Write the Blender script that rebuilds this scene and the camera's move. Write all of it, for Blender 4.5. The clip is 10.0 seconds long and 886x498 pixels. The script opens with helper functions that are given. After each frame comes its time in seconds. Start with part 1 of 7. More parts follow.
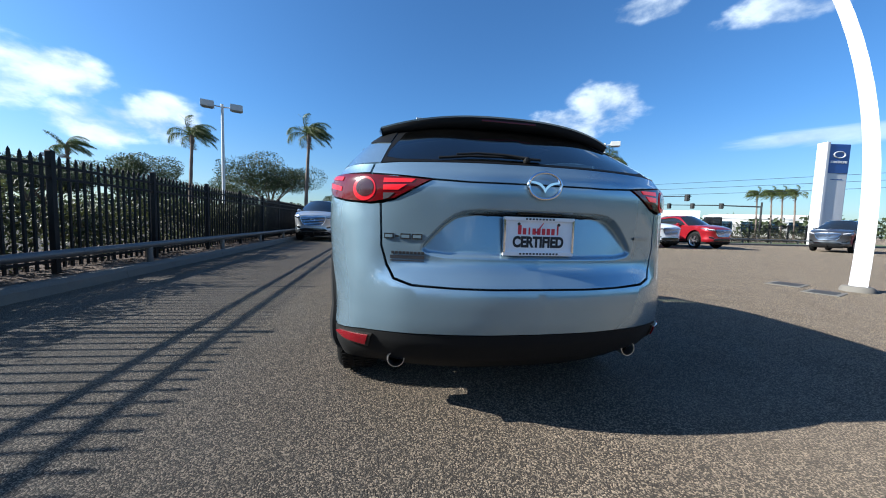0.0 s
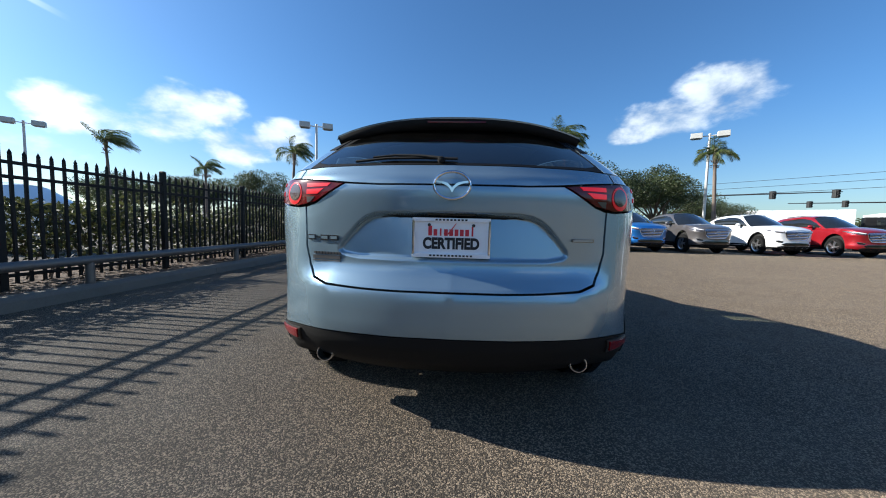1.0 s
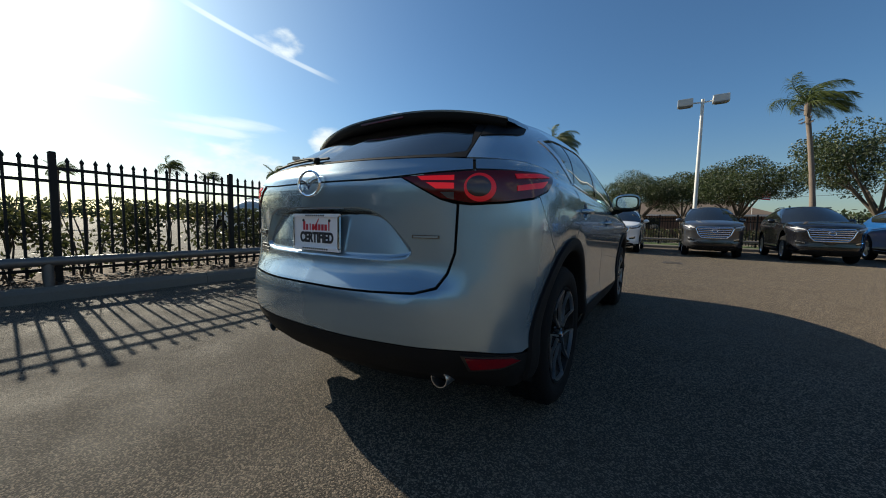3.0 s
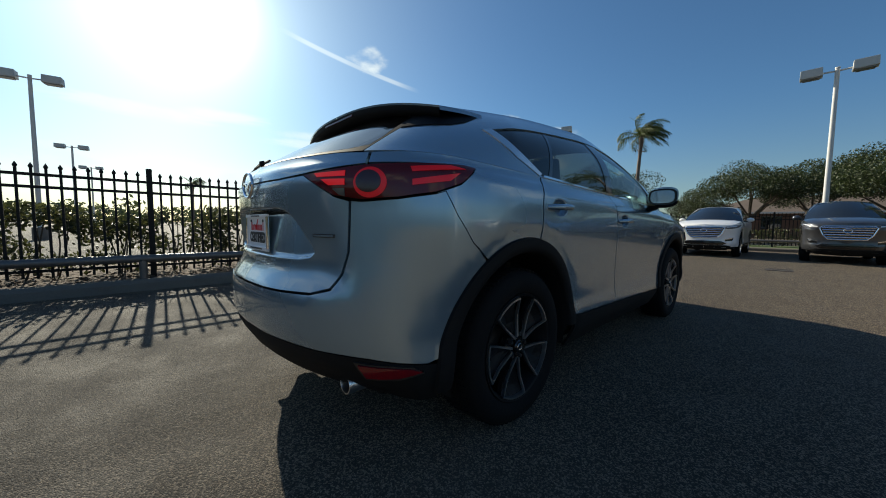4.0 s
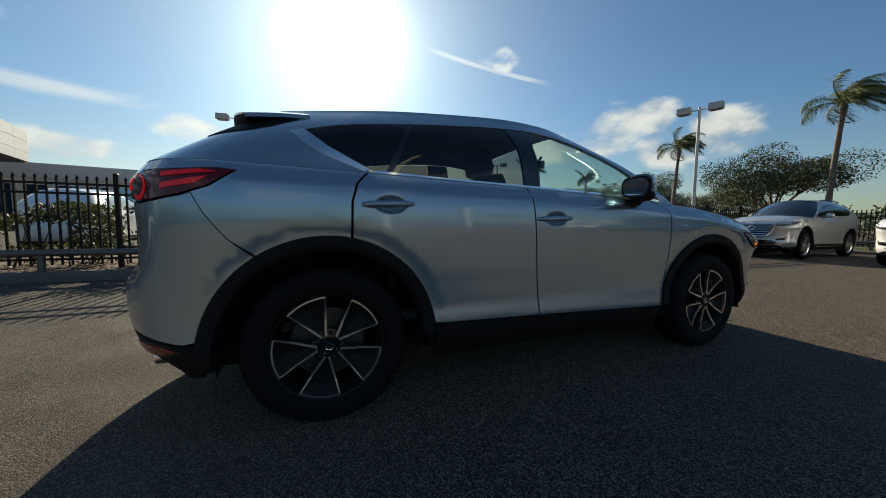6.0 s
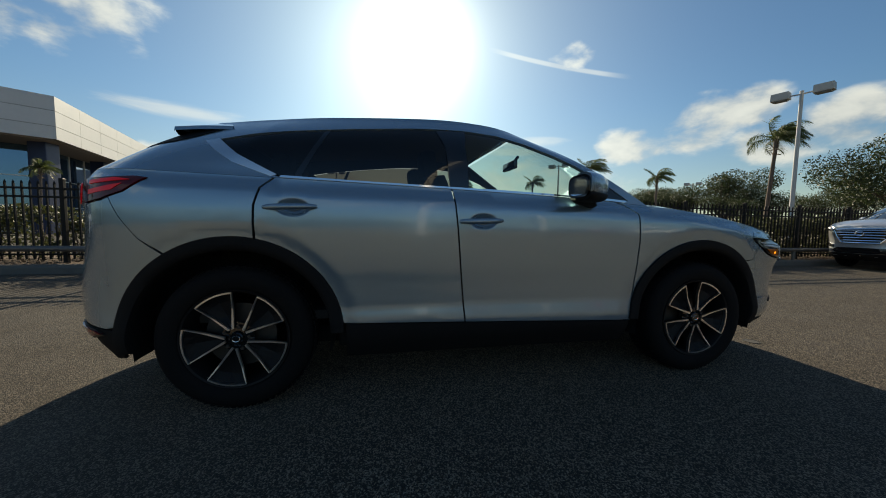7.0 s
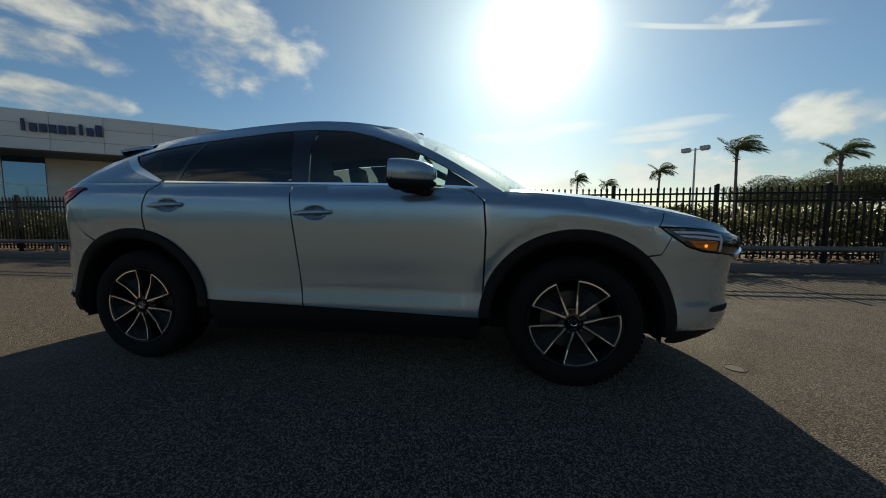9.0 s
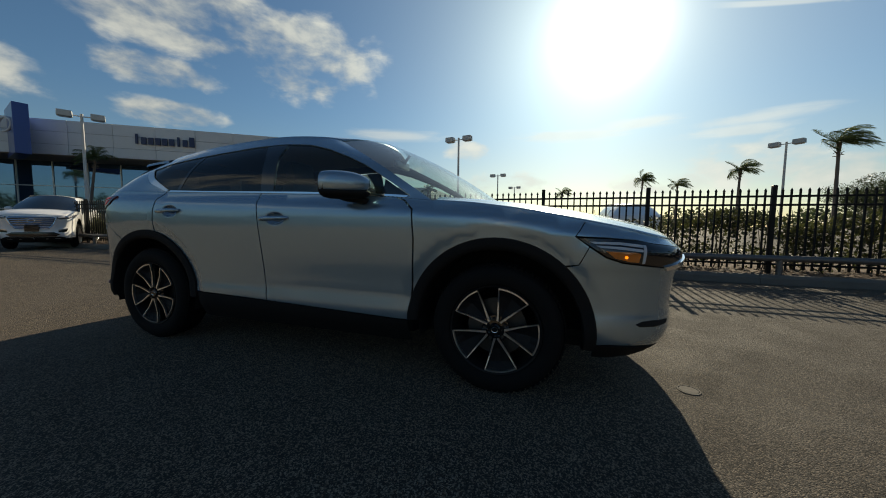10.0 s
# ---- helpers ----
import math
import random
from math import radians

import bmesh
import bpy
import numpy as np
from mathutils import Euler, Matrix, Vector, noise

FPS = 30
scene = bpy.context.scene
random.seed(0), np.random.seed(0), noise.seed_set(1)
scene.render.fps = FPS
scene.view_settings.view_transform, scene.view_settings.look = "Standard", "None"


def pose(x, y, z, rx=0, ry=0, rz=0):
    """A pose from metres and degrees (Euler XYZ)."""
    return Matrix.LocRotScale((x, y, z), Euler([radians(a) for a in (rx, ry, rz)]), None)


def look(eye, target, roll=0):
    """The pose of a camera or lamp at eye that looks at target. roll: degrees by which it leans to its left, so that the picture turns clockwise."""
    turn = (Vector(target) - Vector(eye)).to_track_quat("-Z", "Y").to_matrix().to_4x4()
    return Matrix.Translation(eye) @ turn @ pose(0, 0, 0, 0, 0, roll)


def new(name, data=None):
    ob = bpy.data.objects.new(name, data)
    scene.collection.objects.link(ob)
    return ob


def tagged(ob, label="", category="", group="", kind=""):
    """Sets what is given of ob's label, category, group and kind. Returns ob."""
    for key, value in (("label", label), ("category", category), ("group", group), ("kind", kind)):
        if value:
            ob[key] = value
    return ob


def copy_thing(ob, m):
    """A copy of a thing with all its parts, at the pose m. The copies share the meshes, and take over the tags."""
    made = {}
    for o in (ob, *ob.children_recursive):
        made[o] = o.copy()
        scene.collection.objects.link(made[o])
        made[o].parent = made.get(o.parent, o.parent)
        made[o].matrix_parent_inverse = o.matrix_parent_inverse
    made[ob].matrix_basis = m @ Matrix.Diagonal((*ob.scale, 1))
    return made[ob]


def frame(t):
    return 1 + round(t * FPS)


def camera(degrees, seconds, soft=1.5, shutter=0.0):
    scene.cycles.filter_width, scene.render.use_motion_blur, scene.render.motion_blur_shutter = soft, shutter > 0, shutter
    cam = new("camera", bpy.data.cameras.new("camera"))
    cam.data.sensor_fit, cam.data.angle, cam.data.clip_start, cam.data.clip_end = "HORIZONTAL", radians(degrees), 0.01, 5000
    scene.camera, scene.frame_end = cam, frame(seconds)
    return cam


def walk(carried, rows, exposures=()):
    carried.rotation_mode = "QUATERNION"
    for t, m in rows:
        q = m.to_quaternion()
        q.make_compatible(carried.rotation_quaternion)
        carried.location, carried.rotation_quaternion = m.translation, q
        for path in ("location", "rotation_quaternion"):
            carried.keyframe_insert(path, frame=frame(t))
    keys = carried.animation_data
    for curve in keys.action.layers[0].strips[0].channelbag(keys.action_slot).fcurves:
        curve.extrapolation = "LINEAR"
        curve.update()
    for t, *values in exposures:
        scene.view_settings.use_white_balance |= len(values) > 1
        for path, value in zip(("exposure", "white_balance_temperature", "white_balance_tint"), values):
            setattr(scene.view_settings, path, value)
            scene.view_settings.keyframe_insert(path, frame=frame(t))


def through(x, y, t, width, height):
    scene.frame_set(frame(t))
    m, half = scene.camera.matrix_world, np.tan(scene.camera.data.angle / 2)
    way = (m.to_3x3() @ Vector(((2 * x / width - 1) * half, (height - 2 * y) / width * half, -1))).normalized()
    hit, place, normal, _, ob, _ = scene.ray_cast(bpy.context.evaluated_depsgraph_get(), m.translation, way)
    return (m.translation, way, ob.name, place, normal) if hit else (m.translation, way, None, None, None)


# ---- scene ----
cam = camera(105.6, 10.0, soft=1.0)


def view(x, y, z, yaw, pitch, roll):
    """A camera pose from its eye and its turn to the left, up and over."""
    a, b = radians(yaw), radians(pitch)
    eye = Vector((x, y, z))
    return look(eye, eye + Vector((-math.sin(a) * math.cos(b), math.cos(a) * math.cos(b), math.sin(b))), roll)


PATH = [
    (0.0, view(-0.673, -3.586, 0.932, -10.77, -4.42, 1.80)),
    (0.5, view(-0.329, -3.632, 0.928, -3.79, -4.19, 1.51)),
    (1.0, view(0.045, -3.635, 0.937, 3.18, -4.02, 1.38)),
    (1.5, view(0.405, -3.604, 0.949, 11.03, -4.42, 1.72)),
    (2.0, view(0.743, -3.526, 0.933, 19.01, -4.09, 2.17)),
    (2.5, view(1.060, -3.388, 0.936, 26.68, -4.22, 2.00)),
    (4.0, view(1.744, -2.703, 0.929, 46.22, -4.08, 0.68)),
    (4.5, view(1.991, -2.432, 0.946, 53.83, -4.51, 1.53)),
    (5.0, view(2.160, -2.128, 0.943, 58.92, -4.65, 1.38)),
    (5.5, view(2.326, -1.815, 0.937, 62.80, -4.63, 0.90)),
    (7.0, view(2.692, -0.700, 0.948, 78.48, -4.10, 0.93)),
    (7.5, view(2.747, -0.299, 0.943, 82.64, -4.16, 1.20)),
    (8.0, view(2.793, 0.116, 0.939, 86.21, -4.21, 1.11)),
    (8.5, view(2.801, 0.553, 0.937, 91.85, -4.58, 0.46)),
    (9.0, view(2.769, 0.941, 0.913, 98.53, -4.48, -0.01)),
    (9.5, view(2.738, 1.312, 0.913, 103.23, -4.35, -0.14)),
    (10.0, view(2.707, 1.669, 0.950, 108.03, -4.33, 0.62)),
]
walk(cam, PATH, exposures=[(0.0, 1.22, 5900, 7), (1.3, 1.14, 6500, 8), (2.7, 0.80, 7250, 7), (4.2, 0.54, 7100, 4), (5.5, 0.52, 7600, 6), (7.5, 0.50, 8200, 5), (10.0, 0.27, 8200, 5)])

# ---- light ----
SUN_YAW, SUN_UP = radians(86.0), radians(28.0)
SUN_WAY = Vector((-math.sin(SUN_YAW) * math.cos(SUN_UP), math.cos(SUN_YAW) * math.cos(SUN_UP), math.sin(SUN_UP)))
sun_data = bpy.data.lights.new("sun", "SUN")
sun_data.energy, sun_data.angle, sun_data.color = 5.0, radians(0.53), (1.0, 0.93, 0.82)
sun = new("sun", sun_data)
sun.matrix_world = look(SUN_WAY * 60, (0, 0, 0))

world = bpy.data.worlds.new("sky")
scene.world = world
world.use_nodes = True


class Nodes:
    """Short hand for building node trees."""

    def __init__(self, tree):
        self.tree = tree
        tree.nodes.clear()

    def add(self, kind, operation=None, use_clamp=None, data_type=None, blend_type=None, sky_type=None, sun_disc=None, clamp=None, interpolation_type=None):
        n = self.tree.nodes.new(kind)
        if operation is not None:
            n.operation = operation
        if use_clamp is not None:
            n.use_clamp = use_clamp
        if data_type is not None:
            n.data_type = data_type
        if blend_type is not None:
            n.blend_type = blend_type
        if sky_type is not None:
            n.sky_type = sky_type
        if sun_disc is not None:
            n.sun_disc = sun_disc
        if clamp is not None:
            n.clamp = clamp
        if interpolation_type is not None:
            n.interpolation_type = interpolation_type
        return n

    def put(self, socket, value):
        if hasattr(value, "is_output"):
            self.tree.links.new(value, socket)
        elif value is not None:
            socket.default_value = value

    def math(self, op, a, b=None, c=None, clamp=False):
        n = self.add("ShaderNodeMath", operation=op, use_clamp=clamp)
        for k, v in enumerate((a, b, c)):
            self.put(n.inputs[k], v)
        return n.outputs[0]

    def vec(self, op, a, b=None, out=0):
        n = self.add("ShaderNodeVectorMath", operation=op)
        self.put(n.inputs[0], a)
        if b is not None:
            self.put(n.inputs[1], b)
        return n.outputs[out]

    def mix(self, f, a, b, blend="MIX"):
        n = self.add("ShaderNodeMix", data_type="RGBA", blend_type=blend)
        self.put(n.inputs[0], f)
        self.put(n.inputs[6], a)
        self.put(n.inputs[7], b)
        return n.outputs[2]

    def noise(self, where, scale, detail=4.0, rough=0.55, distort=0.0):
        n = self.add("ShaderNodeTexNoise")
        self.put(n.inputs["Vector"], where)
        n.inputs["Scale"].default_value = scale
        n.inputs["Detail"].default_value = detail
        n.inputs["Roughness"].default_value = rough
        n.inputs["Distortion"].default_value = distort
        return n.outputs["Fac"]

    def ramp(self, f, lo, hi, a=0.0, b=1.0):
        n = self.add("ShaderNodeMapRange", clamp=True, interpolation_type="SMOOTHSTEP")
        for k, v in enumerate((f, lo, hi, a, b)):
            self.put(n.inputs[k], v)
        return n.outputs[0]


def heading(yaw, up):
    a, b = radians(yaw), radians(up)
    return (-math.sin(a) * math.cos(b), math.cos(a) * math.cos(b), math.sin(b))


def build_sky():
    g = Nodes(world.node_tree)
    way = g.vec("NORMALIZE", g.add("ShaderNodeTexCoord").outputs["Generated"])
    sky = g.add("ShaderNodeTexSky", sky_type="NISHITA", sun_disc=False)
    sky.sun_elevation, sky.sun_rotation = SUN_UP, -SUN_YAW
    sky.air_density, sky.dust_density, sky.ozone_density = 1.0, 0.75, 3.0
    colour = sky.outputs[0]
    # the bright haze round the sun
    near = g.math("MAXIMUM", g.vec("DOT_PRODUCT", way, heading(82.6, 27.0), out=1), 0.0)
    glow = g.math("ADD", g.math("MULTIPLY", g.math("POWER", near, 11.0), 1.5), g.math("ADD", g.math("MULTIPLY", g.math("POWER", near, 60.0), 2.2), g.math("MULTIPLY", g.math("POWER", near, 230.0), 15.0)))
    white = g.mix(1.0, (1.0, 0.96, 0.88, 1), glow, "MULTIPLY")
    # clouds: soft patches broken up by noise; each has a heading, a height, its half width and half height in degrees
    sep = g.add("ShaderNodeSeparateXYZ")
    g.put(sep.inputs[0], way)
    yaw = g.math("MULTIPLY", g.math("ARCTAN2", g.math("MULTIPLY", sep.outputs[0], -1.0), sep.outputs[1]), 57.2958)
    up = g.math("MULTIPLY", g.math("ARCSINE", sep.outputs[2]), 57.2958)
    billow = g.noise(g.vec("MULTIPLY", way, (1, 1, 1.9)), 9.5, 8.0, 0.54, 0.15)
    wisp = g.noise(g.vec("MULTIPLY", way, (1, 1, 6.0)), 5.0, 8.0, 0.62, 0.6)
    puffs = [(-35.5, 17.6, 6.8, 4.8), (-29.0, 15.2, 8.0, 3.4), (-40, 28.4, 7, 2.2), (-57, 25, 11, 2.6), (49.5, 11.8, 7.0, 3.6),
             (41.0, 14.6, 6.0, 4.0), (34.5, 10.5, 6.0, 3.6), (28.5, 12.0, 6.0, 3.6), (36.8, 15.0, 4.5, 3.6),
             (43, 12.9, 6, 4.0), (104, 12, 6, 2.6), (97, 6.5, 11, 2.6), (130, 23.5, 15, 7.5), (146, 25.5, 17, 7.5),
             (160, 26, 12, 4.5), (147.5, 18.3, 9.0, 2.8), (146.5, 13.6, 8.0, 2.6), (66, 8.0, 10, 4.2), (57, 6.0, 9, 3.4),
             (75, 6.0, 8, 2.4), (58.7, 24.6, 4.5, 2.6), (118, 8, 10, 2.4), (-25, 13.6, 5, 2.0), (-140, 22, 20, 7), (170, 15, 18, 5), (-95, 18, 16, 6)]
    total = None
    for a, e, w, h in puffs:
        dx = g.math("DIVIDE", g.math("SUBTRACT", yaw, a), w)
        dy = g.math("DIVIDE", g.math("SUBTRACT", up, e), h)
        far = g.math("SQRT", g.math("ADD", g.math("MULTIPLY", dx, dx), g.math("MULTIPLY", dy, dy)))
        one = g.math("SUBTRACT", 1.0, far, clamp=True)
        total = one if total is None else g.math("MAXIMUM", total, one)
    total = g.math("MINIMUM", g.math("MULTIPLY", total, 1.35), 0.66)
    mask = g.ramp(g.math("ADD", total, g.math("MULTIPLY", g.math("SUBTRACT", billow, 0.5), 2.2)), 0.26, 0.94)
    mask = g.math("MULTIPLY", mask, g.ramp(total, 0.0, 0.22))
    streaks = None
    for a, e, w, h in [(88, 13.6, 14, 1.6), (66, 13.2, 12, 1.3), (116, 14.2, 14, 1.6), (78, 14.5, 10, 1.4), (68, 12, 10, 1.4), (-60, 11, 16, 1.6)]:
        dx = g.math("DIVIDE", g.math("SUBTRACT", yaw, a), w)
        dy = g.math("DIVIDE", g.math("SUBTRACT", up, e), h)
        one = g.math("SUBTRACT", 1.0, g.math("SQRT", g.math("ADD", g.math("MULTIPLY", dx, dx), g.math("MULTIPLY", dy, dy))), clamp=True)
        streaks = one if streaks is None else g.math("MAXIMUM", streaks, one)
    thin = g.math("MULTIPLY", g.ramp(g.math("ADD", streaks, g.math("MULTIPLY", g.math("SUBTRACT", wisp, 0.5), 1.2)), 0.25, 0.85), g.ramp(streaks, 0.0, 0.2))
    thin = g.math("MULTIPLY", thin, 0.6)
    # a vapour trail
    along = g.math("MULTIPLY", g.math("SUBTRACT", yaw, 62.0), 0.27)
    off = g.math("ABSOLUTE", g.math("SUBTRACT", g.math("SUBTRACT", up, 24.0), along))
    trail = g.math("MULTIPLY", g.ramp(off, 0.15, 0.42, 0.5, 0.0), g.ramp(g.math("ABSOLUTE", g.math("SUBTRACT", yaw, 61.0)), 6.0, 11.0, 1.0, 0.0))
    veil = g.math("MAXIMUM", g.math("MAXIMUM", mask, thin), trail)
    shade = g.ramp(g.math("ADD", billow, g.math("MULTIPLY", total, -0.25)), 0.22, 0.60)
    lit = g.mix(shade, (4.7, 5.5, 6.6, 1), (8.4, 9.2, 10.0, 1))
    # clouds towards the sun are lit through
    lit = g.mix(g.math("MULTIPLY", g.math("POWER", near, 5.0), 0.8), lit, (12.0, 13.9, 15.8, 1))
    rich = g.mix(1.0, colour, g.mix(g.ramp(up, 2.0, 18.0), (0.86, 1.0, 1.10, 1), (0.66, 1.0, 1.28, 1)), "MULTIPLY")
    colour = g.mix(g.math("MULTIPLY", veil, 0.92), rich, lit)
    colour = g.mix(1.0, colour, white, "ADD")
    back = g.add("ShaderNodeBackground")
    g.put(back.inputs[0], colour)
    back.inputs[1].default_value = 0.0588
    g.put(g.add("ShaderNodeOutputWorld").inputs[0], back.outputs[0])


build_sky()

# ---- materials ----


def material(name, colour, rough=0.5, metal=0.0, vary=0.12, grain=40.0, bump=0.0, coarse=1.5, coat=0.0, coat_rough=0.03,
             stain=None, emit=None, spec=0.5, per_piece=0.0, bump_scale=None):
    """A surface with grain and broader stains in its colour, some roughness change and fine relief."""
    m = bpy.data.materials.new(name)
    m.use_nodes = True
    g = Nodes(m.node_tree)
    where = g.add("ShaderNodeTexCoord").outputs["Object"]
    fine, wide = g.noise(where, grain, 5.0, 0.6), g.noise(where, coarse, 4.0, 0.6, 0.3)
    base = (*colour, 1)
    level = g.math("ADD", g.math("MULTIPLY", g.math("SUBTRACT", fine, 0.5), vary * 2), g.math("MULTIPLY", g.math("SUBTRACT", wide, 0.5), vary * 2))
    if per_piece:
        info = g.add("ShaderNodeObjectInfo").outputs["Random"]
        level = g.math("ADD", level, g.math("MULTIPLY", g.math("SUBTRACT", info, 0.5), per_piece * 2))
    hsv = g.add("ShaderNodeHueSaturation")
    g.put(hsv.inputs["Value"], g.math("ADD", level, 1.0))
    hsv.inputs["Color"].default_value = base
    tint = hsv.outputs[0]
    if stain:
        tint = g.mix(g.math("MULTIPLY", g.ramp(wide, 0.52, 0.72), stain[1]), tint, (*stain[0], 1))
    p = g.add("ShaderNodeBsdfPrincipled")
    g.put(p.inputs["Base Color"], tint)
    g.put(p.inputs["Roughness"], g.math("ADD", rough, g.math("MULTIPLY", g.math("SUBTRACT", wide, 0.5), min(0.15, rough * 0.4)), clamp=True))
    p.inputs["Metallic"].default_value = metal
    p.inputs["Specular IOR Level"].default_value = spec
    p.inputs["Coat Weight"].default_value = coat
    p.inputs["Coat Roughness"].default_value = coat_rough
    if emit:
        p.inputs["Emission Color"].default_value = (*emit[0], 1)
        p.inputs["Emission Strength"].default_value = emit[1]
    if bump:
        b = g.add("ShaderNodeBump")
        b.inputs["Strength"].default_value = min(1.0, bump)
        b.inputs["Distance"].default_value = 0.01
        g.put(b.inputs["Height"], g.noise(where, bump_scale or grain, 4.0, 0.6))
        g.put(p.inputs["Normal"], b.outputs[0])
    g.put(g.add("ShaderNodeOutputMaterial").inputs[0], p.outputs[0])
    return m


def paint(name, colour, metal=0.6, rough=0.32):
    """Car paint: flakes under a clear coat, with a little road dust."""
    m = bpy.data.materials.new(name)
    m.use_nodes = True
    g = Nodes(m.node_tree)
    where = g.add("ShaderNodeTexCoord").outputs["Object"]
    flake, dust = g.noise(where, 900.0, 2.0), g.noise(where, 3.0, 5.0, 0.65)
    c = g.mix(g.ramp(dust, 0.5, 0.9, 0.0, 0.03), (*colour, 1), (0.45, 0.42, 0.38, 1))
    hsv = g.add("ShaderNodeHueSaturation")
    g.put(hsv.inputs["Color"], c)
    g.put(hsv.inputs["Value"], g.math("ADD", 0.97, g.math("MULTIPLY", flake, 0.06)))
    p = g.add("ShaderNodeBsdfPrincipled")
    g.put(p.inputs["Base Color"], hsv.outputs[0])
    p.inputs["Metallic"].default_value = metal
    g.put(p.inputs["Roughness"], g.ramp(dust, 0.35, 0.9, rough, rough + 0.012))
    p.inputs["Coat Weight"].default_value = 1.0
    g.put(p.inputs["Coat Roughness"], g.ramp(dust, 0.35, 0.9, 0.040, 0.055))
    g.put(g.add("ShaderNodeOutputMaterial").inputs[0], p.outputs[0])
    return m


def glass(name, tint, gloss_rough=0.01, haze=0.0):
    """A thin tinted pane: it lets tinted light through and mirrors by its angle."""
    m = bpy.data.materials.new(name)
    m.use_nodes = True
    g = Nodes(m.node_tree)
    where = g.add("ShaderNodeTexCoord").outputs["Object"]
    film = g.noise(where, 5.0, 5.0, 0.6)
    clear = g.add("ShaderNodeBsdfTransparent")
    g.put(clear.inputs[0], (*tint, 1))
    # pale film: a little dust, and a painted reflection veil where haze is high
    dust_veil = g.add("ShaderNodeBsdfDiffuse")
    dust_veil.inputs[0].default_value = (0.35, 0.34, 0.32, 1)
    soft = g.add("ShaderNodeMixShader")
    g.put(soft.inputs[0], g.ramp(film, 0.4, 0.8, haze * 0.4, haze))
    g.put(soft.inputs[1], clear.outputs[0])
    g.put(soft.inputs[2], dust_veil.outputs[0])
    shine = g.add("ShaderNodeBsdfGlossy")
    shine.inputs[0].default_value = (1, 1, 1, 1)
    shine.inputs["Roughness"].default_value = gloss_rough
    edge = g.add("ShaderNodeLayerWeight").outputs["Facing"]
    sheen = g.math("ADD", 0.045, g.math("MULTIPLY", g.math("POWER", edge, 4.5), 0.9))
    top = g.add("ShaderNodeMixShader")
    g.put(top.inputs[0], sheen)
    g.put(top.inputs[1], soft.outputs[0])
    g.put(top.inputs[2], shine.outputs[0])
    g.put(g.add("ShaderNodeOutputMaterial").inputs[0], top.outputs[0])
    return m


def asphalt_material():
    m = bpy.data.materials.new("asphalt")
    m.use_nodes = True
    g = Nodes(m.node_tree)
    where = g.add("ShaderNodeTexCoord").outputs["Object"]
    stones = g.add("ShaderNodeTexVoronoi")
    g.put(stones.inputs["Vector"], where)
    stones.inputs["Scale"].default_value = 185.0
    sep = g.add("ShaderNodeSeparateXYZ")
    g.put(sep.inputs[0], stones.outputs["Color"])
    each = sep.outputs[0]
    fine, mid, wide = g.noise(where, 260.0, 4.0), g.noise(where, 2.2, 5.0, 0.65), g.noise(where, 0.18, 4.0, 0.6, 0.6)
    c = g.mix(g.ramp(each, 0.45, 1.0), (0.028, 0.0230, 0.0180, 1), (0.345, 0.268, 0.188, 1))
    c = g.mix(g.ramp(fine, 0.40, 0.85), c, (0.094, 0.075, 0.057, 1))
    c = g.mix(g.ramp(mid, 0.5, 0.8, 0.0, 0.35), c, (0.054, 0.045, 0.036, 1))
    c = g.mix(g.ramp(wide, 0.45, 0.75, 0.0, 0.40), c, (0.152, 0.123, 0.093, 1))
    p = g.add("ShaderNodeBsdfPrincipled")
    g.put(p.inputs["Base Color"], c)
    g.put(p.inputs["Roughness"], g.ramp(mid, 0.3, 0.7, 0.78, 0.92))
    p.inputs["Specular IOR Level"].default_value = 0.3
    p.inputs["Diffuse Roughness"].default_value = 1.0
    b = g.add("ShaderNodeBump")
    b.inputs["Strength"].default_value = 0.9
    b.inputs["Distance"].default_value = 0.004
    height = g.math("ADD", g.math("MULTIPLY", stones.outputs["Distance"], -1.2), g.math("MULTIPLY", fine, 0.6))
    g.put(b.inputs["Height"], height)
    g.put(p.inputs["Normal"], b.outputs[0])
    g.put(g.add("ShaderNodeOutputMaterial").inputs[0], p.outputs[0])
    return m


def leaf_material(name, dark, light, through=0.35):
    """Leaves that differ leaf by leaf and let some light through."""
    m = bpy.data.materials.new(name)
    m.use_nodes = True
    g = Nodes(m.node_tree)
    r = g.add("ShaderNodeNewGeometry").outputs["Random Per Island"]
    c = g.mix(r, (*dark, 1), (*light, 1))
    p = g.add("ShaderNodeBsdfPrincipled")
    g.put(p.inputs["Base Color"], c)
    p.inputs["Roughness"].default_value = 0.5
    t = g.add("ShaderNodeBsdfTranslucent")
    g.put(t.inputs[0], c)
    s = g.add("ShaderNodeMixShader")
    s.inputs[0].default_value = through
    g.put(s.inputs[1], p.outputs[0])
    g.put(s.inputs[2], t.outputs[0])
    g.put(g.add("ShaderNodeOutputMaterial").inputs[0], s.outputs[0])
    return m


ASPHALT = asphalt_material()
SILVER = paint("silver_paint", (0.262, 0.372, 0.450), 0.64, 0.25)
CLADDING = material("textured_black_plastic", (0.009, 0.009, 0.0092), 0.75, 0, 0.15, 300, 0.15, spec=0.22)
GLOSS_BLACK = material("gloss_black", (0.008, 0.008, 0.009), 0.12, 0, 0.05, 30, coat=0.6)
SATIN_BLACK = material("satin_black", (0.005, 0.005, 0.0055), 0.6, 0, 0.05, 30, spec=0.12)
# underbody black; also puts the shade of gaps and slots into the colour
SHADOW_BLACK = material("underbody_shade_black", (0.006, 0.006, 0.006), 0.9, 0, 0.1, 20)
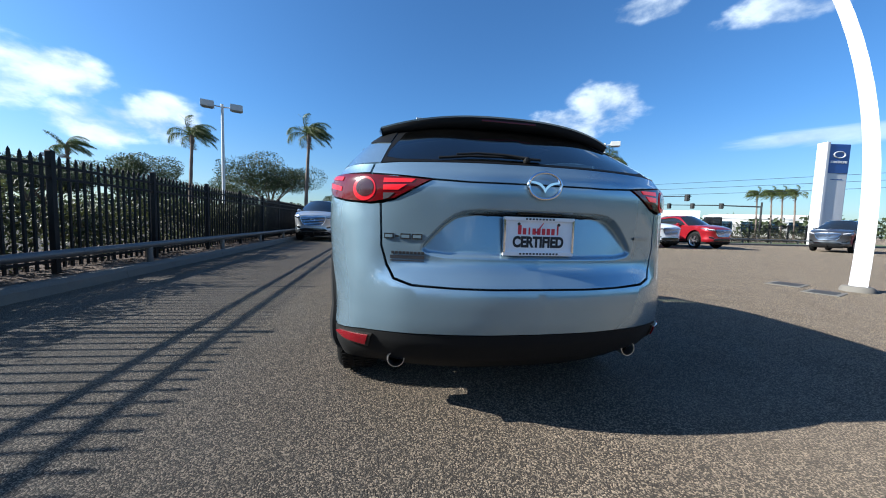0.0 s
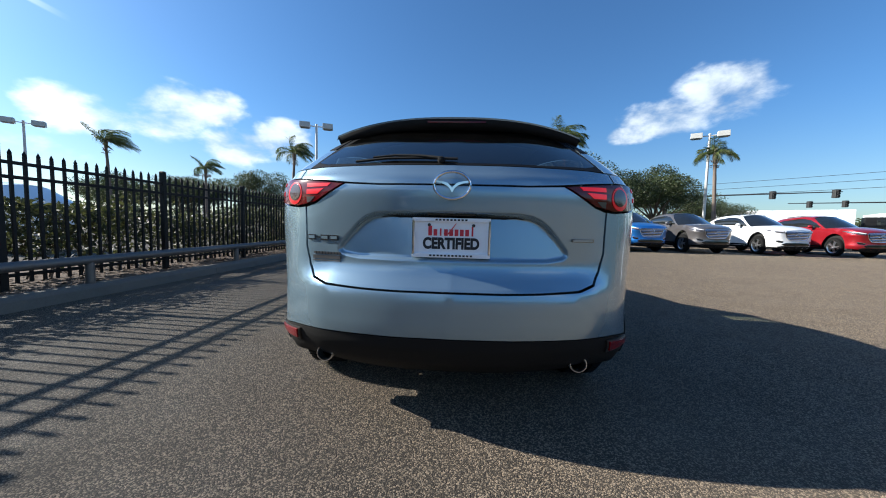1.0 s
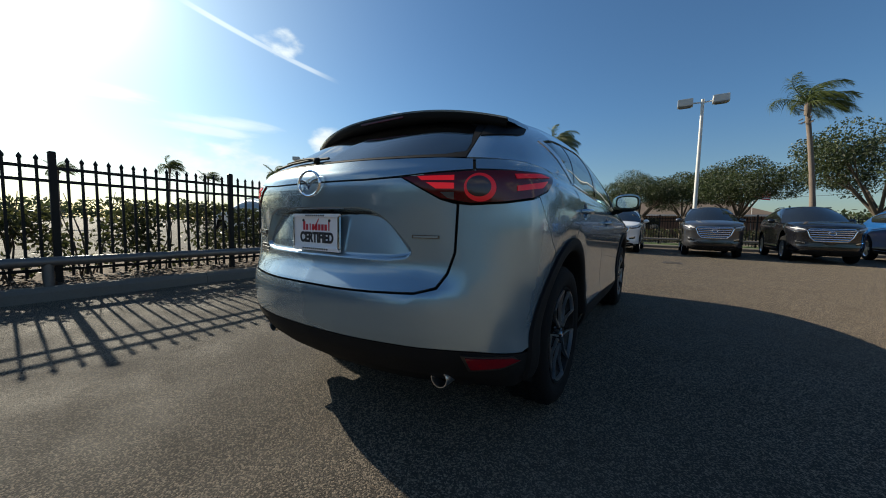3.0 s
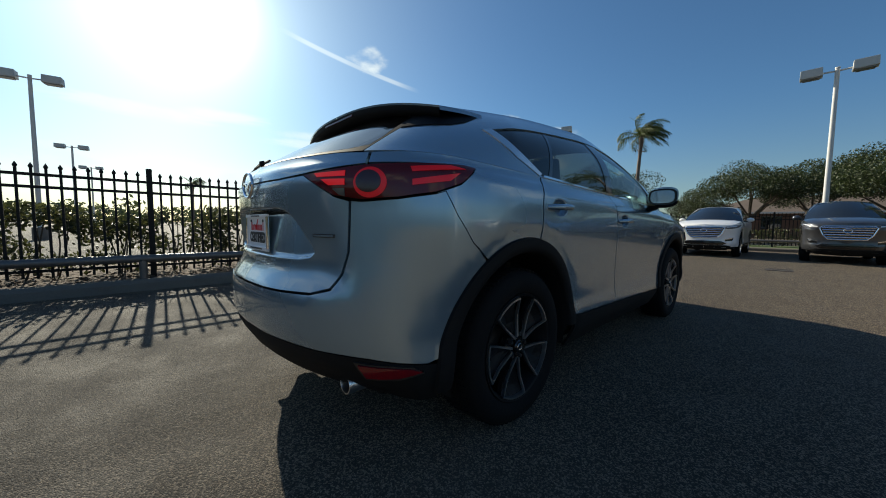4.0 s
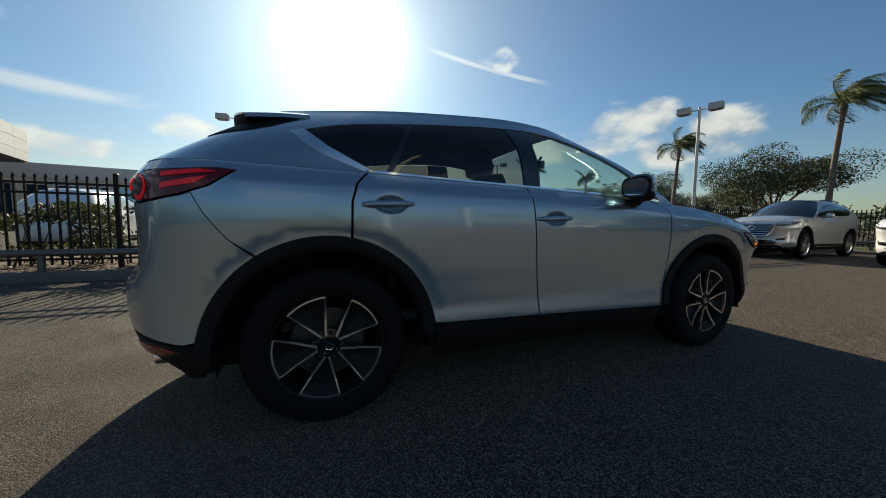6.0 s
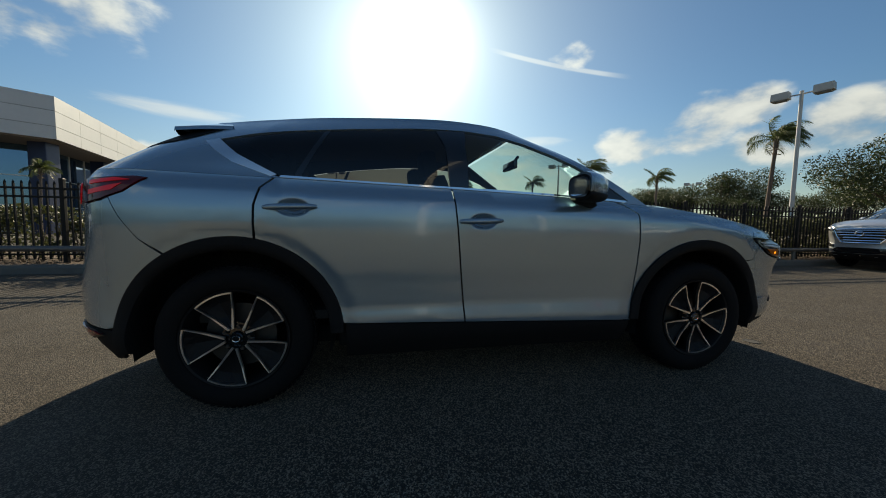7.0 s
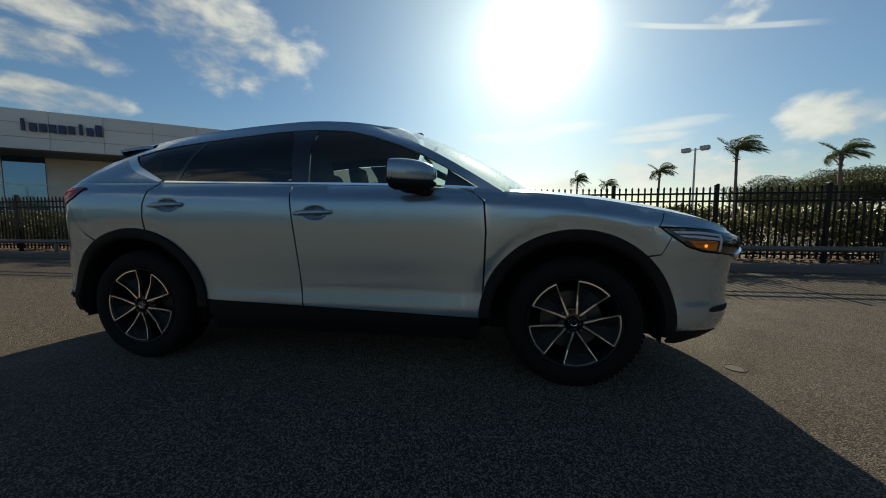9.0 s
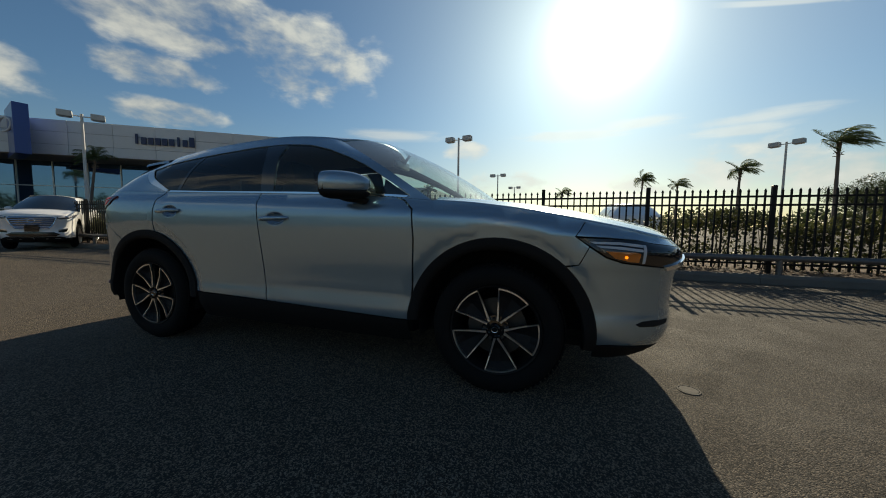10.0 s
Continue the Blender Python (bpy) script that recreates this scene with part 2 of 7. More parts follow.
RUBBER = material("tyre_rubber", (0.008, 0.008, 0.0082), 0.82, 0, 0.18, 60, 0.2, spec=0.18)
CHROME = material("chrome", (0.85, 0.86, 0.88), 0.08, 1.0, 0.03, 20)
BRUSHED = material("machined_alloy", (0.80, 0.80, 0.81), 0.30, 1.0, 0.05, 80)
RIM_DARK = material("dark_grey_alloy", (0.009, 0.0092, 0.010), 0.5, 0.0, 0.08, 40, spec=0.2)
DISC = material("brake_disc_steel", (0.07, 0.066, 0.062), 0.5, 0.8, 0.15, 60)
PRIVACY = glass("privacy_glass", (0.26, 0.245, 0.215), 0.008, 0.01)
CLEAR = glass("green_tinted_glass", (0.66, 0.78, 0.73), 0.008, 0.02)
# the higher haze paints a pale veil in place of mirrored sky
SCREEN = glass("windscreen_glass", (0.72, 0.81, 0.78), 0.008, 0.12)
LENS_RED = material("red_lens", (0.19, 0.003, 0.009), 0.12, 0, 0.35, 60, coat=0.4)
LENS_DARK = material("smoked_red_lens", (0.095, 0.003, 0.005), 0.10, 0, 0.1, 40, coat=0.35, spec=0.3)
LENS_GREY = material("grey_lens", (0.10, 0.09, 0.10), 0.10, 0.3, 0.2, 60, coat=1.0)
LENS_EYE = material("dark_red_lens", (0.045, 0.012, 0.014), 0.15, 0.0, 0.2, 60, coat=0.4)
TAIL_ON = material("lit_tail_lamp", (0.42, 0.01, 0.015), 0.2, 0, 0.05, 30, emit=((1.0, 0.012, 0.020), 0.18))
TAIL_DIM = material("dim_tail_lamp", (0.46, 0.008, 0.016), 0.2, 0, 0.05, 30, emit=((1.0, 0.012, 0.020), 0.06))
HEAD_LENS = material("headlamp_strip_white", (0.50, 0.52, 0.55), 0.2, 0.0, 0.2, 50, coat=1.0)
AMBER = material("amber_lens", (0.55, 0.14, 0.01), 0.15, 0, 0.1, 60, coat=1.0)
AMBER_ON = material("amber_bulb", (0.9, 0.3, 0.02), 0.2, 0, 0.05, 30, emit=((1.0, 0.28, 0.02), 1.1))
DARK_CHROME = material("smoked_chrome", (0.16, 0.165, 0.175), 0.18, 0.9, 0.05, 20)
PLATE_WHITE = material("white_plate", (0.88, 0.88, 0.89), 0.35, 0, 0.04, 60)
PLATE_RED = material("red_print", (0.62, 0.03, 0.05), 0.4, 0, 0.05, 60)
PRINT_BLACK = material("black_print", (0.015, 0.015, 0.018), 0.5, 0, 0.05, 60)
SEAT = material("dark_seat_cloth", (0.03, 0.028, 0.026), 0.85, 0, 0.2, 120, 0.2)
TRIM_GREY = material("grey_interior_trim", (0.36, 0.355, 0.34), 0.8, 0, 0.1, 60)

# ---- mesh helpers ----


def link_mesh(name, verts, faces, mat, parent=None, label="", smooth=False, normals=None, mats=None, index=None):
    me = bpy.data.meshes.new(name)
    me.from_pydata([tuple(v) for v in verts], [], [tuple(f) for f in faces])
    for m in (mats or [mat]):
        me.materials.append(m)
    if index is not None:
        me.polygons.foreach_set("material_index", index)
    if smooth:
        me.polygons.foreach_set("use_smooth", [True] * len(me.polygons))
    if normals is not None:
        me.normals_split_custom_set_from_vertices([tuple(n) for n in normals])
    me.update()
    ob = new(name, me)
    if parent is not None:
        ob.parent = parent
    if label:
        tagged(ob, label)
    return ob


def part(name, bm, mat, parent=None, label="", smooth=False, angle=35):
    me = bpy.data.meshes.new(name)
    bmesh.ops.recalc_face_normals(bm, faces=bm.faces)
    bm.to_mesh(me)
    bm.free()
    me.materials.append(mat)
    if smooth:
        me.polygons.foreach_set("use_smooth", [True] * len(me.polygons))
        me.set_sharp_from_angle(angle=radians(angle))
    ob = new(name, me)
    if parent is not None:
        ob.parent = parent
    if label:
        tagged(ob, label)
    return ob


def thing(name, label, category, m=None, group="", kind=""):
    ob = new(name)
    ob.empty_display_size = 0.2
    if m is not None:
        ob.matrix_basis = m
    return tagged(ob, label, category, group, kind)


def bm_box(size, at=(0, 0, 0), bevel=0.0, turn=None, bm=None, taper=None):
    bm = bm or bmesh.new()
    made = bmesh.ops.create_cube(bm, size=1.0)["verts"]
    for v in made:
        v.co = Vector((v.co.x * size[0], v.co.y * size[1], v.co.z * size[2]))
        if taper and v.co.z > 0:
            v.co.x *= taper[0]
            v.co.y *= taper[1]
    if bevel:
        edges = list({e for v in made for e in v.link_edges})
        made = bmesh.ops.bevel(bm, geom=edges, offset=bevel, segments=2, affect="EDGES", profile=0.7)["verts"] + [v for v in made if v.is_valid]
    m = Matrix.Translation(at) @ (turn.to_4x4() if turn is not None else Matrix())
    for v in set(made):
        v.co = m @ v.co
    return bm


def bm_lathe(profile, n=32, axis="z", bm=None, at=(0, 0, 0), closed=False):
    """Turn a profile of (radius, height) points about an axis."""
    bm = bm or bmesh.new()
    rings = []
    for r, h in profile:
        ring = []
        for k in range(n):
            a = 2 * math.pi * k / n
            c, s = r * math.cos(a), r * math.sin(a)
            p = {"z": (c, s, h), "x": (h, c, s), "y": (c, h, s)}[axis]
            ring.append(bm.verts.new(Vector(p) + Vector(at)))
        rings.append(ring)
    pairs = list(zip(rings, rings[1:])) + ([(rings[-1], rings[0])] if closed else [])
    for a, b in pairs:
        for k in range(n):
            bm.faces.new((a[k], a[(k + 1) % n], b[(k + 1) % n], b[k]))
    if not closed:
        for ring in (rings[0], rings[-1]):
            if (ring[0].co - ring[n // 2].co).length > 1e-4:
                bm.faces.new(ring)
    return bm


def bm_tube(points, radius, n=8, bm=None, cap=True, up=None):
    """A round bar along points; radius is a number or one for each point."""
    bm = bm or bmesh.new()
    pts = [Vector(p) for p in points]
    rad = [float(r) for r in (radius if isinstance(radius, (list, tuple)) else [radius] * len(pts))]
    rings = []
    side = None
    for k, p in enumerate(pts):
        d = (pts[min(k + 1, len(pts) - 1)] - pts[max(k - 1, 0)]).normalized()
        ref = Vector((0, 0, 1)) if abs(d.z) < 0.95 else Vector((1, 0, 0))
        side = d.cross(ref).normalized() if side is None else (side - d * side.dot(d)).normalized()
        other = d.cross(side)
        rings.append([bm.verts.new(p + rad[k] * (math.cos(2 * math.pi * j / n) * side + math.sin(2 * math.pi * j / n) * other)) for j in range(n)])
    for a, b in zip(rings, rings[1:]):
        for j in range(n):
            bm.faces.new((a[j], a[(j + 1) % n], b[(j + 1) % n], b[j]))
    if cap:
        bm.faces.new(rings[0])
        bm.faces.new(rings[-1])
    return bm


def bm_prism(outline, depth, place, bm=None):
    """A flat outline (u, v) made depth thick; place turns (u, v, w) into a point."""
    bm = bm or bmesh.new()
    a = [bm.verts.new(place(u, v, 0.0)) for u, v in outline]
    b = [bm.verts.new(place(u, v, depth)) for u, v in outline]
    bm.faces.new(a)
    bm.faces.new(b[::-1])
    n = len(a)
    for k in range(n):
        bm.faces.new((a[k], b[k], b[(k + 1) % n], a[(k + 1) % n]))
    return bm

# ---- the body of a sport utility car, as sheets ----
from mathutils.geometry import delaunay_2d_cdt


def spline(points, n=600):
    """A smooth curve through points, as n samples."""
    p = np.array(points, float)
    p = np.vstack([2 * p[0] - p[1], p, 2 * p[-1] - p[-2]])
    out = []
    seg = len(p) - 3
    for k in range(n):
        f = k / (n - 1) * seg
        i = min(int(f), seg - 1)
        t = f - i
        a, b, c, d = p[i], p[i + 1], p[i + 2], p[i + 3]
        out.append(0.5 * (2 * b + (c - a) * t + (2 * a - 5 * b + 4 * c - d) * t * t + (3 * b - a - 3 * c + d) * t**3))
    return np.array(out)


def table(xs, vs, soft):
    """A soft function through a table of values."""
    grid = np.linspace(xs[0] - 0.5, xs[-1] + 0.5, 1200)
    raw = np.interp(grid, xs, vs)
    step = grid[1] - grid[0]
    k = np.exp(-0.5 * (np.arange(-200, 201) * step / soft) ** 2)
    pad = np.concatenate([np.full(200, raw[0]), raw, np.full(200, raw[-1])])
    smooth = np.convolve(pad, k / k.sum(), "same")[200:-200]
    return lambda v: np.interp(v, grid, smooth)


class Body:
    """Two sheets: the lower body, by the way s round its waist and the height z; and the cabin above it, by s and t from belt to roof."""

    def __init__(self):
        # half of the waist, from the middle of the tail round the side to the middle of the nose
        waist = spline([(0, -2.225), (0.25, -2.210), (0.47, -2.163), (0.635, -2.10), (0.770, -2.012), (0.862, -1.895), (0.903, -1.75), (0.914, -1.5),
                        (0.908, -1.1), (0.896, -0.6), (0.890, -0.1), (0.890, 0.4), (0.894, 0.9), (0.90, 1.3), (0.895, 1.65), (0.865, 1.92), (0.795, 2.115),
                        (0.645, 2.26), (0.36, 2.345), (0, 2.37)], 4000)
        step = np.linalg.norm(np.diff(waist, axis=0), axis=1)
        self.s = np.concatenate([[0], np.cumsum(step)])
        self.x, self.y = waist[:, 0], waist[:, 1]
        tan = np.gradient(waist, axis=0)
        tan /= np.linalg.norm(tan, axis=1)[:, None]
        self.nx, self.ny = tan[:, 1], -tan[:, 0]
        self.nx[0], self.ny[0], self.nx[-1], self.ny[-1] = 0, -1, 0, 1
        self.mid = int(np.argmax(self.x))
        self.end = self.s[-1]
        self.side = table([0.18, 0.27, 0.35, 0.43, 0.50, 0.62, 0.78, 0.92, 1.02, 1.1], [0.11, 0.05, 0.010, 0.006, 0.018, 0.017, 0.008, 0.0, 0.003, 0.013], 0.016)
        self.rear = table([0.20, 0.29, 0.34, 0.42, 0.50, 0.60, 0.665, 0.695, 0.742, 0.78, 0.88, 1.00, 1.08, 1.14, 1.19],
                          [0.24, 0.10, 0.035, -0.015, -0.034, -0.040, -0.036, -0.016, 0.012, 0.018, 0.012, 0.004, 0.0, 0.012, 0.055], 0.009)
        self.corner = table([0.20, 0.29, 0.34, 0.42, 0.50, 0.60, 0.70, 0.80, 0.90, 1.00, 1.08, 1.14, 1.19],
                            [0.24, 0.10, 0.035, -0.010, -0.022, -0.022, -0.014, -0.004, 0.002, 0.004, 0.0, 0.012, 0.055], 0.02)
        self.nose = table([0.18, 0.26, 0.33, 0.40, 0.47, 0.50, 0.60, 0.70, 0.76, 0.83, 0.87], [0.25, 0.13, 0.058, 0.036, 0.037, 0.043, 0.038, 0.024, 0.002, 0.0, 0.03], 0.012)
        ys = [-2.3, -1.9, -1.5, -1.0, -0.3, 0.3, 0.75, 0.95, 1.2, 1.5, 1.8, 2.05, 2.19, 2.40]
        self.belt_y = table(ys, [1.19, 1.188, 1.178, 1.166, 1.148, 1.128, 1.106, 1.088, 1.07, 1.03, 0.972, 0.924, 0.894, 0.872], 0.05)

    def of_y(self, y):
        """The way round at which the waist passes y."""
        return np.interp(y, self.y, self.s)

    def of_x(self, x, front=False):
        if front:
            return np.interp(-np.asarray(x, float), -self.x[self.mid:], self.s[self.mid:])
        return np.interp(x, self.x[: self.mid], self.s[: self.mid])

    def belt(self, s):
        return self.belt_y(np.interp(s, self.s, self.y))

    def lower(self, s, z):
        x, y = np.interp(s, self.s, self.x), np.interp(s, self.s, self.y)
        nx, ny = np.interp(s, self.s, self.nx), np.interp(s, self.s, self.ny)
        back = np.clip((-ny - 0.42) / 0.50, 0, 1) * (y < 0)
        back = back * back * (3 - 2 * back)
        fore = np.clip((y - 1.65) / 0.48, 0, 1)
        fore = fore * fore * (3 - 2 * fore)
        turn = np.clip((x - 0.52) / 0.20, 0, 1)
        turn = turn * turn * (3 - 2 * turn)
        off = self.side(z) * (1 - back - fore) + (self.rear(z) * (1 - turn) + self.corner(z) * turn) * back + self.nose(z) * fore
        d = np.clip(self.belt_y(y) - z, 0, 1)
        off = off + 0.052 * np.exp(-((d / 0.045) ** 2)) * (1 - back) * (1 - 0.4 * fore)
        r = np.minimum(np.hypot(y + 1.35, z - 0.365), np.hypot(y - 1.355, z - 0.365))
        lip = np.clip((0.590 - r) / 0.075, 0, 1)
        off = off + 0.009 * lip * lip * (3 - 2 * lip) * (1 - back) * (1 - fore)
        return np.stack([np.maximum(x - nx * off, 0), y - ny * off, z], -1)

    def cabin_frame(self):
        """The belt and roof curves of the cabin, up to the screen pillar."""
        sa = float(self.of_y(0.97))
        s = np.linspace(0, sa, 260)
        belt = self.lower(s, self.belt(s))
        key = [0, self.of_x(0.35), self.of_x(0.60), self.of_y(-1.86), self.of_y(-1.55), self.of_y(-1.0), self.of_y(-0.3), self.of_y(0.3), self.of_y(0.75), sa]
        roof = [(0, -1.60, 1.535), (0.33, -1.590, 1.525), (0.50, -1.54, 1.505), (0.560, -1.45, 1.500), (0.585, -1.24, 1.522), (0.600, -0.90, 1.556),
                (0.607, -0.36, 1.586), (0.603, -0.06, 1.578), (0.592, 0.11, 1.556), (0.575, 0.215, 1.528)]
        r = np.array(roof)
        fine = spline(np.column_stack([key, r]), 600)
        top = np.stack([np.interp(s, fine[:, 0], fine[:, k]) for k in (1, 2, 3)], -1)
        return s, belt, top

    def cabin(self, s, t):
        if not hasattr(self, "frame_"):
            self.frame_ = self.cabin_frame()
        ss, belt, top = self.frame_
        b = np.stack([np.interp(s, ss, belt[:, k]) for k in range(3)], -1)
        r = np.stack([np.interp(s, ss, top[:, k]) for k in range(3)], -1)
        p = b + (r - b) * np.asarray(t)[..., None]
        bulge = np.interp(s, [0, self.of_x(0.60), self.of_y(-1.80), self.of_y(-1.4)], [0.008, 0.008, 0.022, 0.05]) * np.sin(np.pi * np.clip(t, 0, 1))
        way = np.stack([np.interp(s, self.s, self.nx), np.interp(s, self.s, self.ny), 0 * np.asarray(s) + 0.35], -1)
        out = p + way * np.asarray(bulge)[..., None]
        out[..., 0] = np.maximum(out[..., 0], 0)
        return out

    def find(self, y, z):
        """s and t of the place on the cabin's side that shows at y, z from the side."""
        if not hasattr(self, "grid_"):
            gs, gt = np.meshgrid(np.linspace(self.of_x(0.60), self.of_y(0.97), 500), np.linspace(0, 1, 160), indexing="ij")
            self.grid_ = gs.ravel(), gt.ravel(), self.cabin(gs, gt).reshape(-1, 3)
        gs, gt, p = self.grid_
        k = int(np.argmin((p[:, 1] - y) ** 2 + (p[:, 2] - z) ** 2))
        return gs[k], gt[k]


BODY = Body()


def dense(loop, step):
    out = []
    for (a, b), (c, d) in zip(loop, loop[1:] + loop[:1]):
        n = max(1, int(math.hypot(c - a, d - b) / step + 0.5))
        out += [(a + (c - a) * k / n, b + (d - b) * k / n) for k in range(n)]
    return out


def inset(loop, gap):
    p = np.array(loop, float)
    area = 0.5 * np.sum(p[:, 0] * np.roll(p[:, 1], -1) - np.roll(p[:, 0], -1) * p[:, 1])
    d1, d2 = p - np.roll(p, 1, 0), np.roll(p, -1, 0) - p
    n1, n2 = np.stack([-d1[:, 1], d1[:, 0]], 1), np.stack([-d2[:, 1], d2[:, 0]], 1)
    n1 /= np.linalg.norm(n1, axis=1)[:, None] + 1e-9
    n2 /= np.linalg.norm(n2, axis=1)[:, None] + 1e-9
    n = n1 + n2
    n /= np.maximum((n * n).sum(1), 0.8)[:, None] / 2 + 1e-9
    return p + n * gap * np.sign(area)


def within(points, loop):
    x, y = points[:, 0], points[:, 1]
    inside = np.zeros(len(points), bool)
    p = np.array(loop)
    q = np.roll(p, -1, 0)
    for (ax, ay), (bx, by) in zip(p, q):
        cross = (ay > y) != (by > y)
        at = (bx - ax) * (y - ay) / (by - ay + 1e-12) + ax
        inside ^= cross & (x < at)
    return inside


def panel(name, sheet, loop, mat, parent, label="", step=0.045, gap=0.0018, depth=0.014, proud=0.0, side=1, centre=None, shape=None, cuts=(), fine=None):
    """A body panel: an outline on a sheet, cut clean along its edge, with returned edges. Half panels that touch the middle get their mirror image too."""
    edge = inset(dense(list(loop), fine or step * 0.6), gap)
    if centre:
        edge[:, 0] = np.where(np.array(dense(list(loop), fine or step * 0.6))[:, 0] < 1e-6, 0.0, edge[:, 0])
    lo, hi = edge.min(0), edge.max(0)
    gx, gy = np.meshgrid(np.arange(lo[0] + step / 2, hi[0], step), np.arange(lo[1] + step / 2, hi[1], step))
    inner = np.stack([gx.ravel(), gy.ravel()], 1)
    inner = inner[within(inner, edge)] if len(inner) else inner
    if len(inner):
        gapsq = ((inner[:, None] - edge[None]) ** 2).sum(-1).min(1)
        inner = inner[gapsq > (step * 0.42) ** 2]
    n = len(edge)
    verts = [Vector(v) for v in edge] + [Vector(v) for v in inner]
    edges = [(k, (k + 1) % n) for k in range(n)]
    for cut in cuts:
        c = dense(list(cut), step * 0.6)
        base = len(verts)
        verts += [Vector(v) for v in c]
        edges += [(base + k, base + (k + 1) % len(c)) for k in range(len(c))]
    flat, _, tris, *_ = delaunay_2d_cdt(verts, edges, [], 1, 1e-6)
    uv = np.array([(v.x, v.y) for v in flat])
    put = shape or (lambda p, q: p)

    def at(q):
        return put(sheet(q[:, 0], q[:, 1]), q)

    e = 0.006
    pos = at(uv)
    du = at(uv + [e, 0]) - at(np.maximum(uv - [e, 0], [0, -9]))
    dv = at(uv + [0, e]) - at(uv - [0, e])
    nor = np.cross(du, dv)
    nor /= np.linalg.norm(nor, axis=1)[:, None] + 1e-12
    hub = np.array([0, np.clip(pos[:, 1].mean(), -1.2, 1.0), 0.75])
    if ((pos - hub) * nor).sum() < 0:
        nor = -nor
    if centre:
        nor[uv[:, 0] < 1e-5, 0] = 0
    pos = pos + nor * proud
    faces = []
    for a, b, c in tris:
        w = np.cross(pos[b] - pos[a], pos[c] - pos[a])
        faces.append((a, b, c) if w @ (nor[a] + nor[b] + nor[c]) > 0 else (a, c, b))
    count = {}
    for f in faces:
        for k in range(3):
            key = (f[k], f[(k + 1) % 3])
            count[tuple(sorted(key))] = None if tuple(sorted(key)) in count else key
    rim = [v for v in count.values() if v is not None]
    if centre:
        rim = [r for r in rim if not (uv[r[0], 0] < 1e-5 and uv[r[1], 0] < 1e-5)]

    def build(sign):
        p, q, f = pos * [sign, 1, 1], nor * [sign, 1, 1], [t if sign > 0 else t[::-1] for t in faces]
        p, q = list(p), list(q)
        for a, b in rim:
            base = len(p)
            across = np.cross(p[b] - p[a], q[a]) * sign
            across /= np.linalg.norm(across) + 1e-12
            p += [p[a], p[b], p[b] - q[b] * depth, p[a] - q[a] * depth]
            q += [across] * 4
            f.append((base + 1, base, base + 3, base + 2) if sign > 0 else (base, base + 1, base + 2, base + 3))
        return p, q, f

    signs = (1, -1) if centre else (side,)
    p, q, f = [], [], []
    for sign in signs:
        a, b, c = build(sign)
        f += [tuple(int(i) + len(p) for i in t) for t in c]
        p, q = p + a, q + b
    ob = link_mesh(name, p, f, mat, parent, label, smooth=True, normals=q)
    return ob


def grid_part(name, rows, mat, parent, label="", side=1, both=False, depth=0.0):
    """A surface from rows of points (numpy, rows x columns x 3)."""
    rows = np.array(rows, float)
    h, w, _ = rows.shape
    verts, faces = [], []
    for sign in ((1, -1) if both else (side,)):
        base = len(verts)
        verts += list((rows * [sign, 1, 1]).reshape(-1, 3))
        for i in range(h - 1):
            for j in range(w - 1):
                f = (base + i * w + j, base + i * w + j + 1, base + (i + 1) * w + j + 1, base + (i + 1) * w + j)
                faces.append(f if sign > 0 else f[::-1])
    bm = bmesh.new()
    vs = [bm.verts.new(v) for v in verts]
    for f in faces:
        bm.faces.new([vs[i] for i in f])
    bmesh.ops.remove_doubles(bm, verts=bm.verts, dist=0.0008)
    ob = part(name, bm, mat, parent, label, smooth=True, angle=50)
    if depth:
        mod = ob.modifiers.new("thick", "SOLIDIFY")
        mod.thickness, mod.offset = depth, -1
    return ob


def arc(cx, cz, r, a0, a1, n=22):
    return [(cx + r * math.cos(radians(a0 + (a1 - a0) * k / n)), cz + r * math.sin(radians(a0 + (a1 - a0) * k / n))) for k in range(n + 1)]


HUB_R, HUB_F, HUB_Z, ARCH = -1.35, 1.355, 0.365, 0.512
sY, sX = BODY.of_y, BODY.of_x


def on_side(points):
    return [(float(sY(y)), z) for y, z in points]


def on_tail(points):
    return [(float(sX(x)), z) for x, z in points]


def on_nose(points):
    return [(float(BODY.of_x(x, True)), z) for x, z in points]


def belt_run(y0, y1, n=16, drop=0.0):
    return [(float(sY(y)), float(BODY.belt_y(y)) - drop) for y in np.linspace(y0, y1, n)]


def cabin_loop(points):
    return [BODY.find(y, z) for y, z in points]


def roof_rows(body=BODY):
    _, _, top = body.cabin_frame()
    spine_y = [-1.70, -1.3, -0.9, -0.5, -0.15, 0.1, 0.35]
    spine_z = [1.54, 1.587, 1.618, 1.638, 1.643, 1.634, 1.606]
    rows = []
    edge = top[::5]
    for r in np.linspace(0, 1, 12):
        y = edge[:, 1] + (np.clip(edge[:, 1], -1.50, 0.05) - edge[:, 1]) * r * 0.0
        fwd = np.interp(edge[:, 1], [-0.2, 0.215], [0.0, 0.125]) * (1 - (1 - r) ** 2)
        y = y + fwd
        z = edge[:, 2] + (np.interp(y, spine_y, spine_z) - edge[:, 2]) * (1 - (1 - r) ** 2.2)
        rows.append(np.stack([edge[:, 0] * (1 - r), y, z], -1))
    return np.array(rows)


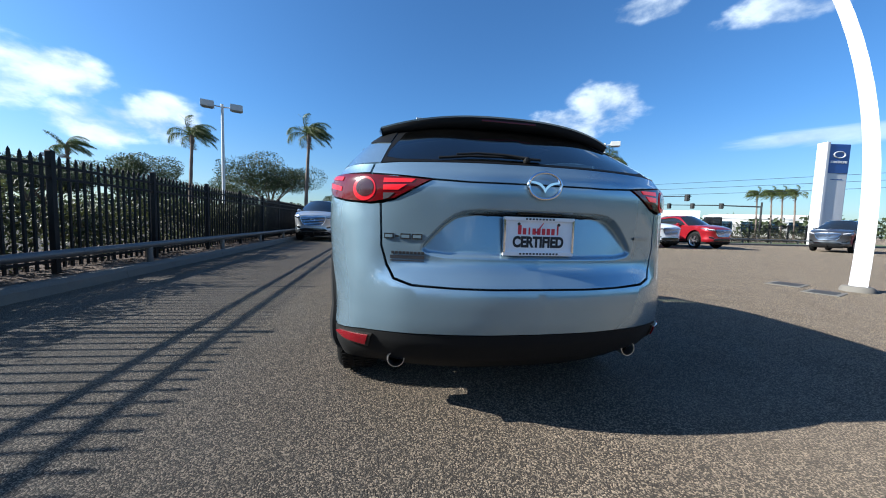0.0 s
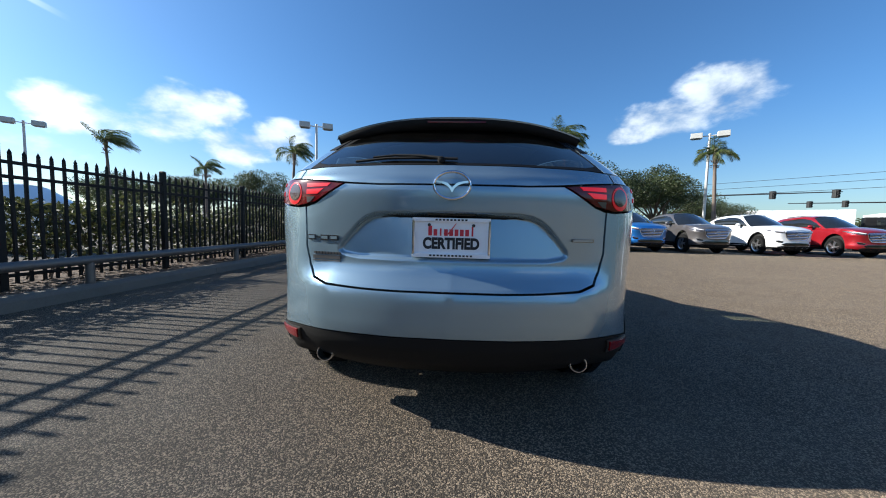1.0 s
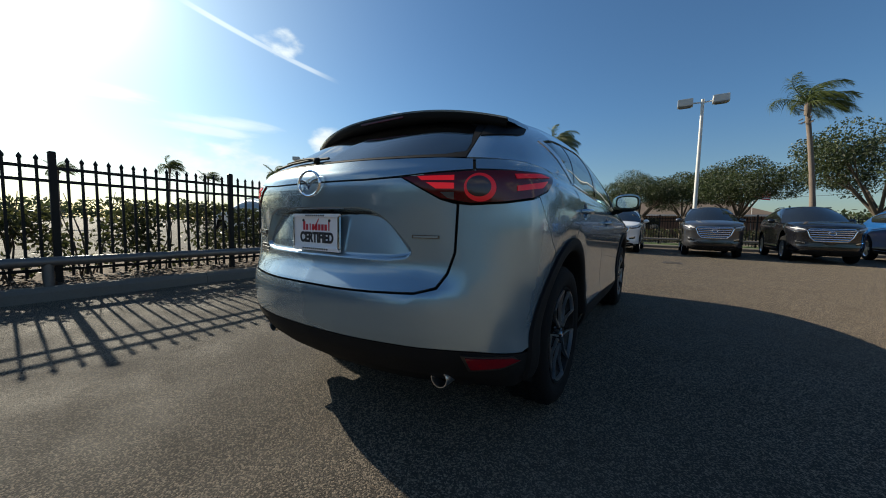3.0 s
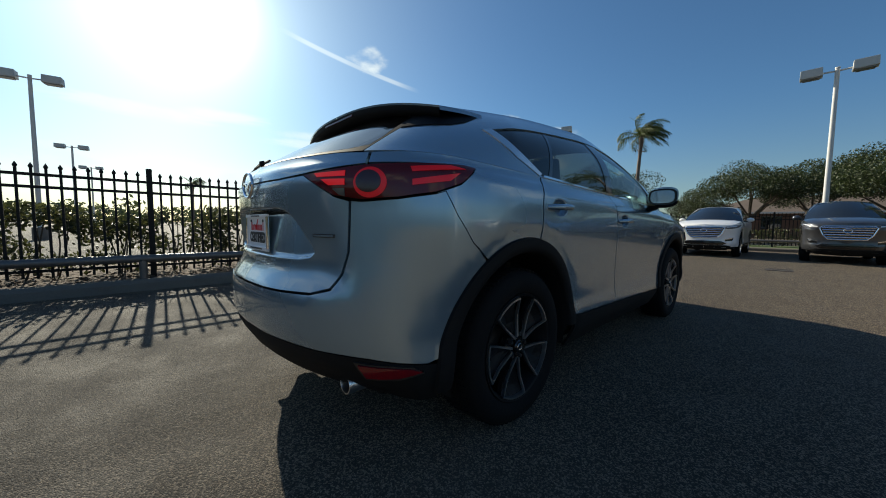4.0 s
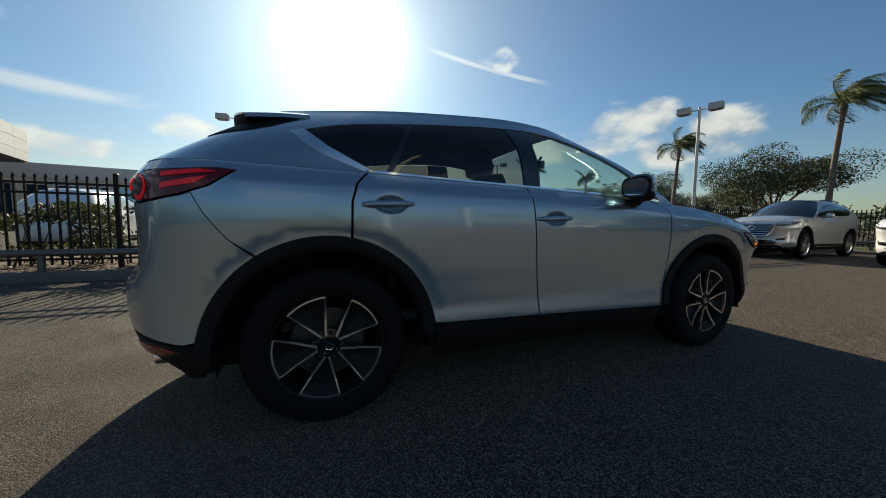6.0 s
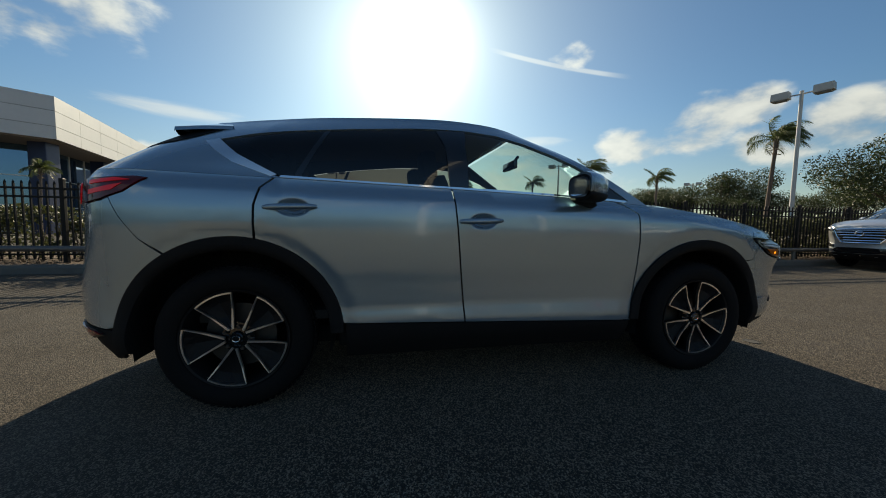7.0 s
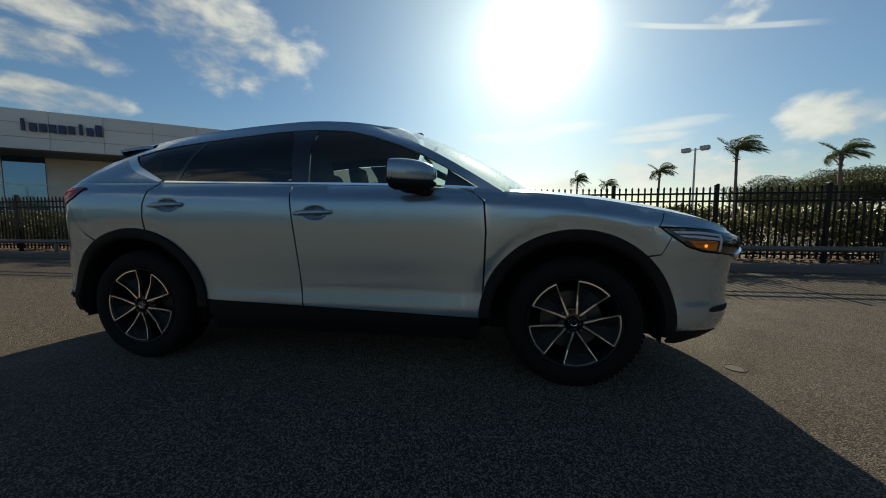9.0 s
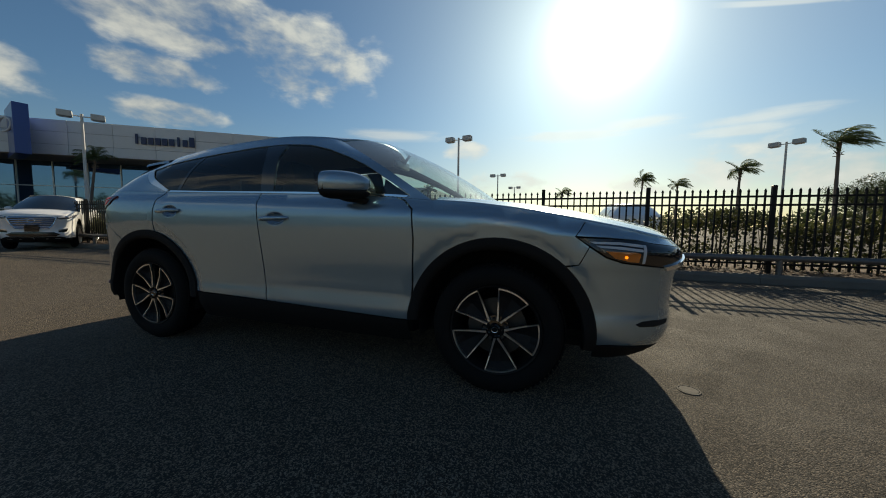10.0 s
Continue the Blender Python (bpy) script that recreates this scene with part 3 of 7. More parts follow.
def screen_rows(body=BODY):
    s, belt, top = body.cabin_frame()
    a, b = belt[-1], top[-1]
    rows = []
    for t in np.linspace(0, 1, 14):
        row = []
        for k in np.linspace(1, 0, 18):
            low = np.array([a[0] * k, a[1] + 0.26 * (1 - k * k), a[2] + 0.035 * (1 - k * k)])
            high = np.array([b[0] * k, b[1] + 0.125 * (1 - k * k), b[2] + 0.085 * (1 - k ** 2)])
            p = low + (high - low) * t
            p += np.array([0, 0.5, 0.8]) * 0.035 * math.sin(math.pi * t) * (1 - k ** 4) + (body.cabin(np.array([s[-1]]), np.array([t]))[0] - (a + (b - a) * t)) * k ** 4
            row.append(p)
        rows.append(row)
    return np.array(rows)


def hood_rows(body=BODY):
    ss = np.concatenate([np.linspace(float(sY(0.985)), float(sY(1.9)), 22), np.linspace(float(sY(1.93)), body.end, 26)])
    edge = body.lower(ss, body.belt(ss))
    zc = table([0.9, 1.2, 1.5, 1.8, 2.0, 2.15, 2.28, 2.37], [1.138, 1.125, 1.095, 1.045, 1.004, 0.968, 0.922, 0.876], 0.04)
    rows = []
    for r in np.linspace(0, 1, 16):
        rise = 1 - (1 - r) ** 2.4
        ridge = 0.010 * math.exp(-((r - 0.20) / 0.07) ** 2) * np.clip((2.2 - edge[:, 1]) / 0.4, 0, 1)
        rows.append(np.stack([edge[:, 0] * (1 - r), edge[:, 1], edge[:, 2] + np.maximum(zc(edge[:, 1]) - edge[:, 2], 0) * rise + ridge], -1))
    return np.array(rows)


def wheel(parent, x, y, side, start, name="wheel"):
    """An alloy wheel with five machined wedge frames on dark alloy, and its tyre."""
    w = new(name)
    w.parent = parent
    w.matrix_basis = pose(x, y, HUB_Z, 0, 0, 0 if side > 0 else 180)
    R = 0.360
    bm = bm_lathe([(0.245, -0.21), (0.30, -0.222), (0.338, -0.212), (0.356, -0.18), (R, -0.12), (R, -0.05), (0.355, -0.018), (0.336, 0.004), (0.30, 0.010), (0.262, 0.002),
                   (0.250, -0.010), (0.246, -0.05)], 64, "x", closed=True)
    part("tyre", bm, RUBBER, w, "black ribbed road tyre", True, 40)
    bm = bmesh.new()
    for k in range(72):
        a = 2 * math.pi * k / 72
        for off, z in ((-0.165, 0.03), (-0.105, 0.03), (-0.045, 0.03)):
            c = Vector((off, math.cos(a) * (R + 0.001), math.sin(a) * (R + 0.001)))
            bm_box((0.045, 0.020, 0.006), c, 0, Euler((a + math.pi / 2, 0, 0.25)).to_matrix(), bm)
    part("tread", bm, RUBBER, w)
    bm = bm_lathe([(0.205, -0.20), (0.236, -0.20), (0.240, -0.03), (0.252, -0.008), (0.250, 0.0), (0.240, -0.004), (0.228, -0.03), (0.205, -0.19)], 64, "x", closed=True)
    part("rim", bm, RIM_DARK, w, "dark grey alloy rim", True, 40)
    bm = bm_lathe([(0.06, -0.10), (0.165, -0.10), (0.165, -0.085), (0.06, -0.085)], 40, "x", closed=True)
    part("brake_disc", bm, DISC, w, "worn steel brake disc")
    for k in range(5):
        mid = radians(start + 72 * k)
        half_o = radians(21.6)

        def pol(r, a, d):
            return Vector((d, r * math.cos(a), r * math.sin(a)))

        # dark floor of the wedge
        bm = bmesh.new()
        rows = []
        for r, d in ((0.05, -0.018), (0.12, -0.034), (0.19, -0.030), (0.240, -0.014)):
            wide = math.asin(np.interp(r, [0.05, 0.24], [0.008, 0.087]) / r)
            rows.append([bm.verts.new(pol(r, mid + wide * f, d - 0.014 * (1 - abs(f)) * (r < 0.24))) for f in (-1, -0.5, 0, 0.5, 1)])
        back = [[bm.verts.new(v.co - Vector((0.02, 0, 0))) for v in row] for row in rows]
        for i in range(3):
            for j in range(4):
                bm.faces.new((rows[i][j], rows[i][j + 1], rows[i + 1][j + 1], rows[i + 1][j]))
                bm.faces.new((back[i][j], back[i + 1][j], back[i + 1][j + 1], back[i][j + 1]))
            for j in (0, 4):
                bm.faces.new((rows[i][j], rows[i + 1][j], back[i + 1][j], back[i][j]))
        spoke = part("spoke", bm, RIM_DARK, w)
        # bright frame
        bm = bmesh.new()
        for sgn in (-1, 1):
            pts = []
            for r in np.linspace(0.052, 0.234, 8):
                wide = math.asin(np.interp(r, [0.052, 0.234], [0.009, 0.0860]) / r)
                pts.append((r, mid + sgn * wide, np.interp(r, [0.05, 0.15, 0.234], [-0.008, -0.012, 0.003])))
            prev = None
            for r, a, d in pts:
                t = np.interp(r, [0.05, 0.12, 0.24], [0.0060, 0.0042, 0.0022]) / r
                cur = [bm.verts.new(pol(r, a - t, d)), bm.verts.new(pol(r, a + t, d)), bm.verts.new(pol(r, a + t, d - 0.014)), bm.verts.new(pol(r, a - t, d - 0.014))]
                if prev:
                    for j in range(4):
                        bm.faces.new((prev[j], prev[(j + 1) % 4], cur[(j + 1) % 4], cur[j]))
                else:
                    bm.faces.new(cur)
                prev = cur
            bm.faces.new(prev)
        prev = None
        for f in np.linspace(-1, 1, 9):
            a = mid + half_o * f
            cur = [bm.verts.new(pol(0.2300, a, 0.003)), bm.verts.new(pol(0.2375, a, 0.003)), bm.verts.new(pol(0.2375, a, -0.016)), bm.verts.new(pol(0.2300, a, -0.016))]
            if prev:
                for j in range(4):
                    bm.faces.new((prev[j], prev[(j + 1) % 4], cur[(j + 1) % 4], cur[j]))
            prev = cur
        part("spoke_edge", bm, BRUSHED, w, "bright machined alloy edge")
        a = mid + radians(36)
        bm = bm_lathe([(0.0, -0.012), (0.009, -0.012), (0.011, -0.03), (0.0, -0.03)], 6, "x", at=pol(0.0571, a, 0))
        part("wheel_nut", bm, DISC, w)
    bm = bm_lathe([(0.0, -0.006), (0.026, -0.006), (0.031, -0.012), (0.034, -0.03), (0.075, -0.034), (0.075, -0.06)], 32, "x")
    part("hub_cap", bm, GLOSS_BLACK, w, "black hub cap", True, 30)
    bm = bmesh.new()
    ring = [(0.0, 0.017 * math.cos(2 * math.pi * k / 24), 0.0145 * math.sin(2 * math.pi * k / 24)) for k in range(25)]
    bm_tube([Vector(p) + Vector((-0.005, 0, 0)) for p in ring], 0.0016, 5, bm, cap=False)
    part("cap_badge", bm, CHROME, w)
    return w


def flare(parent, cy, side, a0, a1):
    """The black wheel arch moulding: a band that follows the body and stands proud of it."""
    rows = []
    for k in range(41):
        a = radians(a0 + (a1 - a0) * k / 40)
        row = []
        for r, out in ((0.512, -0.004), (0.510, 0.013), (0.478, 0.019), (0.452, 0.012), (0.445, -0.002), (0.445, -0.10), (0.46, -0.28)):
            y, z = cy + r * math.cos(a), HUB_Z + r * math.sin(a)
            z = max(z, 0.235)
            p = BODY.lower(np.array([sY(y)]), np.array([max(z, 0.30)]))[0]
            row.append((p[0] + out, y, z))
        rows.append(row)
    return grid_part("wheel_arch_trim", rows, CLADDING, parent, "textured black plastic arch moulding", side=side)


def text_mesh(name, words, size, mat, parent, m, label="", extrude=0.0008, squeeze=1.0, bold=0.0):
    cu = bpy.data.curves.new(name, "FONT")
    cu.body, cu.size, cu.extrude, cu.align_x, cu.align_y, cu.offset = words, size, extrude, "CENTER", "CENTER", bold
    tmp = bpy.data.objects.new(name + "_curve", cu)
    scene.collection.objects.link(tmp)
    me = bpy.data.meshes.new_from_object(tmp.evaluated_get(bpy.context.evaluated_depsgraph_get()))
    bpy.data.objects.remove(tmp)
    bpy.data.curves.remove(cu)
    me.name = name
    me.materials.clear()
    me.materials.append(mat)
    me.transform(m @ Matrix.Diagonal((squeeze, 1, 1, 1)))
    ob = new(name, me)
    ob.parent = parent
    if label:
        tagged(ob, label)
    return ob


def letter_bars(heights, pitch, width, base, place, depth, bm=None):
    """A row of upright bars, one for each letter that stands there."""
    bm = bm or bmesh.new()
    x = -pitch * (len(heights) - 1) / 2
    for h in heights:
        w = width * (0.45 if h < 0 else 1.0)
        h = abs(h)
        bm_prism([(x - w / 2, base), (x + w / 2, base), (x + w / 2, base + h), (x - w / 2, base + h)], depth, place, bm)
        x += pitch
    return bm


def split_parts(name, bm, mat, parent, label=""):
    """Each loose piece of a bmesh as a part of its own."""
    left = set(bm.faces)
    while left:
        todo = [min(left, key=lambda f: f.index)]
        seen = set(todo)
        while todo:
            for v in todo.pop().verts:
                for f in v.link_faces:
                    if f not in seen:
                        seen.add(f)
                        todo.append(f)
        left -= seen
        one = bmesh.new()
        made = {}
        for f in sorted(seen, key=lambda f: f.index):
            one.faces.new([made.setdefault(v, None) or made.update({v: one.verts.new(v.co)}) or made[v] for v in f.verts])
        part(name, one, mat, parent, label)
    bm.free()


def bowl(y0, z0, ry=0.080, rz=0.044):
    """The finger bowl pressed into a door behind its handle."""
    s0 = float(sY(y0))

    def press(p, q):
        r = np.hypot((q[:, 0] - s0) / ry, (q[:, 1] - z0) / rz)
        k = np.clip((1 - r) / 0.45, 0, 1)
        p = p.copy()
        p[:, 0] -= 0.026 * k * k * (3 - 2 * k)
        return p

    return press


def bowl_cuts(y0, z0, ry=0.080, rz=0.044):
    s0 = float(sY(y0))
    return [[(s0 + ry * f * math.cos(a), z0 + rz * f * math.sin(a)) for a in np.linspace(0, 2 * math.pi, 24, endpoint=False)] for f in (1.28, 1.12, 1.0, 0.86, 0.70, 0.55, 0.4)]


def swept(c, side, z):
    """A place on a door mirror's shell, which runs from the outer back to the inner front; flat behind."""
    u, v = 0.165 * math.copysign(abs(c.x) ** 0.7, c.x), 0.078 * math.copysign(abs(c.y) ** 0.75, c.y)
    return Vector((side * (0.965 - 0.57 * u + 0.82 * v), max(0.47 + 0.82 * u + 0.57 * v, 0.400), z))


def hero_car():
    car = thing("sport_utility_car", "silver sport utility car parked on dark asphalt, tail lamps lit", "car", Matrix.Diagonal((1.02, 1.019, 1.0, 1.0)))
    L, C = BODY.lower, BODY.cabin
    tail_low_side = [(-1.985, 1.018), (-1.88, 1.038), (-1.78, 1.075), (-1.69, 1.142)]
    tail_top_side = [(-1.75, 1.150), (-1.90, 1.143)]
    tip = (0.455, 1.108)
    plate_outline = on_tail([(0.0, 0.785), (0.40, 0.787), (0.47, 0.797), (0.497, 0.815), (0.490, 0.842), (0.450, 0.890), (0.400, 0.942), (0.365, 0.968), (0.325, 0.983), (0.27, 0.990), (0.0, 0.992)])

    def recess(p, q):
        p = p.copy()
        inside = within(np.maximum(q, [1e-6, 0]), plate_outline)
        e0, e1 = np.array(plate_outline)[:-1], np.array(plate_outline)[1:]
        w = q[:, None] - e0[None]
        d = (e1 - e0)[None]
        f = np.clip((w * d).sum(-1) / (d * d).sum(-1), 0, 1)
        far = np.linalg.norm(w - d * f[..., None], axis=-1).min(1)
        k = np.clip(far / 0.016, 0, 1) * inside
        p[:, 1] += (0.012 + 0.036 * np.clip((q[:, 1] - 0.79) / 0.19, 0, 1)) * k * k * (3 - 2 * k)
        return p

    def press_line(gap):
        twice = plate_outline + [(-s, z) for s, z in plate_outline[::-1]]
        keep = [tuple(p) for p in inset(dense(twice, 0.014), gap) if p[0] >= 0.004]
        return [(0.0, keep[0][1])] + keep + [(0.0, keep[-1][1])]

    gate_low = [(0.0, 0.668), (0.20, 0.667), (0.36, 0.669), (0.52, 0.676), (0.592, 0.698), (0.627, 0.752), (0.650, 0.83), (0.656, 1.008)] + [(0.60, 1.025), tip, (0.30, 1.100), (0.0, 1.100)]
    panel("tailgate", L, on_tail(gate_low), SILVER, car, centre=True, shape=recess, cuts=[press_line(g) for g in (-0.009, -0.004, 0.0, 0.004, 0.008, 0.012, 0.016, 0.024)], step=0.03)
    gate_high = [(0.0, 1.104), (0.30, 1.104), (0.44, 1.112), (0.60, 1.128), (0.705, 1.138), (0.705, 1.183), (0.60, 1.188), (0.0, 1.189)]
    panel("tailgate_top", L, on_tail(gate_high), SILVER, car, centre=True, step=0.03)
    # bumper: one half, then its mirror image
    seam = [(-1.845, 1.048), (-1.80, 0.965), (-1.725, 0.865)]
    a0 = math.degrees(math.atan2(0.80 - HUB_Z, -1.625 - HUB_R))
    bumper = on_tail([(0.0, 0.472), (0.0, 0.663), (0.20, 0.662), (0.36, 0.664), (0.52, 0.670), (0.597, 0.692), (0.633, 0.748), (0.656, 0.83), (0.662, 1.010), (0.70, 1.006)]) \
        + on_side([(-1.985, 1.016), (-1.88, 1.036)] + seam + arc(HUB_R, HUB_Z, ARCH, 124, 171, 10)) + on_side([(-1.90, 0.434)]) + on_tail([(0.80, 0.446), (0.725, 0.460), (0.60, 0.466), (0.35, 0.470)])
    panel("rear_bumper", L, bumper, SILVER, car, centre=True, step=0.04)
    skirt = on_tail([(0.0, 0.25), (0.0, 0.469), (0.35, 0.467), (0.60, 0.463), (0.725, 0.457), (0.80, 0.443)]) + on_side([(-1.90, 0.431), (-1.858, 0.428), (-1.85, 0.28)]) + on_tail([(0.70, 0.26), (0.4, 0.25)])
    panel("bumper_skirt", L, skirt, CLADDING, car, "textured black plastic bumper skirt", centre=True, step=0.04, proud=-0.002)
    for side in (1, -1):
        quarter = on_side(seam[::-1] + tail_low_side[1:] + tail_top_side) + on_tail([(0.712, 1.140), (0.712, 1.183)]) + belt_run(-1.95, -1.175) \
            + on_side([(-1.225, 1.115), (-1.250, 1.03), (-1.252, 0.95)] + arc(HUB_R, HUB_Z, ARCH, 79, 123, 12))
        panel("rear_quarter", L, quarter, SILVER, car, side=side)
        door_r = on_side([(-1.245, 0.95), (-1.243, 1.03), (-1.218, 1.115)]) + belt_run(-1.165, -0.275) + on_side([(-0.262, 1.03), (-0.245, 0.87), (-0.20, 0.408), (-0.842, 0.428)] + arc(HUB_R, HUB_Z, ARCH, 8, 78, 16))
        rear_door = panel("rear_door", L, door_r, SILVER, car, side=side, shape=bowl(-1.073, 1.022), cuts=bowl_cuts(-1.073, 1.022))
        door_f = on_side([(-0.195, 0.407), (-0.24, 0.87), (-0.257, 1.03)]) + belt_run(-0.27, 0.745) + on_side([(0.80, 1.085), (0.868, 1.03), (0.880, 0.86), (0.868, 0.57), (0.848, 0.375)])
        front_door = panel("front_door", L, door_f, SILVER, car, side=side, shape=bowl(-0.105, 0.970), cuts=bowl_cuts(-0.105, 0.970))
        wing = on_side([(0.854, 0.372), (0.874, 0.57), (0.886, 0.86), (0.874, 1.033), (0.806, 1.088)]) + belt_run(0.755, 1.80, 20) + on_side([(1.745, 0.892), (1.812, 0.842), (1.767, 0.748)]) \
            + on_side(arc(HUB_F, HUB_Z, ARCH, 47, 174, 26))
        panel("front_wing", L, wing, SILVER, car, side=side)
        lamp = on_side([(-1.69, 1.142), (-1.78, 1.077), (-1.88, 1.040), (-1.985, 1.020)]) + on_tail([(0.70, 1.011), (0.60, 1.028), tip, (0.60, 1.123), (0.72, 1.134)]) + on_side([(-1.90, 1.142), (-1.75, 1.149)])
        tail = panel("tail_lamp", L, lamp, LENS_DARK, car, "dark red tail lamp cluster, lit", side=side, step=0.025, gap=0.003, proud=0.006)

        def strip(name, pts, mat, label="", proud=0.0085, step=0.02):
            return panel(name, L, pts, mat, tail, label, side=side, step=step, gap=0, depth=0.003, proud=proud)

        ring_s, ring_z = float(sX(0.725)), 1.070
        outer = [(ring_s + 0.058 * math.cos(a), ring_z + 0.051 * math.sin(a)) for a in np.linspace(0, 2 * math.pi, 36, endpoint=False)]
        inner = [(ring_s - 0.005 + 0.044 * math.cos(a), ring_z + 0.004 + 0.037 * math.sin(a)) for a in np.linspace(0, 2 * math.pi, 36, endpoint=False)]
        strip("light_ring", outer, TAIL_DIM, "dim glowing red ring of light", 0.0085)
        strip("lamp_eye", inner, LENS_EYE, "dark round lens", 0.0105)
        strip("light_bar", on_tail([(0.52, 1.108), (0.645, 1.112), (0.645, 1.094), (0.535, 1.094)]), TAIL_ON, "glowing red bar of light")
        strip("light_bar", on_tail([(0.552, 1.086), (0.645, 1.084), (0.645, 1.064), (0.585, 1.064)]), TAIL_ON, "glowing red bar of light")
        strip("lamp_corner", on_tail([(0.60, 1.052), (0.645, 1.052), (0.645, 1.025), (0.625, 1.03)]), LENS_GREY, "clear reversing lens")
        strip("light_bar", on_side([(-1.755, 1.128), (-1.95, 1.108), (-1.955, 1.124), (-1.82, 1.136)]), TAIL_DIM, "glowing red bar of light")
        strip("light_bar", on_side([(-1.83, 1.082), (-1.95, 1.062), (-1.95, 1.082), (-1.785, 1.112)]), TAIL_DIM, "glowing red bar of light")
        fog = on_tail([(0.690, 0.440), (0.78, 0.434)]) + on_side([(-1.95, 0.427), (-1.915, 0.412)]) + on_tail([(0.80, 0.392), (0.712, 0.388)])
        panel("reflector", L, fog, LENS_RED, car, "red bumper reflector in a bright surround", side=side, step=0.03, proud=0.012)
        fog2 = on_tail([(0.675, 0.447), (0.78, 0.440)]) + on_side([(-1.945, 0.432), (-1.905, 0.405)]) + on_tail([(0.80, 0.379), (0.705, 0.375)])
        panel("reflector_surround", L, fog2, DISC, car, side=side, step=0.03, proud=0.006)
        flare(car, HUB_R, side, 2, 186)
        flare(car, HUB_F, side, -8, 178)
        sill = on_side([(-0.83, 0.425), (-0.2, 0.405), (0.846, 0.371), (0.84, 0.23), (-0.83, 0.23)])
        panel("side_sill", L, sill, CLADDING, car, "textured black plastic sill", side=side, step=0.05, proud=0.004)
        # windows
        top = [(-1.495, 1.350), (-1.30, 1.398), (-1.12, 1.430), (-0.80, 1.472), (-0.48, 1.500), (-0.17, 1.508), (0.03, 1.492), (0.20, 1.448), (0.37, 1.382), (0.51, 1.318), (0.70, 1.205), (0.83, 1.118)]
        low = [(0.80, 1.104), (0.45, 1.128), (0.02, 1.143), (-0.27, 1.153), (-0.58, 1.160), (-0.82, 1.166), (-1.14, 1.176)]
        whole = cabin_loop(top + low + [(-1.34, 1.240)])
        # painted cabin side: pillars and roof rail round the window
        sa = float(sY(0.97))
        col_a = [(float(s), t) for s, t in zip(np.full(10, sa), np.linspace(0.03, 1.0, 10))]
        hole = inset(dense(whole, 0.03), -0.006)
        rail = [(float(s), 1.0) for s in np.linspace(sa, float(sX(0.684)), 50)][1:]
        backcol = [(float(sX(0.684)), t) for t in np.linspace(1.0, 0.0, 12)][1:]
        foot = [(float(s), 0.0) for s in np.linspace(float(sX(0.684)), sa, 60)][1:]
        ring_panel("pillar_lining", lambda s, t: C(s, t) * [0.988, 1, 1] - [0, 0, 0.004], col_a + rail + backcol + foot, [tuple(p) for p in inset(dense(whole, 0.03), -0.012)], SEAT, car, side)
        ring_panel("cabin_side", C, col_a + rail + backcol + foot, [tuple(p) for p in hole], SILVER, car, side)
        rear_glass = cabin_loop([(-1.43, 1.362), (-1.12, 1.427), (-0.80, 1.469), (-0.50, 1.495), (-0.345, 1.500), (-0.30, 1.40), (-0.285, 1.156), (-0.58, 1.163), (-0.82, 1.169), (-1.14, 1.180), (-1.32, 1.270)])
        front_glass = cabin_loop([(-0.175, 1.145 + 0.009), (-0.185, 1.40), (-0.17, 1.503), (0.03, 1.487), (0.20, 1.443), (0.37, 1.377), (0.51, 1.313), (0.66, 1.222), (0.64, 1.118), (0.45, 1.131), (0.02, 1.147)])
        pillar = cabin_loop([(-0.345, 1.502), (-0.17, 1.507), (-0.185, 1.40), (-0.175, 1.151), (-0.285, 1.155), (-0.30, 1.40)])
        sail = cabin_loop([(0.66, 1.226), (0.83, 1.116), (0.80, 1.106), (0.64, 1.116)])
        panel("window", C, rear_glass, PRIVACY, car, "dark privacy glass rear window", side=side, step=0.06, gap=0.002, depth=0.004, proud=-0.006).visible_shadow = True
        panel("window", C, front_glass, CLEAR, car, "green tinted front door window", side=side, step=0.06, gap=0.002, depth=0.004, proud=-0.006)
        divider = cabin_loop([(-1.078, 1.180), (-1.048, 1.179), (-0.918, 1.452), (-0.948, 1.448)])
        panel("window_divider", C, divider, GLOSS_BLACK, car, "slim black quarter window divider", side=side, step=0.04, gap=0, depth=0.006, proud=-0.004)
        panel("door_pillar", C, pillar, GLOSS_BLACK, car, side=side, step=0.06, gap=0.001, proud=-0.003)
        panel("mirror_sail", C, sail, GLOSS_BLACK, car, side=side, step=0.04, gap=0.001, proud=-0.003)
        chrome_low = cabin_loop([(0.83, 1.116), (0.45, 1.136), (0.02, 1.151), (-0.27, 1.161), (-0.58, 1.168), (-0.82, 1.174), (-1.14, 1.184), (-1.15, 1.174), (-0.82, 1.164), (-0.58, 1.158), (-0.27, 1.151), (0.02, 1.141), (0.45, 1.126), (0.81, 1.104)])
        panel("window_trim", C, chrome_low, CHROME, car, "bright chrome waist strip", side=side, step=0.03, gap=0.0, depth=0.006, proud=0.003)
        chrome_back = cabin_loop([(-1.505, 1.350), (-1.44, 1.366), (-1.34, 1.282), (-1.155, 1.186), (-1.185, 1.175), (-1.36, 1.240), (-1.45, 1.300)])
        panel("quarter_trim", C, chrome_back, BRUSHED, car, "silver corner trim of the rear window", side=side, step=0.03, gap=0.001, depth=0.006, proud=0.003)
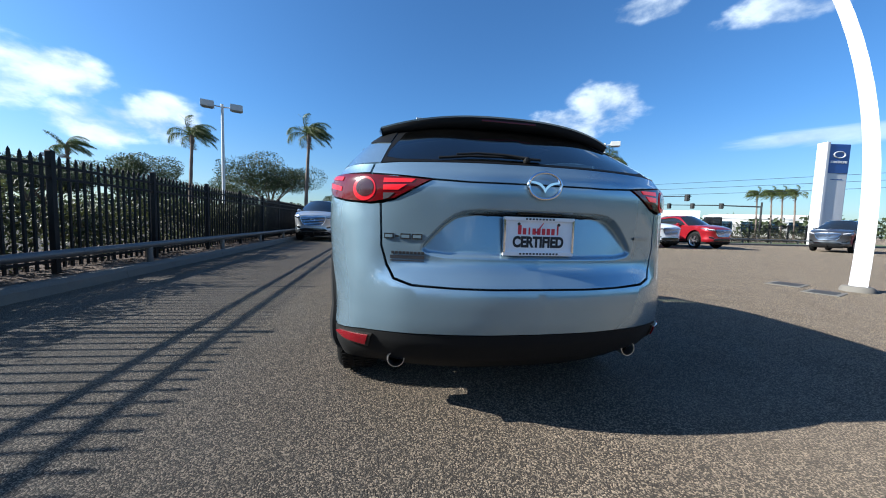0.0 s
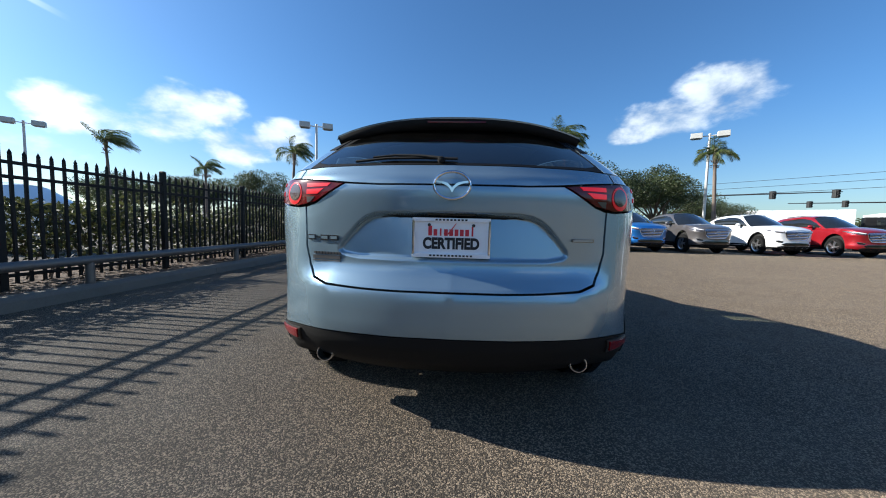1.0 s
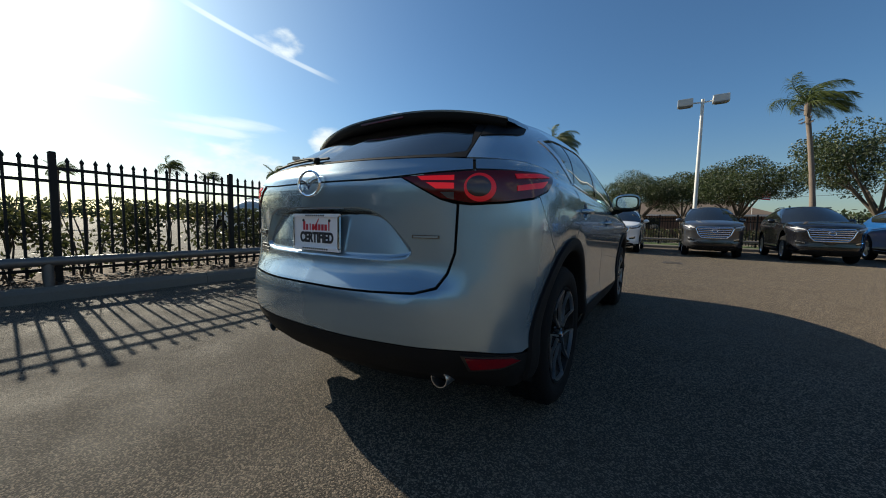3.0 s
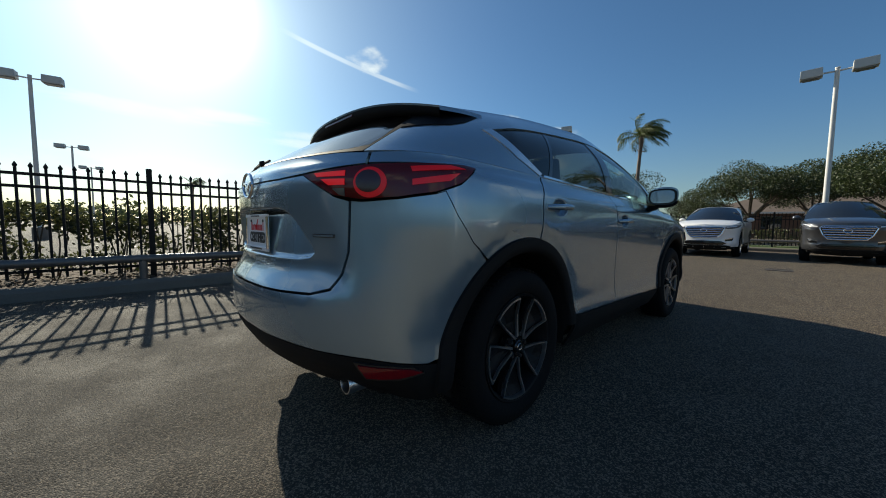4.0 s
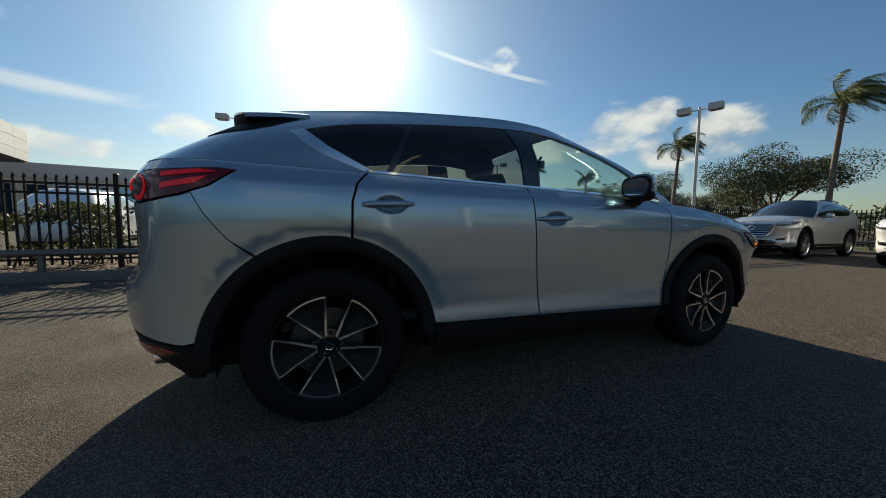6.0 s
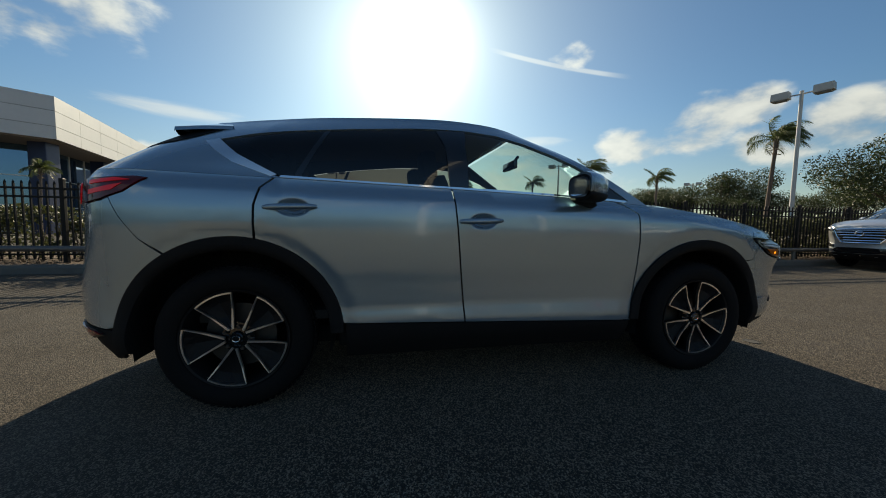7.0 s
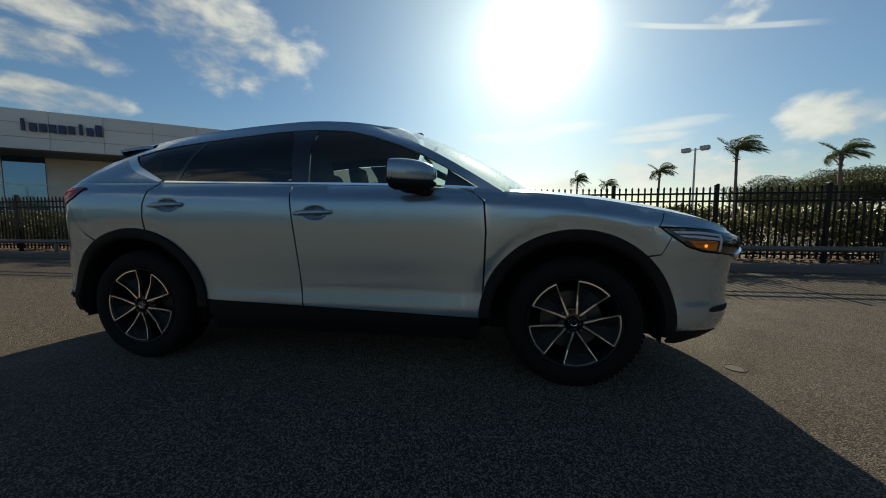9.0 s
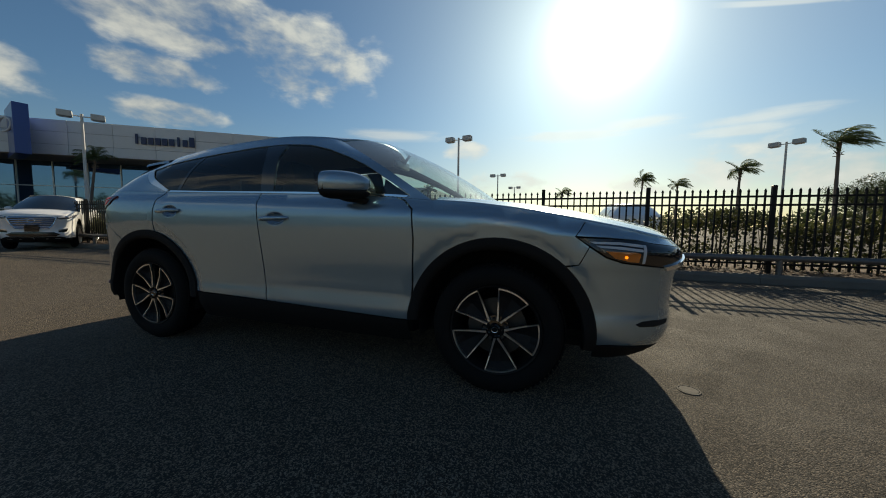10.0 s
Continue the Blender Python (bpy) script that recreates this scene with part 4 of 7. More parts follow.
        # handles
        for mother, y0, z0 in ((rear_door, -1.085, 1.024), (front_door, -0.117, 0.972)):
            p = BODY.lower(np.array([sY(y0)]), np.array([z0]))[0]
            bm = bmesh.new()
            pts, rad = [], []
            for f in np.linspace(-1, 1, 11):
                out = 0.034 * (1 - abs(f) ** 3.2) - 0.002
                pts.append(((p[0] + out) * side, y0 + 0.118 * f, z0 + 0.004 * f))
                rad.append(0.0160 * (1 - 0.35 * abs(f) ** 4))
            bm_tube(pts, rad, 10, bm)
            grip = part("handle", bm, SILVER, mother, "body coloured pull handle", True, 50)
            if y0 > -0.5:
                part("keyhole", bm_lathe([(0.0, 0.0), (0.006, 0.0), (0.006, -0.004), (0.0, -0.004)], 12, "x", at=((p[0] + 0.036) * side, y0 - 0.072, z0 + 0.003)), SHADOW_BLACK, grip)
        # headlamp
        head = on_side([(1.745, 0.888), (1.888, 0.884), (2.04, 0.873), (2.13, 0.856)]) + on_nose([(0.68, 0.842), (0.47, 0.822), (0.47, 0.785), (0.60, 0.765), (0.729, 0.738)]) + on_side([(2.079, 0.754), (1.966, 0.767), (1.891, 0.792), (1.815, 0.842)])
        hl = panel("headlamp", L, head, GLOSS_BLACK, car, "headlamp with white daytime strip and amber corner", side=side, step=0.025, gap=0.003, proud=0.006)

        def piece(name, pts, mat, label="", proud=0.0085):
            panel(name, L, pts, mat, hl, label, side=side, step=0.02, gap=0, depth=0.003, proud=proud)

        piece("lamp_strip", on_side([(1.81, 0.868), (1.95, 0.864), (2.055, 0.850), (2.054, 0.838), (1.95, 0.851), (1.83, 0.857)]), HEAD_LENS, "white upper light strip")
        piece("lamp_strip", on_side([(1.840, 0.848), (1.95, 0.842), (2.052, 0.830), (2.052, 0.819), (1.95, 0.830), (1.86, 0.838)]), HEAD_LENS, "white lower light strip")
        piece("lamp_strip", on_side([(2.058, 0.850), (2.072, 0.848), (2.062, 0.764), (2.050, 0.764)]), HEAD_LENS, "white upright light strip")
        piece("turn_signal", on_side([(1.884, 0.822), (2.01, 0.818), (2.042, 0.812), (2.035, 0.770), (1.996, 0.772), (1.93, 0.787)]), AMBER, "amber turn signal")
        piece("signal_bulb", [(float(sY(1.977)) + 0.008 * math.cos(a), 0.794 + 0.008 * math.sin(a)) for a in np.linspace(0, 6.28, 10, endpoint=False)], AMBER_ON, "lit amber bulb", 0.0105)
        piece("lamp_eye", [(float(BODY.of_x(0.64, True)) + 0.036 * math.cos(a), 0.805 + 0.026 * math.sin(a)) for a in np.linspace(0, 6.28, 18, endpoint=False)], LENS_GREY, "projector lens")
        wing_bar = on_nose([(0.76, 0.748), (0.60, 0.775), (0.42, 0.790), (0.42, 0.768), (0.60, 0.748), (0.75, 0.730)])
        panel("grille_wing", L, wing_bar, CHROME, car, "bright chrome wing under the headlamp", side=side, step=0.03, gap=0, proud=0.016)
        # door mirror
        bm = bmesh.new()
        bmesh.ops.create_uvsphere(bm, u_segments=20, v_segments=12, radius=1.0)
        for v in bm.verts:
            v.co = swept(v.co, side, 1.180 + 0.072 * math.copysign(abs(v.co.z) ** 0.6, v.co.z) * (1 - 0.3 * max(0, v.co.x)))
        cap = part("door_mirror", bm, SILVER, car, "silver door mirror with black foot", True, 50)
        bm = bmesh.new()
        bmesh.ops.create_uvsphere(bm, u_segments=20, v_segments=10, radius=1.0)
        for v in bm.verts:
            v.co = swept(v.co * 0.985, side, 1.128 + (0.024 if v.co.z > 0 else 0.040) * v.co.z)
        part("mirror_base", bm, CLADDING, cap, "black lower shell", True, 50)
        rim = [(0.096 * math.copysign(abs(math.cos(a)) ** 0.55, math.cos(a)), 0.062 * math.copysign(abs(math.sin(a)) ** 0.6, math.sin(a))) for a in np.linspace(0, 2 * math.pi, 36, endpoint=False)]
        bm = bm_prism(rim, 0.03, lambda u, v, w: Vector((side * 0.985 + u, 0.392 + w, 1.172 + v)))
        part("mirror_rim", bm, GLOSS_BLACK, cap)
        bm = bm_prism([(u * 0.84, v * 0.80) for u, v in rim], 0.006, lambda u, v, w: Vector((side * 0.985 + u, 0.388 + w, 1.172 + v)))
        part("mirror_glass", bm, CHROME, cap, "mirror glass")
        bm = bmesh.new()
        bm_tube([(side * 0.925, 0.44, 1.14), (side * 0.91, 0.47, 1.105), (side * 0.885, 0.53, 1.085), (side * 0.85, 0.56, 1.07)], [0.055, 0.046, 0.04, 0.04], 10, bm)
        for v in bm.verts:
            v.co.z = 1.095 + (v.co.z - 1.095) * 0.55
        part("mirror_foot", bm, CLADDING, cap, "", True, 60)
        # wheel housings
        for cy in (HUB_R, HUB_F):
            rows = []
            for k in range(21):
                a = radians(-12 + 204 * k / 20)
                rows.append([(x, cy + r * math.cos(a), max(HUB_Z + r * math.sin(a), 0.25)) for x, r in ((0.86, 0.445), (0.80, 0.455), (0.52, 0.455), (0.50, 0.05))])
            grid_part("wheel_housing", rows, SHADOW_BLACK, car, side=side)
        wheel(car, 0.874 * side, HUB_R, side, 43)
        wheel(car, 0.872 * side, HUB_F, side, 64)
    # roof, screens, hood
    grid_part("roof", roof_rows(), SILVER, car, both=True, depth=0.012)
    grid_part("windscreen", screen_rows(), SCREEN, car, "clear windscreen", both=True)
    grid_part("hood", hood_rows(), SILVER, car, both=True, depth=0.012)
    s_edge = float(sX(0.680))
    glass_loop = [(0.0, 0.03), (float(sX(0.40)), 0.03), (float(sX(0.60)), 0.05), (s_edge - 0.012, 0.10), (s_edge - 0.014, 0.24), (float(sX(0.61)), 0.66), (float(sX(0.52)), 0.74), (0.0, 0.78)]
    panel("rear_window", C, glass_loop, PRIVACY, car, "dark privacy glass rear window", centre=True, step=0.05, gap=0.002, depth=0.004)
    over = [(0.0, 0.78), (float(sX(0.52)), 0.74), (float(sX(0.61)), 0.66), (s_edge - 0.014, 0.24), (s_edge - 0.012, 0.10), (float(sX(0.60)), 0.05), (float(sX(0.40)), 0.03), (0.0, 0.03), (0.0, 0.0), (s_edge, 0.0), (s_edge, 1.0), (0.0, 1.0)]
    panel("window_surround", C, over, SATIN_BLACK, car, "black rear window surround", centre=True, step=0.05, gap=0.001)
    # roof spoiler: a silver blade with a deep black underside, and black fins on the pillars
    top_rows, under_rows = [], []
    for k in np.linspace(1, 0, 17):
        x = 0.662 * k
        yb, zt = -1.800 + 0.120 * k ** 2.6, 1.503 - 0.070 * k ** 2.4
        yf, zf = -1.55 + 0.14 * k ** 2, float(np.interp(k, [0, 0.45, 0.73, 0.914, 1], [1.560, 1.547, 1.517, 1.477, 1.455]))
        top_rows.append([(x, yf + (yb - yf) * f, zf + (zt - zf) * f + 0.004 * math.sin(math.pi * f)) for f in np.linspace(0, 1, 8)] + [(x, yb + 0.002, zt - 0.008)])
        under_rows.append([(x, yb + 0.002, zt - 0.008), (x * 0.995, yb + 0.004, zt - 0.026), (x * 0.99, yb + 0.012, zt - 0.040), (x * 0.985, yb + 0.06, zt - 0.052), (x * 0.97, yb + 0.26, zt - 0.06)])
    top_rows.insert(0, [(0.668, y, z - 0.020) for x, y, z in top_rows[0]])
    grid_part("roof_spoiler", top_rows, SILVER, car, "silver roof spoiler blade", both=True)
    grid_part("spoiler_underside", under_rows, CLADDING, car, "black underside of the roof spoiler", both=True)
    for side in (1, -1):
        s1 = float(sX(0.684))
        fin = [(s1 + 0.002, 0.40)] + cabin_loop([(-1.66, 1.345), (-1.57, 1.374), (-1.46, 1.427), (-1.50, 1.452)]) + [(s1 + 0.02, 0.94), (s1 + 0.002, 0.94)]
        panel("spoiler_fin", C, fin, SATIN_BLACK, car, "black fin beside the rear window", side=side, step=0.04, gap=0.0, depth=0.02, proud=0.004)
    bm = bm_box((0.30, 0.008, 0.010), (0, -1.793, 1.479), 0.002)
    part("brake_light", bm, LENS_DARK, car, "high red brake light")
    # wiper
    w = new("rear_wiper")
    w.parent = car
    tagged(w, "black rear wiper arm and blade")
    q0 = BODY.cabin(np.array([0.02]), np.array([0.05]))[0]
    pts = [BODY.cabin(np.array([abs(x)]), np.array([t]))[0] * [math.copysign(1, x) if x else 1, 1, 1] + [0, -0.018, 0.008] for x, t in ((-0.05, 0.06), (-0.14, 0.10), (-0.26, 0.115), (-0.36, 0.09))]
    part("wiper_arm", bm_tube(pts, [0.008, 0.007, 0.005, 0.004], 8), CLADDING, w, "", True)
    pts = [BODY.cabin(np.array([abs(x)]), np.array([t]))[0] * [math.copysign(1, x), 1, 1] + [0, -0.012, 0.004] for x, t in ((-0.44, 0.045), (-0.30, 0.085), (-0.16, 0.09), (0.02, 0.075))]
    part("wiper_blade", bm_tube(pts, 0.006, 6), CLADDING, w)
    part("wiper_cap", bm_lathe([(0.0, -0.020), (0.012, -0.017), (0.017, 0.0)], 20, "y", at=(-0.05, q0[1] - 0.005, q0[2] + 0.005)), CLADDING, w, "", True)
    # emblem: an oval ring with a winged bar
    em = new("emblem")
    em.parent = car
    tagged(em, "chrome oval emblem on the tailgate")
    ey, ez = -2.228, 1.098
    ring = [(0.071 * math.cos(a), ey - 0.004, ez + 0.054 * math.sin(a)) for a in np.linspace(0, 2 * math.pi, 41)]
    part("emblem_ring", bm_tube(ring, 0.0062, 8, cap=False), CHROME, em, "", True)
    half = [(0.0, -0.030), (0.010, -0.012), (0.024, 0.000), (0.042, 0.007), (0.066, 0.012), (0.066, 0.019), (0.040, 0.016), (0.020, 0.010), (0.006, -0.002), (0.0, -0.010)]
    outline = half + [(-u, v) for u, v in half[-2:0:-1]]
    part("emblem_wing", bm_prism(outline, 0.006, lambda u, v, w: Vector((u, ey - 0.002 - w, ez + v))), CHROME, em)
    # model badges: plain chrome strokes
    for x0, zc, widths, sign in ((0.57, 0.872, (0.042, 0.042, 0.014, 0.040), -1), (0.555, 0.885, (0.105,), 1)):
        s0 = float(sX(x0))
        pos = s0 - sum(widths) / 2 - 0.004 * len(widths)
        for w_ in widths:
            h = 0.0115 if len(widths) > 1 and w_ > 0.02 else (0.0028 if len(widths) > 1 else 0.006)
            loop = [(pos, zc - h), (pos + w_, zc - h), (pos + w_, zc + h), (pos, zc + h)]
            bar = panel("badge_stroke", L, loop, DARK_CHROME, car, "smoked chrome badge stroke", side=sign, step=0.02, gap=0, depth=0.006, proud=0.007)
            hole = panel("badge_fill", L, [(pos + 0.004, zc - h * 0.55), (pos + w_ - 0.004, zc - h * 0.55), (pos + w_ - 0.004, zc + h * 0.55), (pos + 0.004, zc + h * 0.55)], SILVER, bar, side=sign, step=0.02, gap=0, depth=0.002, proud=0.0079) if w_ > 0.02 else None
            pos += w_ + 0.008
    s0 = float(sX(0.550))
    for z0, z1, mat, w_ in ((0.797, 0.808, PRINT_BLACK, 0.145), (0.776, 0.791, PRINT_BLACK, 0.145), (0.766, 0.771, PRINT_BLACK, 0.145)):
        if z0 > 0.79:
            for k in range(9):
                a = s0 - w_ / 2 + w_ * k / 9
                panel("sticker_bar", L, [(a, z0), (a + 0.0115, z0), (a + 0.0115, z1), (a, z1)], mat, car, "black dealer sticker print", side=-1, step=0.02, gap=0, depth=0.003, proud=0.0045)
        else:
            panel("sticker_bar", L, [(s0 - w_ / 2, z0), (s0 + w_ / 2, z0), (s0 + w_ / 2, z1), (s0 - w_ / 2, z1)], mat, car, "black dealer sticker print", side=-1, step=0.02, gap=0, depth=0.003, proud=0.0045)
    # licence plate in its frame
    py, pz = -2.196, 0.886
    pl = part("licence_plate", bm_box((0.300, 0.003, 0.150), (0, py, pz), 0.001), PLATE_WHITE, car, "white dealer plate in a chrome frame")
    for size, at in (((0.318, 0.012, 0.016), (0, py - 0.004, pz + 0.074)), ((0.318, 0.012, 0.018), (0, py - 0.004, pz - 0.074)), ((0.010, 0.012, 0.150), (-0.154, py - 0.004, pz)), ((0.010, 0.012, 0.150), (0.154, py - 0.004, pz))):
        part("plate_frame", bm_box(size, at, 0.003), CHROME if size[0] < 0.05 else PLATE_WHITE, pl, "bright plate frame")
    face = Matrix(((1, 0, 0, 0), (0, 0, -1, py - 0.0025), (0, 1, 0, 0), (0, 0, 0, 1)))
    text_mesh("plate_word", "CERTIFIED", 0.062, PRINT_BLACK, pl, face @ Matrix.Translation((0, pz - 0.026, 0)), "bold black capitals", squeeze=0.80, bold=0.0030)
    bm = letter_bars([0.040, 0.027, -0.030, 0.027, 0.027, 0.027, 0.027, 0.027, -0.040], 0.0215, 0.0150, pz + 0.008, lambda u, v, w: Vector((u, py - 0.0016 - w, v)), 0.0012)
    split_parts("plate_stroke", bm, PLATE_RED, pl, "red dealer logo stroke")
    bm = bm_tube([(-0.025, py - 0.004, pz + 0.034), (-0.012, py - 0.004, pz + 0.016), (0.020, py - 0.004, pz + 0.060)], [0.002, 0.0035, 0.0015], 6)
    part("plate_tick", bm, PLATE_RED, pl)
    for zz, n in ((pz + 0.074, 9), (pz - 0.074, 12)):
        bm = letter_bars([0.007] * n, 0.015, 0.009, zz - 0.0035, lambda u, v, w: Vector((u, py - 0.0105 - w, v)), 0.0008)
        split_parts("frame_stroke", bm, PRINT_BLACK, pl, "small dark print stroke")
    for x in (-0.09, 0.09):
        part("plate_screw", bm_lathe([(0.0, -0.004), (0.006, -0.003), (0.007, 0.0)], 10, "y", at=(x, py - 0.0022, pz + 0.052)), DISC, pl)
    part("licence_light", bm_box((0.20, 0.02, 0.012), (0, -2.19, 0.984), 0.003), GLOSS_BLACK, car)
    # exhaust
    for side in (1, -1):
        x = 0.58 * side
        bm = bm_lathe([(0.0325, -2.064), (0.034, -2.070), (0.037, -2.070), (0.0395, -2.062), (0.039, -1.85), (0.033, -1.85), (0.032, -2.05)], 28, "y", at=(x, 0, 0.318), closed=True)
        part("exhaust_tip", bm, BRUSHED, car, "round chrome exhaust tip", True, 40)
        part("exhaust_core", bm_lathe([(0.0, -2.02), (0.0335, -2.02)], 20, "y", at=(x, 0, 0.318)), SHADOW_BLACK, car)
    # front bumper, grille
    fb = on_side(arc(HUB_F, HUB_Z, ARCH, -4, 46, 10)) + on_side([(1.768, 0.747), (1.813, 0.840), (1.891, 0.788), (1.966, 0.763), (2.079, 0.750)]) + on_nose([(0.729, 0.733), (0.60, 0.735), (0.46, 0.735), (0.40, 0.52), (0.30, 0.47), (0.0, 0.46), (0.0, 0.30), (0.60, 0.31)]) + on_side([(1.93, 0.335)])
    lip_run = [(float(sY(y)), float(BODY.belt_y(y))) for y in np.linspace(1.801, 2.36, 20)] + [(BODY.end, float(BODY.belt_y(2.37)))]
    nose = lip_run + on_nose([(0.0, 0.802), (0.30, 0.802), (0.46, 0.792), (0.465, 0.826), (0.68, 0.846)]) + on_side([(2.13, 0.860), (2.04, 0.877), (1.888, 0.888), (1.747, 0.893)])
    panel("nose_panel", L, nose, SILVER, car, centre=True, step=0.03)
    panel("front_bumper", L, fb, SILVER, car, centre=True, step=0.04)
    lip = on_side([(1.862, 0.335), (1.93, 0.332)]) + on_nose([(0.60, 0.305), (0.0, 0.295), (0.0, 0.20), (0.6, 0.21)]) + on_side([(1.95, 0.235), (1.868, 0.25)])
    panel("front_lip", L, lip, CLADDING, car, "textured black plastic chin", centre=True, step=0.04, proud=0.004)
    for side in (1, -1):
        slot = on_side([(2.06, 0.447), (2.10, 0.461)]) + on_nose([(0.76, 0.463), (0.66, 0.458), (0.67, 0.438), (0.76, 0.430)]) + on_side([(2.08, 0.434)])
        # flat black patch: the slot's inner shade is put into its colour
        panel("fog_slot", L, slot, SHADOW_BLACK, car, side=side, step=0.03, gap=0, proud=0.003)
    grille = on_nose([(0.0, 0.46), (0.30, 0.47), (0.40, 0.52), (0.46, 0.74), (0.46, 0.785), (0.30, 0.80), (0.0, 0.80)])
    gr = panel("grille", L, grille, GLOSS_BLACK, car, "black grille", centre=True, step=0.04, proud=-0.02)
    for z in np.arange(0.50, 0.78, 0.04):
        x = np.interp(z, [0.47, 0.52, 0.74], [0.28, 0.38, 0.44])
        pts = [BODY.lower(np.array([BODY.of_x(abs(u), True)]), np.array([z]))[0] * [math.copysign(1, u), 1, 1] + [0, -0.008, 0] for u in np.linspace(-x, x, 13)]
        part("grille_slat", bm_tube(pts, 0.005, 5), CLADDING, gr)
    # inside and underneath
    # unseen black shell, added so that the gaps between panels read dark
    rows = []
    s = np.linspace(0, BODY.end, 80)
    for z in np.linspace(0.28, 1.12, 13):
        row = L(s, np.minimum(np.full(80, z), BODY.belt(s) - 0.05))
        n = np.stack([np.interp(s, BODY.s, BODY.nx), np.interp(s, BODY.s, BODY.ny), 0 * s], -1)
        row = row - n * 0.045
        row[:, 0] = np.maximum(row[:, 0], 0)
        near = np.minimum(np.hypot(row[:, 1] - HUB_R, row[:, 2] - HUB_Z), np.hypot(row[:, 1] - HUB_F, row[:, 2] - HUB_Z)) < 0.47
        row[near & (row[:, 0] > 0.5), 0] = 0.5
        rows.append(row)
    grid_part("inner_shell", rows, SHADOW_BLACK, car, both=True)
    part("underbody", bm_box((1.30, 3.9, 0.10), (0, 0.0, 0.30), 0.03), SHADOW_BLACK, car)
    part("cabin_floor", bm_box((1.55, 2.4, 0.05), (0, -0.35, 0.45), 0.01), SEAT, car)
    part("dashboard", bm_box((1.50, 0.42, 0.30), (0, 0.92, 0.93), 0.06, taper=(0.97, 0.75)), SEAT, car, "dark dashboard")
    part("load_cover", bm_box((1.25, 0.75, 0.03), (0, -1.62, 1.08), 0.01), SEAT, car)
    lining = roof_rows()[:, ::2] - [0, 0, 0.022]
    grid_part("headlining", lining * [0.985, 0.992, 1], TRIM_GREY, car, both=True)
    for x in (-0.37, 0.37):
        st = new("front_seat")
        st.parent = car
        part("seat_cushion", bm_box((0.50, 0.50, 0.20), (x, 0.12, 0.62), 0.06), SEAT, st, "", True, 60)
        part("seat_back", bm_box((0.48, 0.16, 0.66), (x, -0.22, 0.95), 0.06, Euler((radians(16), 0, 0)).to_matrix(), taper=(0.78, 0.8)), SEAT, st, "dark seat back", True, 60)
        part("headrest", bm_box((0.25, 0.10, 0.17), (x, -0.345, 1.345), 0.04, Euler((radians(10), 0, 0)).to_matrix()), SEAT, st, "", True, 60)
        for dx in (-0.06, 0.06):
            part("headrest_post", bm_tube([(x + dx, -0.335, 1.22), (x + dx, -0.345, 1.30)], 0.006, 6), CHROME, st)
    part("rear_bench", bm_box((1.25, 0.50, 0.20), (0, -0.78, 0.66), 0.06), SEAT, car, "", True, 60)
    part("rear_bench_back", bm_box((1.22, 0.16, 0.58), (0, -1.10, 0.95), 0.05, Euler((radians(20), 0, 0)).to_matrix()), SEAT, car, "", True, 60)
    for x in (-0.42, 0.0, 0.42):
        part("rear_headrest", bm_box((0.24, 0.09, 0.14), (x, -1.22, 1.285), 0.035), SEAT, car, "", True, 60)
    ring = [(-0.37 + 0.185 * math.cos(a), 0.56 - 0.07 * math.sin(a), 1.0 + 0.17 * math.sin(a)) for a in np.linspace(0, 2 * math.pi, 33)]
    part("steering_wheel", bm_tube(ring, 0.016, 8, cap=False), SEAT, car, "black steering wheel", True)
    part("interior_mirror", bm_box((0.24, 0.035, 0.065), (0, 0.40, 1.445), 0.015), GLOSS_BLACK, car, "", True)
    part("mirror_stem", bm_tube([(0, 0.42, 1.46), (0, 0.47, 1.53)], 0.012, 8), GLOSS_BLACK, car)
    return car


